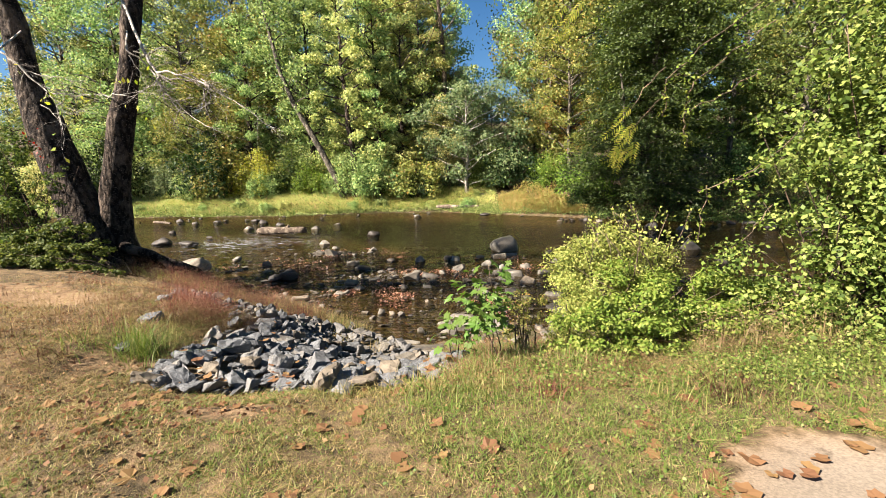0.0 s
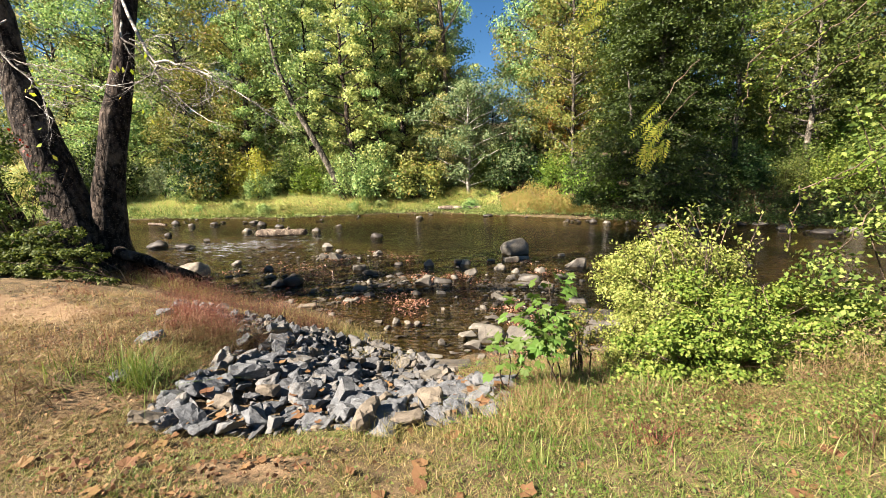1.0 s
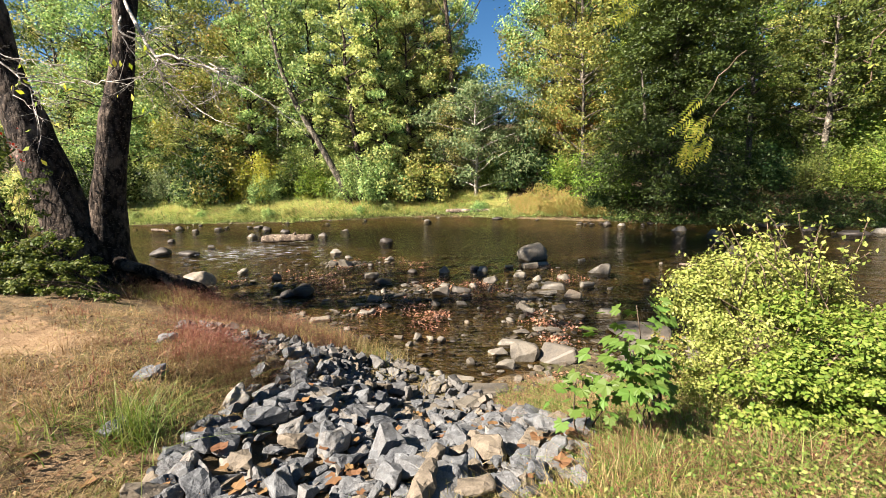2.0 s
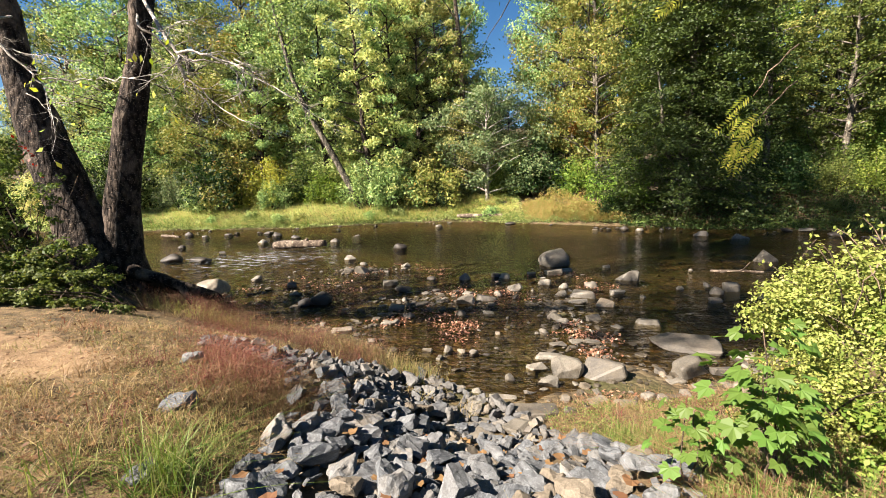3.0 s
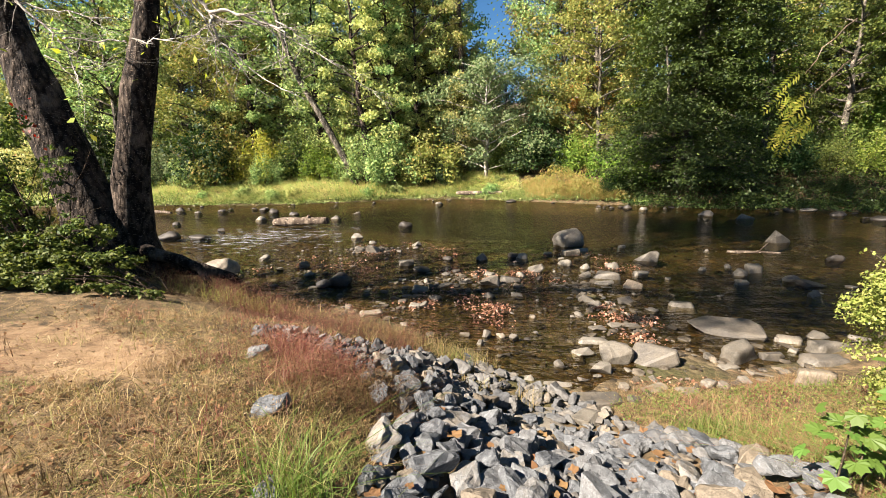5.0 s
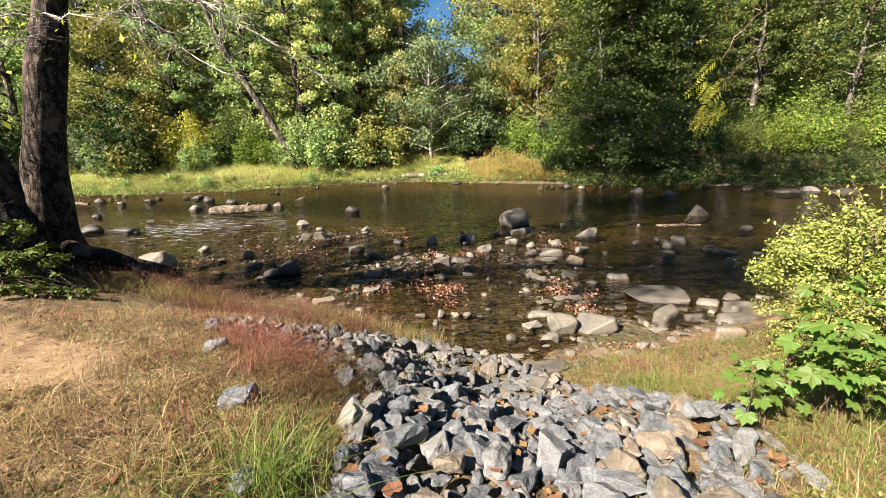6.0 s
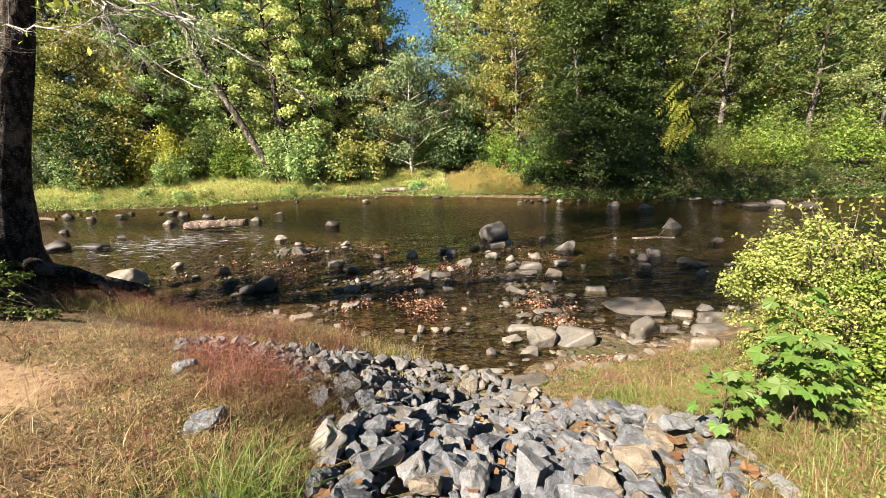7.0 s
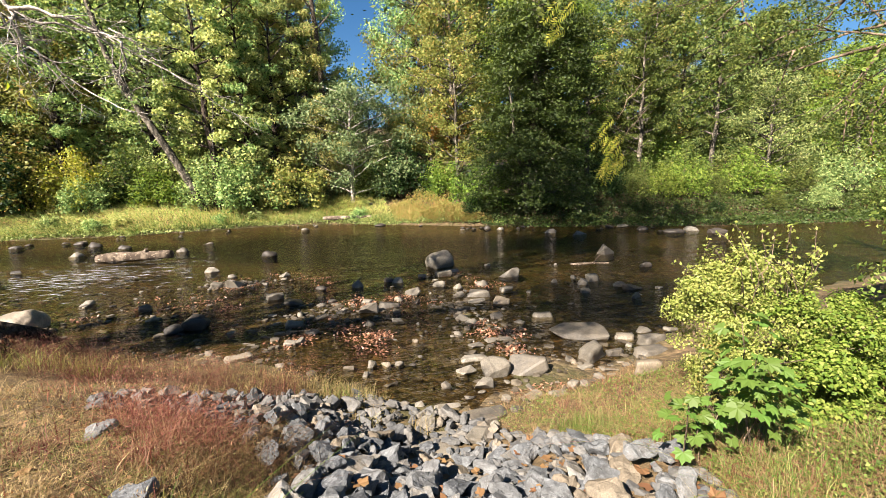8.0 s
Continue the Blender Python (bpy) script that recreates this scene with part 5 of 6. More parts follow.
    # unseen high leaf masses, added so that their shade reaches the far bank
    cen = np.concatenate([nr.normal(size=(12, 3)) * (2.2, 1.6, 1.4) + (-12.5, 8.6, 13.0), nr.normal(size=(54, 3)) * (2.6, 2.2, 1.3) + (-7.6, 14.0, 21.5), nr.normal(size=(44, 3)) * (2.2, 1.8, 1.2) + (-3.9, 9.6, 23.0)])
    pts = (cen[:, None, :] + nr.normal(size=(len(cen), 85, 3)) * 0.7).reshape(-1, 3)
    part("crown", leaves("crown", pts, nr.uniform(0.16, 0.3, len(pts)), 0.5, 0.7, 7), LEAF_YELLOWGREEN, top)
    limbs = Tubes()
    for k, c in enumerate(cen):
        base = Vector((-8.2, 11.4, 12.5)) if c[0] > -9.0 else Vector((-11.2, 9.3, 10.5))
        limbs.add(bend(base, c, 5, -0.2, 0.2, k), [0.08, 0.06, 0.045, 0.03, 0.015], 5)
    part("branchwork", limbs.mesh("branchwork"), BARK, top)


riverside_tree()


# ---- near bank plants ----
def cloud(blobs, count, seed, shell=0.5, sprays=15):
    """Places for leaves in small sprays over the skins of ellipsoids (x, y, z, rx, ry, rz), and the way outward."""
    nr = np.random.default_rng(seed)
    b = np.array(blobs, float)
    w = (b[:, 3] * b[:, 4] * b[:, 5]) ** 0.67
    hub = nr.choice(len(b), sprays * len(b), p=w / w.sum())
    d = unit(nr.normal(size=(len(hub), 3)))
    centre = b[hub, :3] + d * b[hub, 3:6] * nr.uniform(0.45, 1.12, (len(hub), 1))
    size = b[hub, 3:6].mean(1) * nr.uniform(0.2, 0.48, len(hub))
    pick = nr.choice(len(hub), count, p=size ** 2 / (size ** 2).sum())
    e = unit(nr.normal(size=(count, 3)))
    pts = centre[pick] + e * (1.0, 1.0, 0.7) * size[pick, None] * (nr.random((count, 1)) ** shell)
    return pts, unit(d[pick] * 0.7 + e) * 1.2


def above_ground(pts, gap=0.03):
    z = land_z(pts[:, 0], pts[:, 1]) + gap
    pts[:, 2] = np.maximum(pts[:, 2], z + 0.1 * np.abs(np.sin(pts[:, 0] * 91)))
    return pts


def stems_to(blobs, roots, seed, radius=0.012, per=3):
    t = Tubes()
    r = random.Random(seed)
    for k, b in enumerate(blobs):
        for j in range(per):
            x, y = roots[(k + j) % len(roots)]
            z = float(land_z(x, y)) - 0.05
            tip = Vector(b[:3]) + Vector((r.uniform(-1, 1) * b[3], r.uniform(-1, 1) * b[4], r.uniform(0, 1.15) * b[5])) * 0.85
            t.add(bend((x + r.uniform(-0.1, 0.1), y + r.uniform(-0.1, 0.1), z), tip, 6, -0.12, 0.05, seed + k * 9 + j), [radius * (1 - 0.15 * i) for i in range(6)], 5)
    return t.mesh("branchwork")


def waterside_bush():
    top = tagged(new("bush"), "sprawling yellow-green leafy bush tangled on the creek bank", "bush")
    gold = [(1.95, 5.3, 1.55, 0.42, 0.45, 0.5), (2.25, 5.2, 1.9, 0.5, 0.45, 0.5), (1.75, 4.9, 1.2, 0.4, 0.4, 0.45), (2.7, 5.3, 1.75, 0.5, 0.4, 0.5), (1.5, 4.5, 1.15, 0.3, 0.3, 0.3), (1.75, 5.3, 1.8, 0.33, 0.36, 0.36), (1.9, 4.7, 1.5, 0.45, 0.4, 0.45)]
    green = [(1.75, 4.0, 1.4, 0.45, 0.4, 0.4), (2.3, 4.3, 1.65, 0.5, 0.45, 0.45), (2.9, 4.8, 1.55, 0.5, 0.45, 0.4), (2.3, 3.9, 1.4, 0.35, 0.3, 0.25), (1.5, 4.1, 1.2, 0.3, 0.3, 0.25), (3.4, 4.7, 1.5, 0.45, 0.45, 0.38), (3.1, 4.2, 1.45, 0.5, 0.4, 0.3), (3.8, 4.3, 1.5, 0.5, 0.4, 0.35), (2.7, 4.2, 1.5, 0.45, 0.35, 0.3)]
    part("branchwork", stems_to(gold + green, [(1.7, 4.8), (2.3, 4.6), (2.0, 4.3), (2.8, 4.5)], 5), TWIG_DARK, top)
    p, d = cloud(gold, 30000, 1, 0.5, 30)
    part("foliage", leaves("foliage", above_ground(p), np.random.default_rng(1).uniform(0.02, 0.044, 30000), 0.5, 0.6, 1, d), LEAF_GOLD, top, "small yellow leaves")
    p, d = cloud(green, 27000, 2, 0.5, 18)
    part("foliage", leaves("foliage", above_ground(p), np.random.default_rng(2).uniform(0.024, 0.052, 27000), 0.6, 0.62, 2, d), LEAF_BUSH, top, "fresh green leaves")
    # long arching shoots above the mass
    t, tips = Tubes(), []
    r = random.Random(4)
    for k in range(34):
        a = Vector((r.uniform(1.75, 3.0), r.uniform(4.6, 5.5), r.uniform(1.6, 2.0)))
        b = a + Vector((r.uniform(-0.35, 0.3), r.uniform(-0.2, 0.3), r.uniform(0.3, 0.7)))
        pts = bend(a, b, 6, -0.05, 0.02, k)
        t.add(pts, [0.005] * 6, 4)
        for q in pts[2:]:
            tips += [np.array(q) + np.array((r.gauss(0, 0.035), r.gauss(0, 0.035), r.gauss(0, 0.03))) for _ in range(5)]
    part("shoot_growth", t.mesh("shoot_growth"), TWIG_DARK, top)
    tips = np.array(tips)
    part("shoot_foliage", leaves("shoot_foliage", tips, np.full(len(tips), 0.05), 0.4, 0.6, 9), LEAF_GOLD, top)


def vine_tree():
    top = tagged(new("vine_covered_tree"), "small tree smothered in yellow-green vines at the bank", "tree")
    blobs = [(4.2, 4.3, 2.2, 0.7, 0.6, 0.7), (3.7, 4.2, 1.8, 0.55, 0.5, 0.5), (4.5, 3.9, 2.0, 0.7, 0.5, 0.7), (3.9, 4.3, 2.9, 0.55, 0.5, 0.6), (4.4, 4.2, 3.3, 0.7, 0.6, 0.7), (5.0, 4.3, 2.8, 0.8, 0.7, 1.0),
             (4.1, 4.4, 4.1, 0.55, 0.5, 0.6), (4.8, 4.4, 4.3, 0.8, 0.7, 0.7), (5.5, 4.4, 3.6, 0.8, 0.8, 1.2), (3.5, 4.3, 3.3, 0.35, 0.35, 0.35), (4.6, 4.6, 5.2, 0.9, 0.8, 0.6), (5.6, 4.6, 5.2, 1.0, 0.9, 0.8)]
    blobs += [(5.2, 3.6, 1.9, 0.8, 0.6, 0.6), (4.3, 3.8, 1.7, 0.6, 0.4, 0.4), (4.9, 3.9, 2.6, 0.6, 0.4, 0.6), (4.7, 4.0, 3.6, 0.5, 0.4, 0.5), (5.4, 3.9, 4.3, 0.7, 0.5, 0.7), (4.2, 4.2, 2.5, 0.5, 0.4, 0.4)]
    t = Tubes()
    t.add([(5.0, 4.7, 1.0), (4.95, 4.7, 2.2), (4.8, 4.6, 3.6), (4.9, 4.6, 5.2), (5.1, 4.7, 6.4)], [0.14, 0.12, 0.1, 0.07, 0.04], 10, 0.1)
    part("trunk", t.mesh("trunk"), BARK, top)
    part("branchwork", stems_to(blobs, [(4.8, 4.6), (4.3, 4.5), (5.2, 4.5)], 15, 0.014), TWIG_DARK, top)
    blobs = [(a, b, c, rx * 1.12, ry * 1.1, rz * 1.12) for a, b, c, rx, ry, rz in blobs]
    p, d = cloud(blobs, 58000, 3, 0.5, 30)
    part("foliage", leaves("foliage", above_ground(p), np.random.default_rng(3).uniform(0.034, 0.074, 58000), 0.3, 0.66, 3, d), LEAF_VINE, top)
    p, d = cloud([(5.0, 4.1, 3.5, 0.35, 0.3, 0.8), (4.7, 4.0, 3.0, 0.3, 0.25, 0.5)], 420, 8)
    part("dead_foliage", leaves("dead_foliage", p, np.full(420, 0.075), 0.1, 0.6, 8), LEAF_RUST, top, "withered rust-brown leaves")
    # vine strands that trail out over the water
    r = random.Random(6)
    for k, (a, b, sag) in enumerate([((3.36, 4.6, 4.72), (2.48, 4.6, 4.01), -0.02), ((2.48, 4.6, 4.01), (2.47, 4.6, 3.64), 0.0), ((3.45, 4.5, 4.51), (2.71, 4.5, 3.94), -0.02), ((2.71, 4.5, 3.96), (2.64, 4.5, 3.6), 0.02), ((2.64, 4.5, 3.6), (2.69, 4.5, 3.3), 0.0), ((3.3, 4.4, 4.01), (2.59, 4.4, 3.64), 0.02), ((2.48, 4.6, 4.01), (2.76, 4.6, 3.99), -0.04),
                                     ((3.6, 4.3, 3.2), (2.7, 4.2, 2.85), 0.05), ((2.8, 4.25, 2.9), (2.75, 4.2, 2.35), 0.0), 
                                     ((3.7, 4.2, 3.6), (3.0, 4.3, 2.9), 0.1), ((3.5, 4.3, 2.7), (3.0, 4.2, 2.2), 0.05), ((4.4, 4.4, 5.3), (3.1, 4.7, 5.2), -0.1)]):
        s = Tubes()
        pts = bend(a, b, 9, sag, 0.03, k)
        s.add(pts, [0.006] * 9, 4)
        strand = part("strand", s.mesh("strand"), TWIG_DARK, top)
        pos = np.array([np.array(pts[min(8, 1 + int(8 * f))].lerp(pts[max(0, int(8 * f))], r.random())) for f in [r.random() ** 0.8 for _ in range(40)]])
        pos += np.random.default_rng(k).normal(size=pos.shape) * 0.028
        part("foliage", leaves("foliage", pos, np.random.default_rng(k).uniform(0.025, 0.055, len(pos)), 0.2, 0.55, k), LEAF_BUSH, strand)


def lobed_leaf(seed, size=1.0, lobes=5, curl=0.25, notch=0.52):
    """A lobed leaf, like plane or maple, lying flat and curled."""
    r = random.Random(seed)
    verts, ang0 = [(0, 0, 0)], -2.3
    n = lobes * 2 + 1
    for i in range(n):
        ang = ang0 + 4.6 * i / (n - 1)
        rad = (0.62 + 0.2 * math.cos(ang)) * (1.0 if i % 2 else notch) * r.uniform(0.88, 1.1)
        x, y = rad * math.sin(ang), rad * math.cos(ang)
        verts.append((x * size, y * size, size * (curl * rad * rad * r.uniform(0.2, 1.3) + 0.02)))
    verts += [(-0.015 * size, -0.7 * size, 0.05 * size), (0.015 * size, -0.7 * size, 0.05 * size)]
    faces = [(0, i + 1, i) for i in range(1, n)] + [(0, n + 1, n + 2)]
    me = bpy.data.meshes.new("leaf")
    me.from_pydata(verts, [], faces)
    return me


def maple_sapling(x, y, height, count, seed, label):
    top = tagged(new("sapling"), label, "sapling")
    r = random.Random(seed)
    z0 = float(land_z(x, y))
    shapes = [lobed_leaf(seed + s, 1.0, 7, -0.25, 0.74) for s in range(3)]
    for me in shapes:
        me.materials.append(LEAF_MAPLE)
    for k in range(3):
        tip = Vector((x + r.uniform(-0.25, 0.25), y + r.uniform(-0.2, 0.2), z0 + height * r.uniform(0.75, 1.0)))
        t = Tubes()
        pts = bend((x + r.uniform(-0.05, 0.05), y, z0 - 0.03), tip, 6, 0, 0.03, seed + k)
        t.add(pts, [0.008, 0.007, 0.006, 0.005, 0.004, 0.003], 6)
        part("stem", t.mesh("stem"), TWIG_DARK, top)
        for j in range(count):
            q = pts[r.randint(3, 5)]
            ang, reach = r.uniform(0, 6.28), r.uniform(0.05, 0.27) * min(1, height)
            at = q + Vector((math.cos(ang) * reach, math.sin(ang) * reach, r.uniform(-0.22, 0.08) * min(1, height)))
            lf = new("leaf", r.choice(shapes))
            lf.parent = top
            lf.matrix_basis = pose(*at, r.uniform(-50, 15), r.uniform(-35, 35), math.degrees(ang) - 90) @ Matrix.Scale(r.uniform(0.06, 0.115), 4)


waterside_bush()
vine_tree()
maple_sapling(0.68, 3.86, 1.06, 40, 31, "maple sapling with broad fresh green leaves beside the bush")
maple_sapling(0.24, 3.95, 0.7, 14, 47, "low maple seedling with broad fresh green leaves")


def trunk_side_shrub(name, blobs, roots, count, size, seed, leaf, label):
    top = tagged(new(name), label, "shrub")
    part("branchwork", stems_to(blobs, roots, seed), TWIG_DARK, top)
    p, d = cloud(blobs, count, seed)
    part("foliage", leaves("foliage", above_ground(p), np.random.default_rng(seed).uniform(size * 0.6, size * 1.4, count), 0.4, 0.6, seed, d), leaf, top)


trunk_side_shrub("shrub", [(0.98, 4.4, 1.3, 0.2, 0.2, 0.3), (1.1, 4.6, 1.5, 0.18, 0.18, 0.25), (0.9, 4.3, 1.6, 0.14, 0.14, 0.22)], [(1.0, 4.4), (1.08, 4.5), (0.94, 4.35)], 1300, 0.03, 66, LEAF_OLIVE,
                 "thin-stemmed olive shrub between the sapling and the bush")
trunk_side_shrub("shrub", [(-8.35, 7.7, 1.81, 0.36, 0.32, 0.31), (-7.87, 7.7, 1.95, 0.34, 0.31, 0.29), (-7.52, 7.7, 1.62, 0.34, 0.31, 0.29), (-8.19, 7.7, 1.33, 0.36, 0.32, 0.31), (-8.69, 7.7, 1.96, 0.4, 0.36, 0.34), (-7.81, 7.7, 1.18, 0.26, 0.23, 0.22), (-7.31, 7.7, 1.37, 0.22, 0.2, 0.19), (-7.26, 7.7, 1.08, 0.2, 0.18, 0.17), (-9.09, 7.7, 1.52, 0.45, 0.41, 0.38), (-8.63, 7.7, 1.23, 0.36, 0.32, 0.31),
                           (-7.75, 6.85, 1.52, 0.34, 0.28, 0.28), (-7.25, 6.8, 1.42, 0.3, 0.25, 0.24), (-6.85, 6.85, 1.26, 0.24, 0.22, 0.2), (-6.55, 7.05, 1.1, 0.2, 0.2, 0.16), (-8.3, 6.8, 1.62, 0.36, 0.3, 0.3)], [(-7.3, 7.7), (-7.9, 7.8), (-6.8, 7.7), (-8.3, 7.8)], 21000, 0.055, 61, LEAF_MID_SHADED,
                 "low dark-green leafy shrub at the foot of the old tree")
trunk_side_shrub("shrub", [(-8.7, 7.9, 2.5, 0.45, 0.4, 0.5), (-9.2, 7.8, 3.1, 0.55, 0.45, 0.55), (-9.6, 7.8, 2.2, 0.6, 0.5, 0.7), (-10.4, 7.9, 2.7, 0.7, 0.6, 1.0), (-8.2, 7.9, 3.2, 0.3, 0.3, 0.22), (-8.3, 7.8, 2.1, 0.4, 0.35, 0.35), (-9.1, 7.8, 3.75, 0.45, 0.4, 0.45), (-8.6, 7.9, 2.9, 0.35, 0.3, 0.35), (-7.9, 7.8, 2.4, 0.28, 0.25, 0.25)], [(-8.9, 7.9), (-9.8, 7.9)], 15000, 0.06, 62, LEAF_MID_SHADED,
                 "tall leafy green shrub leaning on the old tree")
trunk_side_shrub("shrub", [(-14, 9, 2.4, 1.5, 1.0, 1.6), (-12.6, 8.6, 1.8, 1.0, 0.8, 0.9), (-16.5, 9.5, 2.6, 1.6, 1.2, 1.8)], [(-14, 9), (-13, 8.8), (-16, 9.4)], 4200, 0.13, 63, LEAF_GREEN, "dense green thicket on the near bank")


def overhang_tree():
    """The tree on the near bank whose limbs hang over the creek."""
    top = tagged(new("overhanging_tree"), "thin-leaved tree with dark limbs hanging over the creek", "tree")
    t = Tubes()
    t.add([(14.5, 7.5, 1.0), (14.2, 7.8, 3.5), (13.5, 8.3, 6.5), (12.7, 8.9, 9.0), (12.3, 9.2, 12)], [0.35, 0.3, 0.25, 0.2, 0.1], 12, 0.1)
    part("trunk", t.mesh("trunk"), BARK, top)
    nr = np.random.default_rng(12)
    pts = []
    for k, (a, b, rad) in enumerate([((13.5, 8.3, 6.5), (8.6, 9.6, 5.6), 0.09), ((12.9, 8.7, 8.2), (7.6, 10.4, 7.6), 0.09), ((12.6, 9.0, 9.4), (5.0, 10.2, 8.4), 0.08), ((13.3, 8.5, 7.2), (10.2, 11.5, 6.4), 0.07),
                                     ((12.6, 9.0, 9.4), (8.6, 12.4, 8.0), 0.08), ((12.8, 8.8, 8.6), (3.2, 10.0, 7.4), 0.06), ((13.6, 8.3, 6.2), (11.6, 9.6, 4.8), 0.06)]):
        lim, tips = Tubes(), []
        twigs(lim, a, b, rad, 2, 300 + k, tips, -0.03)
        part("branch", lim.mesh("branch"), TWIG_DARK, top)
        for q in tips:
            pts.append(np.array(q) + nr.normal(size=(110, 3)) * 0.34)
    pts = np.concatenate(pts)
    part("crown", leaves("crown", pts, nr.uniform(0.06, 0.12, len(pts)), 0.4, 0.5, 12), LEAF_MID_SHADED, top)
    # long compound leaves in bright yellow-green
    r = random.Random(88)
    for k, (x, y, z, n) in enumerate([(3.8, 9.6, 3.5, 8), (3.9, 9.8, 4.15, 5), (2.6, 9.9, 6.3, 6)]):
        s = Tubes()
        s.add(bend((x + 0.7, y - 0.1, z + 1.1), (x + 0.05, y, z + 0.25), 6, -0.1, 0.04, k), [0.015, 0.013, 0.011, 0.009, 0.007, 0.005], 5)
        sp = part("spray", s.mesh("spray"), TWIG_DARK, top)
        quads = []
        for _ in range(n):
            a = np.array((x + r.uniform(-0.15, 0.3), y + r.uniform(-0.2, 0.2), z + r.uniform(-0.1, 0.45)))
            d = np.array((r.uniform(-1.0, 0.0), r.uniform(-0.3, 0.3), r.uniform(-1.0, -0.3)))
            d = d / np.linalg.norm(d)
            long = r.uniform(0.4, 0.62)
            side = np.cross(d, (0.15, 1, 0.1))
            side /= np.linalg.norm(side)
            for f in np.linspace(0.12, 1, 9):
                for way in (-1, 1):
                    v = side * way * 0.85 + d * 0.5 + np.array((0, r.uniform(-0.2, 0.2), -0.1))
                    v *= 0.145 * (1.1 - 0.45 * f) / np.linalg.norm(v)
                    w = d * 0.022
                    p = a + d * f * long
                    quads += [p, p + v * 0.45 + w, p + v, p + v * 0.45 - w]
        part("foliage", polys("foliage", np.array(quads), 4), LEAF_YELLOW, sp, "yellow-green compound leaflets")


overhang_tree()


# ---- grasses ----
def blades(name, xy, heights, widths, lean, k, seed, z=None):
    nr = np.random.default_rng(seed)
    n = len(xy)
    base = np.column_stack([xy, land_z(xy[:, 0], xy[:, 1]) - 0.01 if z is None else z])
    ang = nr.uniform(0, 2 * math.pi, n)
    way = np.column_stack([np.cos(ang), np.sin(ang), np.zeros(n)])
    bendy = np.abs(nr.normal(size=n)) * lean
    f = np.linspace(0, 1, k)
    h = np.asarray(heights)
    line = base[:, None, :] + way[:, None, :] * (h * bendy)[:, None, None] * (f ** 1.7)[None, :, None]
    line[:, :, 2] += h[:, None] * (f - 0.35 * np.minimum(bendy, 1.6)[:, None] * f ** 2)
    w = np.asarray(widths)[:, None] * (1 - 0.85 * f ** 1.5)[None, :]
    turn = ang + nr.uniform(0.8, 2.2, n)
    side = np.column_stack([np.cos(turn), np.sin(turn), np.zeros(n)])
    return strips(name, line, w, side)


def patches(x, y, s=1.0):
    return wobble(x * 0.9 + 3, y * 0.9, 0.9 * s) * 0.6 + wobble(x + 7, y - 2, 2.6 * s) * 0.4


def spikes(name, xy, heights, widths, lean, seed):
    """Short grass: one slim pointed blade each."""
    nr = np.random.default_rng(seed)
    n = len(xy)
    base = np.column_stack([xy, land_z(xy[:, 0], xy[:, 1]) - 0.004])
    ang, turn = nr.uniform(0, 2 * math.pi, n), nr.uniform(0, 2 * math.pi, n)
    side = np.column_stack([np.cos(turn), np.sin(turn), np.zeros(n)]) * (widths / 2)[:, None]
    out = (np.abs(nr.normal(size=n)) * lean * heights)[:, None]
    tip = base + np.column_stack([np.cos(ang), np.sin(ang), np.zeros(n)]) * out
    tip[:, 2] += heights
    return polys(name, np.stack([base - side, base + side, tip], 1), 3)


def lawn():
    nr = np.random.default_rng(21)
    n = 1170000
    x, y = nr.uniform(-8, 6.5, n), nr.uniform(-0.9, 7.4, n)
    near = np.exp(-np.maximum(y - 1.6, 0) / 2.2) * np.exp(-np.maximum(np.abs(x + 0.5) - 2.8, 0) / 2.6) * np.clip((y + 0.9 + 0.3 * wobble(x, y, 1.4)) / 1.5, 0, 1)
    z = land_z(x, y)
    bare = dirt_mask(x, y)
    knit = 0.72 + 0.4 * wobble(x + 2, y, 7.0) + 0.35 * wobble(x, y + 5, 13.0)
    ok = (nr.random(n) < near * 1.7 * np.clip(knit, 0.35, 1)) & (z > 0.35) & ~inside(x, y, PILE) & (bare + 0.25 * patches(x, y, 2.0) < 0.42)
    x, y = x[ok], y[ok]
    right = np.clip((x + 0.5) / 2.5, 0, 1)
    green = nr.random(len(x)) < 0.5 + 0.42 * patches(x, y) + 0.25 * right - 0.38 * (x < -2)
    for sel, mat, nm, label in ((green, GRASS_GREEN, "green_grass", "short green grass of the bank"), (~green, GRASS_MIX, "dry_grass", "thin sun-dried grass of the bank")):
        q = np.column_stack([x[sel], y[sel]])
        m = len(q)
        hgt = nr.uniform(0.012, 0.042, m) * (1 + 0.5 * patches(q[:, 0], q[:, 1]) + 0.5 * np.clip((q[:, 1] - 2.4) / 2, 0, 1))
        tagged(part(nm, spikes(nm, q, hgt, nr.uniform(0.0028, 0.0065, m), 1.8, 5), mat), label, "grass", kind="stuff")
        tq = q[nr.random(m) < (0.011 if nm == "green_grass" else 0.006)]
        per = 14
        spread_q = np.repeat(tq, per, 0) + nr.normal(size=(len(tq) * per, 2)) * 0.018
        tuft_h = np.repeat(nr.uniform(0.022, 0.055, len(tq)), per) * nr.uniform(0.5, 1.1, len(tq) * per)
        tagged(part(nm, blades(nm, spread_q, tuft_h, nr.uniform(0.003, 0.007, len(spread_q)), 1.5, 3, 6), mat), label + ", in small tufts", "grass", kind="stuff")


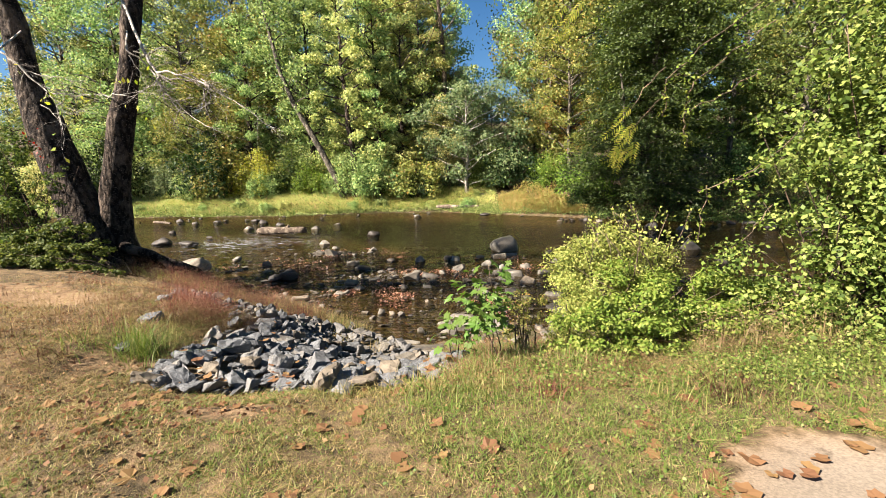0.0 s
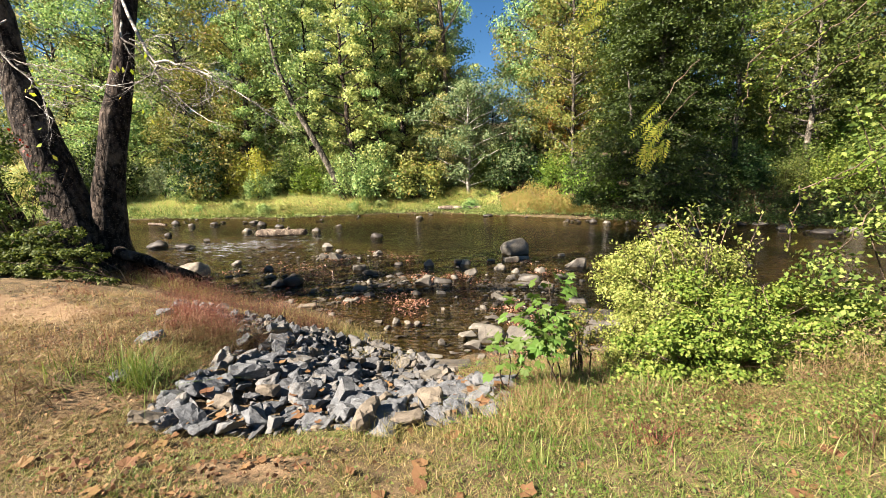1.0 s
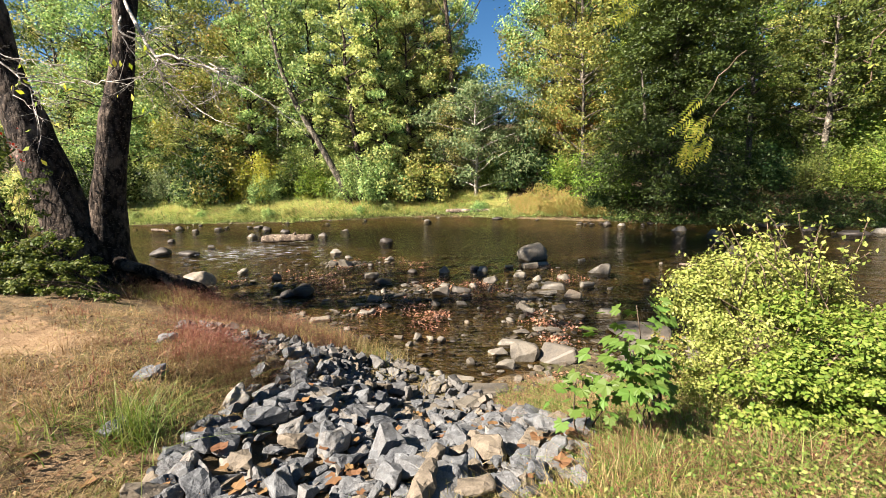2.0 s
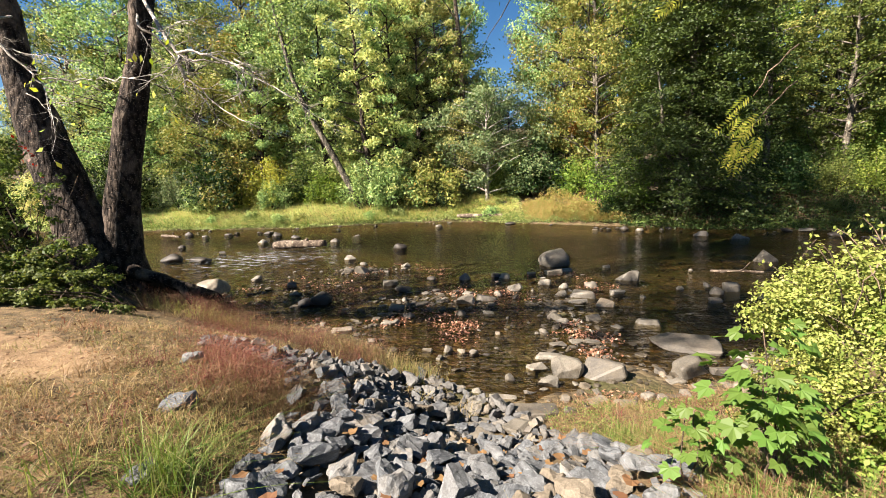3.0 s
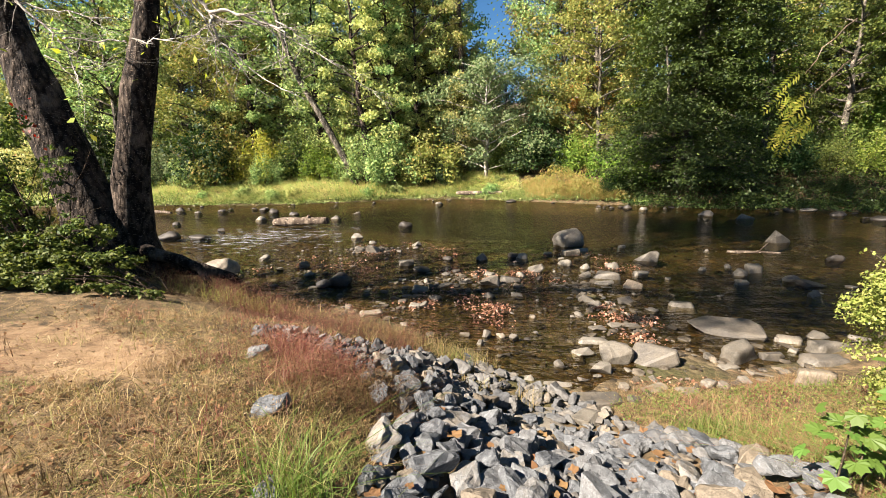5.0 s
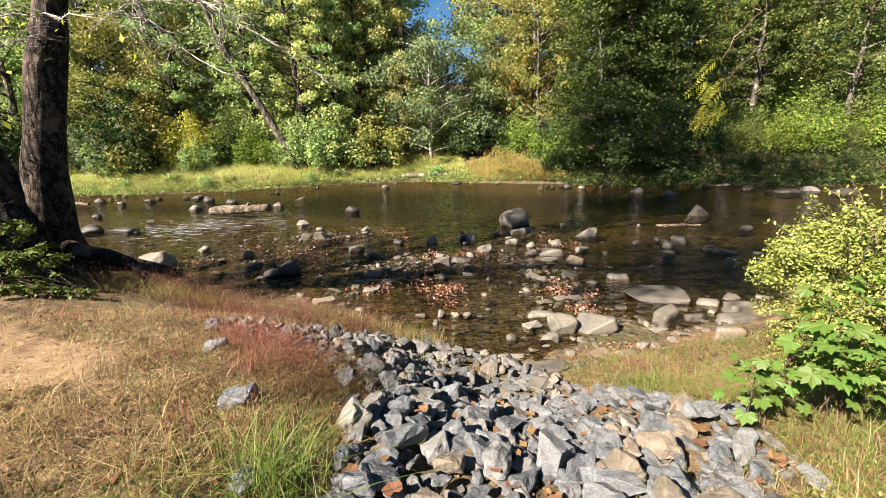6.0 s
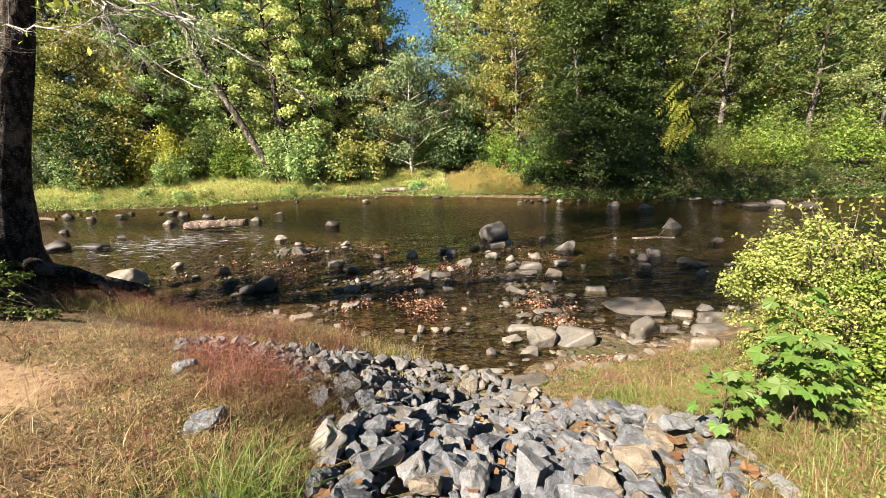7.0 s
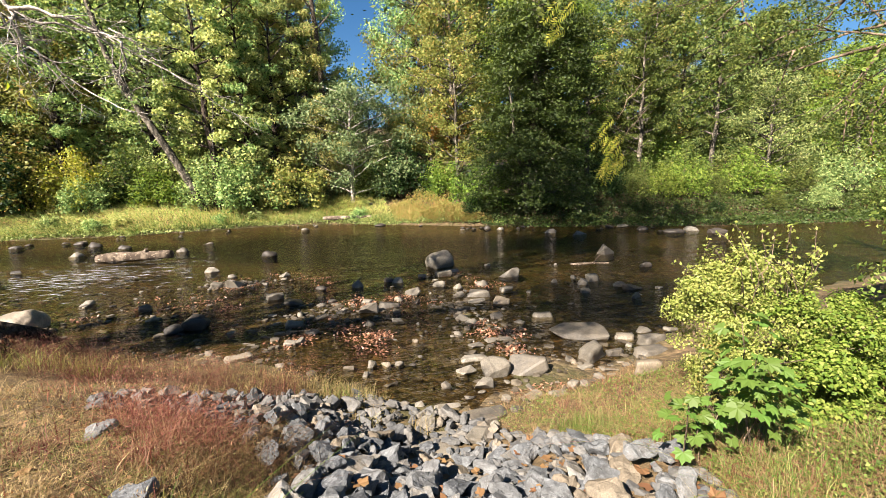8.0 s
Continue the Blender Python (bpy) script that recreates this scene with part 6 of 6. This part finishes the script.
def tall_grass(name, count, box, keep, height, width, lean, mat, label, seed, k=4):
    nr = np.random.default_rng(seed)
    x, y = nr.uniform(box[0], box[1], count), nr.uniform(box[2], box[3], count)
    ok = keep(x, y, nr)
    q = np.column_stack([x[ok], y[ok]])
    hgt = nr.uniform(height[0], height[1], len(q)) * (1 + 0.35 * patches(q[:, 0], q[:, 1]))
    tagged(part(name, blades(name, q, hgt, nr.uniform(width * 0.6, width * 1.3, len(q)), lean, k, seed), mat), label, "grass", kind="stuff")


def shore_d(x, y):
    return np.interp(x, NEAR_X, NEAR_Y) - y


lawn()


def back_lawn():
    """The same bank behind and beside, thinner."""
    nr = np.random.default_rng(22)
    for mat, nm, n in ((GRASS_MIX, "dry_grass", 52000), (GRASS_GREEN, "green_grass", 46000)):
        q = np.column_stack([nr.uniform(-14, 14, n), nr.uniform(-14, 1.2, n)])
        q = q[dirt_mask(q[:, 0], q[:, 1]) < 0.4]
        tagged(part(nm, blades(nm, q, nr.uniform(0.04, 0.11, len(q)), nr.uniform(0.006, 0.014, len(q)), 1.5, 2, 8), mat), "short mixed grass of the wide bank", "grass", kind="stuff")


back_lawn()
tall_grass("brown_grass", 52000, (-10.5, -1.2, 5.6, 12.5), lambda x, y, r: (shore_d(x, y) > 0.05) & (shore_d(x, y) < 2.9 + 0.4 * patches(x, y)) & (x < -3.2 + (y - 7) * 0.55 + 0.3 * r.normal(size=len(x))) & (patches(x, y, 1.5) + 0.3 * r.normal(size=len(x)) > 0.0), (0.06, 0.32), 0.0042, 1.9, GRASS_BROWN,
           "brown autumn grass fringing the creek", 31)
tall_grass("brown_grass", 16000, (-9.5, -2.2, 6.4, 11.5), lambda x, y, r: (shore_d(x, y) > 0.2) & (shore_d(x, y) < 2.6) & (x < -3.0 + (y - 7) * 0.55) & (patches(x, y, 1.1) > 0.05), (0.25, 0.5), 0.003, 1.2, RED_STEM,
           "thin reddish seed stalks standing in the brown fringe", 30)
tall_grass("shore_grass", 12000, (-9.5, -2.4, 6.0, 11.5), lambda x, y, r: (shore_d(x, y) > 0.3) & (shore_d(x, y) < 2.9) & (x < -3.2 + (y - 7) * 0.55) & (patches(x, y, 1.4) > 0.12), (0.08, 0.34), 0.005, 1.4, GRASS_MIX,
           "yellow-green grass mixed into the brown fringe", 36)
for n, (x, y) in enumerate([(-5.75, 8.2), (-6.2, 8.3), (-5.4, 8.0), (-7.0, 8.4)]):
    q = np.random.default_rng(300 + n)
    tagged(part("grass_tuft", blades("grass_tuft", q.normal(size=(150, 2)) * 0.14 + (x, y), q.uniform(0.15, 0.36, 150), q.uniform(0.004, 0.009, 150), 1.2, 5, 300 + n), LEAF_GOLD), "yellow-green grass tuft in the brown fringe", "grass", kind="stuff")


def seed_fuzz():
    """Fine seed heads over the brown fringe."""
    nr = np.random.default_rng(55)
    n = 26000
    x, y = nr.uniform(-9.5, -2.0, n), nr.uniform(6.2, 11.5, n)
    ok = (shore_d(x, y) > 0.1) & (shore_d(x, y) < 2.7) & (x < -3.0 + (y - 7) * 0.55) & (patches(x, y, 1.1) > -0.1)
    p = np.column_stack([x, y, land_z(x, y) + nr.uniform(0.08, 0.42, n)])[ok]
    tagged(part("seed_heads", leaves("seed_heads", p, nr.uniform(0.012, 0.035, len(p)), 0.2, 0.25, 55), RED_STEM), "fine reddish-brown seed heads of the creek-side grass", "grass", kind="stuff")


seed_fuzz()
tall_grass("shore_grass", 5200, (-3.6, -1.2, 6.2, 8.6), lambda x, y, r: (shore_d(x, y) > 0.05) & (shore_d(x, y) < 1.0) & (patches(x, y, 2) > 0.0), (0.1, 0.3), 0.006, 0.9, GRASS_MIX, "tufts of grass between the stones at the water", 32)
tall_grass("weeds", 22000, (-0.3, 2.6, 2.9, 7.0), lambda x, y, r: (shore_d(x, y) > 0.15) & ~inside(x, y, PILE) & (patches(x, y, 1.6) > -0.5), (0.03, 0.12), 0.004, 2.6, GRASS_DRY, "dry straw-coloured weeds on the bank slope", 33)
tall_grass("weeds", 3200, (-0.3, 2.4, 3.0, 7.0), lambda x, y, r: (shore_d(x, y) > 0.15) & ~inside(x, y, PILE) & (patches(x, y, 2.2) > 0.0), (0.05, 0.16), 0.004, 2.2, RED_STEM, "reddish dried weeds on the bank slope", 37)
tall_grass("weeds", 9000, (-0.1, 4.2, 2.4, 6.6), lambda x, y, r: (shore_d(x, y) > 0.3) & ~inside(x, y, PILE) & (patches(x, y, 1.6) > 0.0), (0.06, 0.2), 0.007, 1.3, GRASS_GREEN, "green weeds among dry grass on the slope", 34)
for n, (mat, count, label) in enumerate([(GRASS_DRY, 1500, "tall dry weeds round the sapling's foot"), (GRASS_GREEN, 2000, "green weeds round the sapling's foot"), (RED_STEM, 1100, "reddish weeds round the sapling's foot")]):
    tall_grass("weeds", count, (0.15, 1.6, 3.3, 4.5), lambda x, y, r: ~inside(x, y, PILE) & (patches(x, y, 2.5) > -0.5), (0.07, 0.26), 0.005, 1.5, mat, label, 38 + n * 11)
tall_grass("dry_grass", 24000, (-6.4, -2.4, 2.2, 6.4), lambda x, y, r: ~inside(x, y, PILE) & (dirt_mask(x, y) + 0.2 * patches(x, y, 2) < 0.5) & (patches(x, y, 1.7) + 0.25 * r.normal(size=len(x)) > -0.1), (0.025, 0.085), 0.004, 3.4, GRASS_DRY,
           "matted straw-coloured dead grass on the bank", 35, 4)
tall_grass("dry_grass", 5000, (-6.2, -2.4, 2.6, 6.2), lambda x, y, r: ~inside(x, y, PILE) & (dirt_mask(x, y) < 0.45) & (patches(x, y, 2.3) > 0.1), (0.07, 0.17), 0.0035, 2.0, GRASS_BROWN,
           "thin brown dead stalks lying over the bank", 29, 5)
tall_grass("green_grass", 9000, (-6.4, -2.5, 2.4, 5.0), lambda x, y, r: ~inside(x, y, PILE) & (dirt_mask(x, y) < 0.45) & (patches(x - 1, y, 0.9) > 0.15), (0.03, 0.1), 0.004, 2.0, GRASS_GREEN,
           "soft green grass patches on the bank", 28, 4)


def tuft(x, y, count, height, seed, mat, name, label, spread_r=0.12, width=0.011, lean=1.2):
    nr = np.random.default_rng(seed)
    q = nr.normal(size=(count, 2)) * spread_r + (x, y)
    me = blades(name, q, nr.uniform(height * 0.5, height, count), nr.uniform(width * 0.6, width * 1.2, count), lean, 6, seed)
    tagged(part(name, me, mat), label, "grass", kind="stuff")


tuft(-2.95, 3.5, 260, 0.42, 1, GRASS_GREEN, "grass_tuft", "arching tuft of long green grass by the stones", 0.13, 0.0075)
tuft(-3.4, 3.25, 45, 0.24, 2, GRASS_GREEN, "grass_tuft", "small tuft of long green grass", 0.12, 0.0075)
tuft(0.3, 5.35, 220, 0.3, 3, GRASS_GREEN, "grass_tuft", "bright green grass tuft beside the stones", 0.13, 0.008, 0.6)
tuft(-2.2, 7.3, 90, 0.3, 4, GRASS_GREEN, "grass_tuft", "green grass tuft at the water's edge", 0.2, 0.006, 0.6)
tuft(-1.9, 6.6, 60, 0.22, 5, GRASS_MIX, "grass_tuft", "yellowish grass tuft growing between stones", 0.1, 0.006, 0.7)


tall_grass("edge_grass", 2600, (-1.0, 0.7, 2.85, 3.75), lambda x, y, r: patches(x, y, 2.5) + 0.5 * r.normal(size=len(x)) + 0.6 * (x + 0.3) > 0.0, (0.06, 0.2), 0.005, 1.0, GRASS_MIX, "grass grown over the edge of the stones", 39)


def weed_tufts(name, places, mat, label, height, seed, per=100):
    """Spiky dried weeds: bundles of stems that fan out of a few roots, with finer side twigs."""
    nr = np.random.default_rng(seed)
    top = tagged(new(name), label, "weed")
    for x, y in places:
        q = nr.normal(size=(per, 2)) * 0.08 + (x, y)
        part("stem", blades("stem", q, nr.uniform(height * 0.35, height, per), nr.uniform(0.002, 0.0045, per), 1.3, 5, seed), mat, top)
        q = nr.normal(size=(per, 2)) * 0.15 + (x, y)
        fz = nr.normal(size=(per * 4, 3)) * (0.15, 0.15, 0.0) + (x, y, 0)
        fz[:, 2] = land_z(fz[:, 0], fz[:, 1]) + nr.uniform(0.03, height * 0.95, per * 4)
        tagged(part("seed_head", leaves("seed_head", fz, nr.uniform(0.01, 0.036, per * 4), 0.1, 0.2, seed + 2), mat, top), kind="stuff")
        tagged(part("twig", blades("twig", q, nr.uniform(height * 0.2, height * 0.55, per), nr.uniform(0.002, 0.005, per), 1.8, 3, seed + 1), mat, top), kind="stuff")


weed_tufts("red_weed", [(-3.9, 5.45), (-3.65, 5.2), (-3.45, 4.95), (-3.7, 5.6), (-3.3, 5.25), (-3.5, 4.7), (-4.1, 5.7), (-3.15, 4.95)], RED_STEM, "spiky reddish dried weed clump on the bank", 0.45, 41)
weed_tufts("brown_weed", [(-2.95, 4.75), (-2.8, 4.5), (-3.1, 4.5), (-2.7, 4.85), (-2.9, 5.1), (-3.2, 4.35)], GRASS_BROWN, "brown tangled dead weed clump by the stones", 0.34, 45)
weed_tufts("straw_weed", [(-3.2, 3.9), (-3.9, 4.3), (-4.4, 3.9), (-3.7, 3.6), (-4.9, 4.2), (-4.4, 4.7)], GRASS_DRY, "straw-coloured dead weed clump on the trodden bank", 0.24, 47)


weed_tufts("straw_weed", [(3.1, 3.85), (3.4, 3.9), (3.75, 3.75), (2.75, 3.75)], GRASS_DRY, "tall dead straw-coloured stalks beside the bush", 0.55, 49)


def rough_tufts():
    """Low uneven clumps that break up the bank slope and the trodden grass."""
    r = random.Random(91)
    kinds = [(GRASS_BROWN, "brown_weed", "low brown tangled weed clump on the bank slope"), (RED_STEM, "red_weed", "low reddish dried weed clump on the bank slope"),
             (GRASS_MIX, "grass_tuft", "mixed green and straw grass clump on the bank"), (GRASS_GREEN, "grass_tuft", "fresh green grass clump on the bank"), (GRASS_DRY, "straw_weed", "flattened straw-coloured weed clump on the bank")]
    for k in range(84):
        if k < 50:
            x, y = r.uniform(0.2, 3.4), r.uniform(2.6, 6.6)
        else:
            x, y = r.uniform(-6.2, -2.9), r.uniform(2.9, 6.6)
        if shore_d(np.array([x]), np.array([y]))[0] < 0.25 or inside(np.array([x]), np.array([y]), PILE)[0]:
            continue
        mat, name, label = r.choice(kinds if k < 50 else kinds[:3] + kinds[4:])
        tuft(x, y, 70, r.uniform(0.1, 0.26), 300 + k, mat, name, label, r.uniform(0.08, 0.2), 0.006, r.uniform(1.0, 2.0))


rough_tufts()


def grass_stone(x, y, size, seed):
    me = hull_stone(seed, (1.0, 0.75, 0.5), 17, 0.05, 0.09)
    me.materials.append(QUARRY)
    ob = new("quarry_stone", me)
    ob.matrix_basis = pose(x, y, float(land_z(x, y)) + size * 0.12, 8, -6, 40 * seed) @ Matrix.Scale(size, 4)
    tagged(ob, "single blue-grey stone lying in the dry grass", "stone", "bank riprap")


for n, (x, y, size) in enumerate([(-3.42, 4.2, 0.27), (-3.95, 5.1, 0.24), (-3.1, 3.5, 0.2)]):
    grass_stone(x, y, size, 90 + n)


def bank_weed_leaves():
    """Low broad-leaved weeds at the foot of the bush."""
    nr = np.random.default_rng(51)
    n = 21000
    x, y = nr.uniform(0.9, 5.5, n), nr.uniform(2.5, 4.6, n)
    ok = (patches(x, y, 1.4) > 0.0 - 0.35 * np.clip(y - 3.0, 0, 1)) & (y > 3.0 + 0.2 * (x < 2) + 0.35 * patches(x, y) + 0.3 * nr.normal(size=n)) & (y < 4.4)
    p = np.column_stack([x, y, land_z(x, y) + nr.uniform(0.01, 0.13, n)])[ok]
    tagged(part("ground_cover", leaves("ground_cover", p, nr.uniform(0.014, 0.036, len(p)), 0.9, 0.7, 51), LEAF_VINE), "low green leafy weeds under the bush", "weeds", kind="stuff")


bank_weed_leaves()


def slope_weeds():
    """Small mixed leaves tangled into the dry grass of the slope."""
    nr = np.random.default_rng(52)
    for mat, n, low, high, label in ((GRASS_GREEN, 15000, 0.01, 0.11, "small green weed leaves in the slope's dry grass"), (LITTER, 1800, 0.0, 0.05, "crumpled brown leaf bits in the slope's dry grass"), (LEAF_GOLD, 420, 0.02, 0.13, "small yellow weed leaves in the slope's dry grass")):
        x, y = nr.uniform(-0.3, 3.2, n), nr.uniform(2.8, 6.6, n)
        ok = ~inside(x, y, PILE) & (shore_d(x, y) > 0.25) & (patches(x, y, 2.4) > -0.3)
        p = np.column_stack([x, y, land_z(x, y) + nr.uniform(low, high, n)])[ok]
        tagged(part("weed_leaves", leaves("weed_leaves", p, nr.uniform(0.012, 0.034, len(p)), 0.9, 0.6, n), mat), label, "weeds", kind="stuff")


slope_weeds()


def lawn_weeds():
    """Tiny clover-like leaves knitted into the short grass."""
    nr = np.random.default_rng(54)
    n = 30000
    x, y = nr.uniform(-4.5, 4.6, n), nr.uniform(0.7, 3.9, n)
    ok = ~inside(x, y, PILE) & (dirt_mask(x, y) + 0.25 * patches(x, y, 2.0) < 0.42) & (nr.random(n) < np.clip(0.35 + 0.5 * patches(x, y) + 0.25 * np.clip(x, -1, 1), 0.05, 1))
    p = np.column_stack([x, y, land_z(x, y) + nr.uniform(0.006, 0.04, n)])[ok]
    tagged(part("lawn_weeds", leaves("lawn_weeds", p, nr.uniform(0.008, 0.026, len(p)), 0.9, 0.75, 54), GRASS_GREEN), "tiny green weed leaves knitted into the grass", "weeds", kind="stuff")


lawn_weeds()

# far bank meadow
def far_meadow(name, count, x0, x1, d0, d1, height, width, mat, seed, label, gate=None):
    nr = np.random.default_rng(seed)
    x = nr.uniform(x0, x1, count)
    d = nr.uniform(d0, d1, count)
    y = np.interp(x, FAR_X, FAR_Y) + d
    if gate is not None:
        ok = gate(x, y)
        x, y = x[ok], y[ok]
    q = np.column_stack([x, y])
    hgt = nr.uniform(height * 0.5, height, len(q)) * (1 + 0.4 * patches(x, y, 0.6))
    tagged(part(name, blades(name, q, hgt, nr.uniform(width * 0.6, width * 1.3, len(q)), 1.3, 2, seed), mat), label, "grass", kind="stuff")


far_meadow("meadow_grass", 46000, -48, 2.0, 0.4, 6.2, 0.6, 0.035, GRASS_FAR, 61, "tall golden-green grass along the far bank")
far_meadow("meadow_edge", 26000, -48, 2.5, 0.1, 2.0, 0.32, 0.045, GRASS_GREEN, 62, "green grass along the far waterline", lambda x, y: patches(x, y, 0.5) > -0.25)
far_meadow("dry_mound_grass", 3000, 2.4, 8.0, 0.2, 2.8, 0.75, 0.05, GRASS_MOUND, 63, "mound of tall golden grass on the far bank")
far_meadow("meadow_grass", 9000, 9, 62, 0.2, 6, 0.4, 0.05, GRASS_BROWN, 64, "weedy brown grass along the far bank")


def far_leaves(name, count, x0, x1, d0, d1, height, size, slim, mat, seed, label, hump=None):
    """Leafy low growth of the far bank."""
    nr = np.random.default_rng(seed)
    x, d = nr.uniform(x0, x1, count), nr.uniform(d0, d1, count)
    y = np.interp(x, FAR_X, FAR_Y) + d
    up = height * np.clip(0.6 + 0.6 * patches(x, y, 0.8) + 0.3 * wobble(x, y, 3.0), 0.12, 1.4)
    if hump:
        up = up * np.exp(-((x - hump[0]) / hump[1]) ** 2)
    p = np.column_stack([x, y, land_z(x, y) + up * nr.random(count) ** 0.6])
    tagged(part(name, leaves(name, p, size * nr.uniform(0.6, 1.4, count), 0.7, slim, seed, None, True), mat), label, "weeds", kind="stuff")


far_leaves("meadow_weeds", 42000, -48, 2.2, 0.1, 6.0, 0.42, 0.085, 0.4, MEADOW_WEED, 65, "lush yellow-green weeds of the far meadow")
far_leaves("meadow_weeds", 16000, -48, 2.0, 1.4, 6.0, 0.55, 0.10, 0.4, GRASS_FAR, 66, "straw and orange seed heads in the far meadow")
far_leaves("waterside_weeds", 26000, -48, 2.5, -0.2, 1.5, 0.3, 0.12, 0.7, LEAF_GREEN, 67, "green leafy weeds along the far waterline")
far_leaves("mound_weeds", 17000, 2.2, 8.4, 0.1, 2.8, 1.7, 0.15, 0.25, GRASS_MOUND, 68, "golden seed heads on the far grass mound", (5.2, 2.6))
far_leaves("mound_weeds", 4000, 2.2, 9.0, 0.0, 1.6, 0.4, 0.12, 0.6, LEAF_GREEN, 69, "green weeds at the foot of the grass mound")

# leaves set dark where the far slope lies in shade
far_leaves("bank_cover", 16000, 7.6, 44, -0.35, 0.9, 0.35, 0.12, 0.7, LEAF_BOUGH, 72, "leafy growth over the far waterline, coloured dark for shade")
far_leaves("bank_cover", 30000, 7.6, 44, 0.1, 5.0, 0.6, 0.14, 0.7, LEAF_BOUGH, 70, "leafy growth of the far bank with shade put into its colour")

# ---- fallen leaves ----
def fallen_leaves():
    r = random.Random(71)
    shapes = [lobed_leaf(s, 1.0, 5, c, 0.84) for s, c in ((1, 0.12), (2, 0.25), (3, 0.18), (4, 0.4), (5, 0.05))]
    for me in shapes:
        me.materials.append(LITTER)
    count = 0
    while count < 290:
        zone = r.random()
        if zone < 0.42:
            x, y = r.uniform(-3.2, 4.2), r.uniform(0.9, 3.2)
        elif zone < 0.55:
            x, y = r.gauss(1.9, 0.45), r.gauss(1.6, 0.4)
        elif zone < 0.78:
            x, y = r.uniform(-5.2, -1.5), r.uniform(1.6, 4.6)
        else:
            x, y = r.uniform(-2.7, 0.2), r.uniform(3.0, 5.6)
        on_rock = bool(inside(x, y, PILE))
        z = float(land_z(x, y)) + (r.uniform(0.07, 0.13) if on_rock else r.uniform(0.006, 0.016))
        ob = new("fallen_leaf", r.choice(shapes))
        ob.matrix_basis = pose(x, y, z, r.gauss(0, 6), r.gauss(0, 6), r.uniform(0, 360)) @ Matrix.Scale(r.uniform(0.045, 0.1), 4)
        tagged(ob, "curled orange-brown fallen leaf between bank stones" if on_rock else "dry orange-brown fallen leaf on the grass", "leaf", "fallen leaves")
        count += 1
    nr = np.random.default_rng(72)
    n = 17000
    x, y = nr.uniform(-7, 4.5, n), nr.uniform(0.6, 6.8, n)
    ok = (land_z(x, y) > 0.3) & ((dirt_mask(x, y) < 0.7) | (nr.random(n) < 0.22)) & (nr.random(n) < np.clip(0.22 + 0.5 * patches(x, y, 1.2) + 0.45 * (x < -1.2), 0.04, 1))
    p = np.column_stack([x, y, land_z(x, y) + nr.uniform(0.008, 0.04, n)])[ok]
    x, y = nr.normal(size=2600) * 1.1 - 4.0, nr.normal(size=2600) * 0.8 + 4.3
    ok = ~inside(x, y, PILE) & (land_z(x, y) > 0.3) & (dirt_mask(x, y) < 0.8) & (patches(x, y, 2.2) > -0.25)
    p = np.concatenate([p, np.column_stack([x, y, land_z(x, y) + nr.uniform(0.01, 0.05, 2600)])[ok]])
    heap = np.array([(-2.9, 2.2), (-2.3, 2.5), (-1.7, 2.15), (-3.4, 2.7), (-1.2, 2.6), (-2.0, 1.7)])
    q = heap[nr.integers(0, 6, 1500)] + nr.normal(size=(1500, 2)) * (0.42, 0.26)
    q = q[~inside(q[:, 0], q[:, 1], PILE)]
    p = np.concatenate([p, np.column_stack([q, land_z(q[:, 0], q[:, 1]) + nr.uniform(0.006, 0.035, len(q))])])
    tagged(part("leaf_litter", leaves("leaf_litter", p, nr.uniform(0.01, 0.045, len(p)) * nr.uniform(0.6, 1.2, len(p)), 1.3, 0.62, 72), LITTER), "dry brown leaf litter scattered on the ground", "leaves", kind="stuff")
    spots = [(-1.6, 9.79, 0.25, 0.25, 420), (-2.83, 15.63, 0.36, 0.45, 260), (-4.94, 15.31, 0.47, 0.43, 300), (2.33, 13.0, 0.22, 0.34, 160), (1.3, 15.05, 0.29, 0.33, 150), (0.81, 9.65, 0.16, 0.31, 220), (-0.34, 12.3, 0.2, 0.28, 200), (-2.97, 10.06, 0.18, 0.17, 160), (0.84, 8.48, 0.16, 0.13, 150), (-0.73, 12.27, 0.23, 0.42, 160), (-5.23, 13.16, 0.49, 0.47, 220), (-6.47, 13.73, 0.51, 0.52, 200), (-2.25, 10.64, 0.31, 0.37, 200), (1.25, 9.06, 0.13, 0.12, 80), (0.87, 6.92, 0.3, 0.09, 160), (6.39, 14.79, 0.13, 0.31, 60), (-3.67, 16.49, 0.25, 0.37, 90), (-1.79, 12.4, 0.28, 0.53, 180)] + [(0.6, 32.0, 2.2, 0.5, 260)]
    pts = []
    for cx, cy, sx, sy, c in spots:
        heap = nr.normal(size=(9, 2)) * (sx, sy) + (cx, cy)
        pts.append(heap[nr.integers(0, 9, c)] + nr.normal(size=(c, 2)) * (0.12 + 0.12 * sx, 0.1 + 0.1 * sy))
    q = np.concatenate(pts)
    q = q[land_z(q[:, 0], q[:, 1]) > -0.19]
    p = np.column_stack([q, np.maximum(land_z(q[:, 0], q[:, 1]), 0.0) + nr.uniform(0.004, 0.03, len(q))])
    tagged(part("leaf_drift", leaves("leaf_drift", p, nr.uniform(0.025, 0.085, len(p)), 1.2, 0.6, 73), LITTER_WET), "drifts of wet russet leaves caught on the gravel bars", "leaves", kind="stuff")


fallen_leaves()
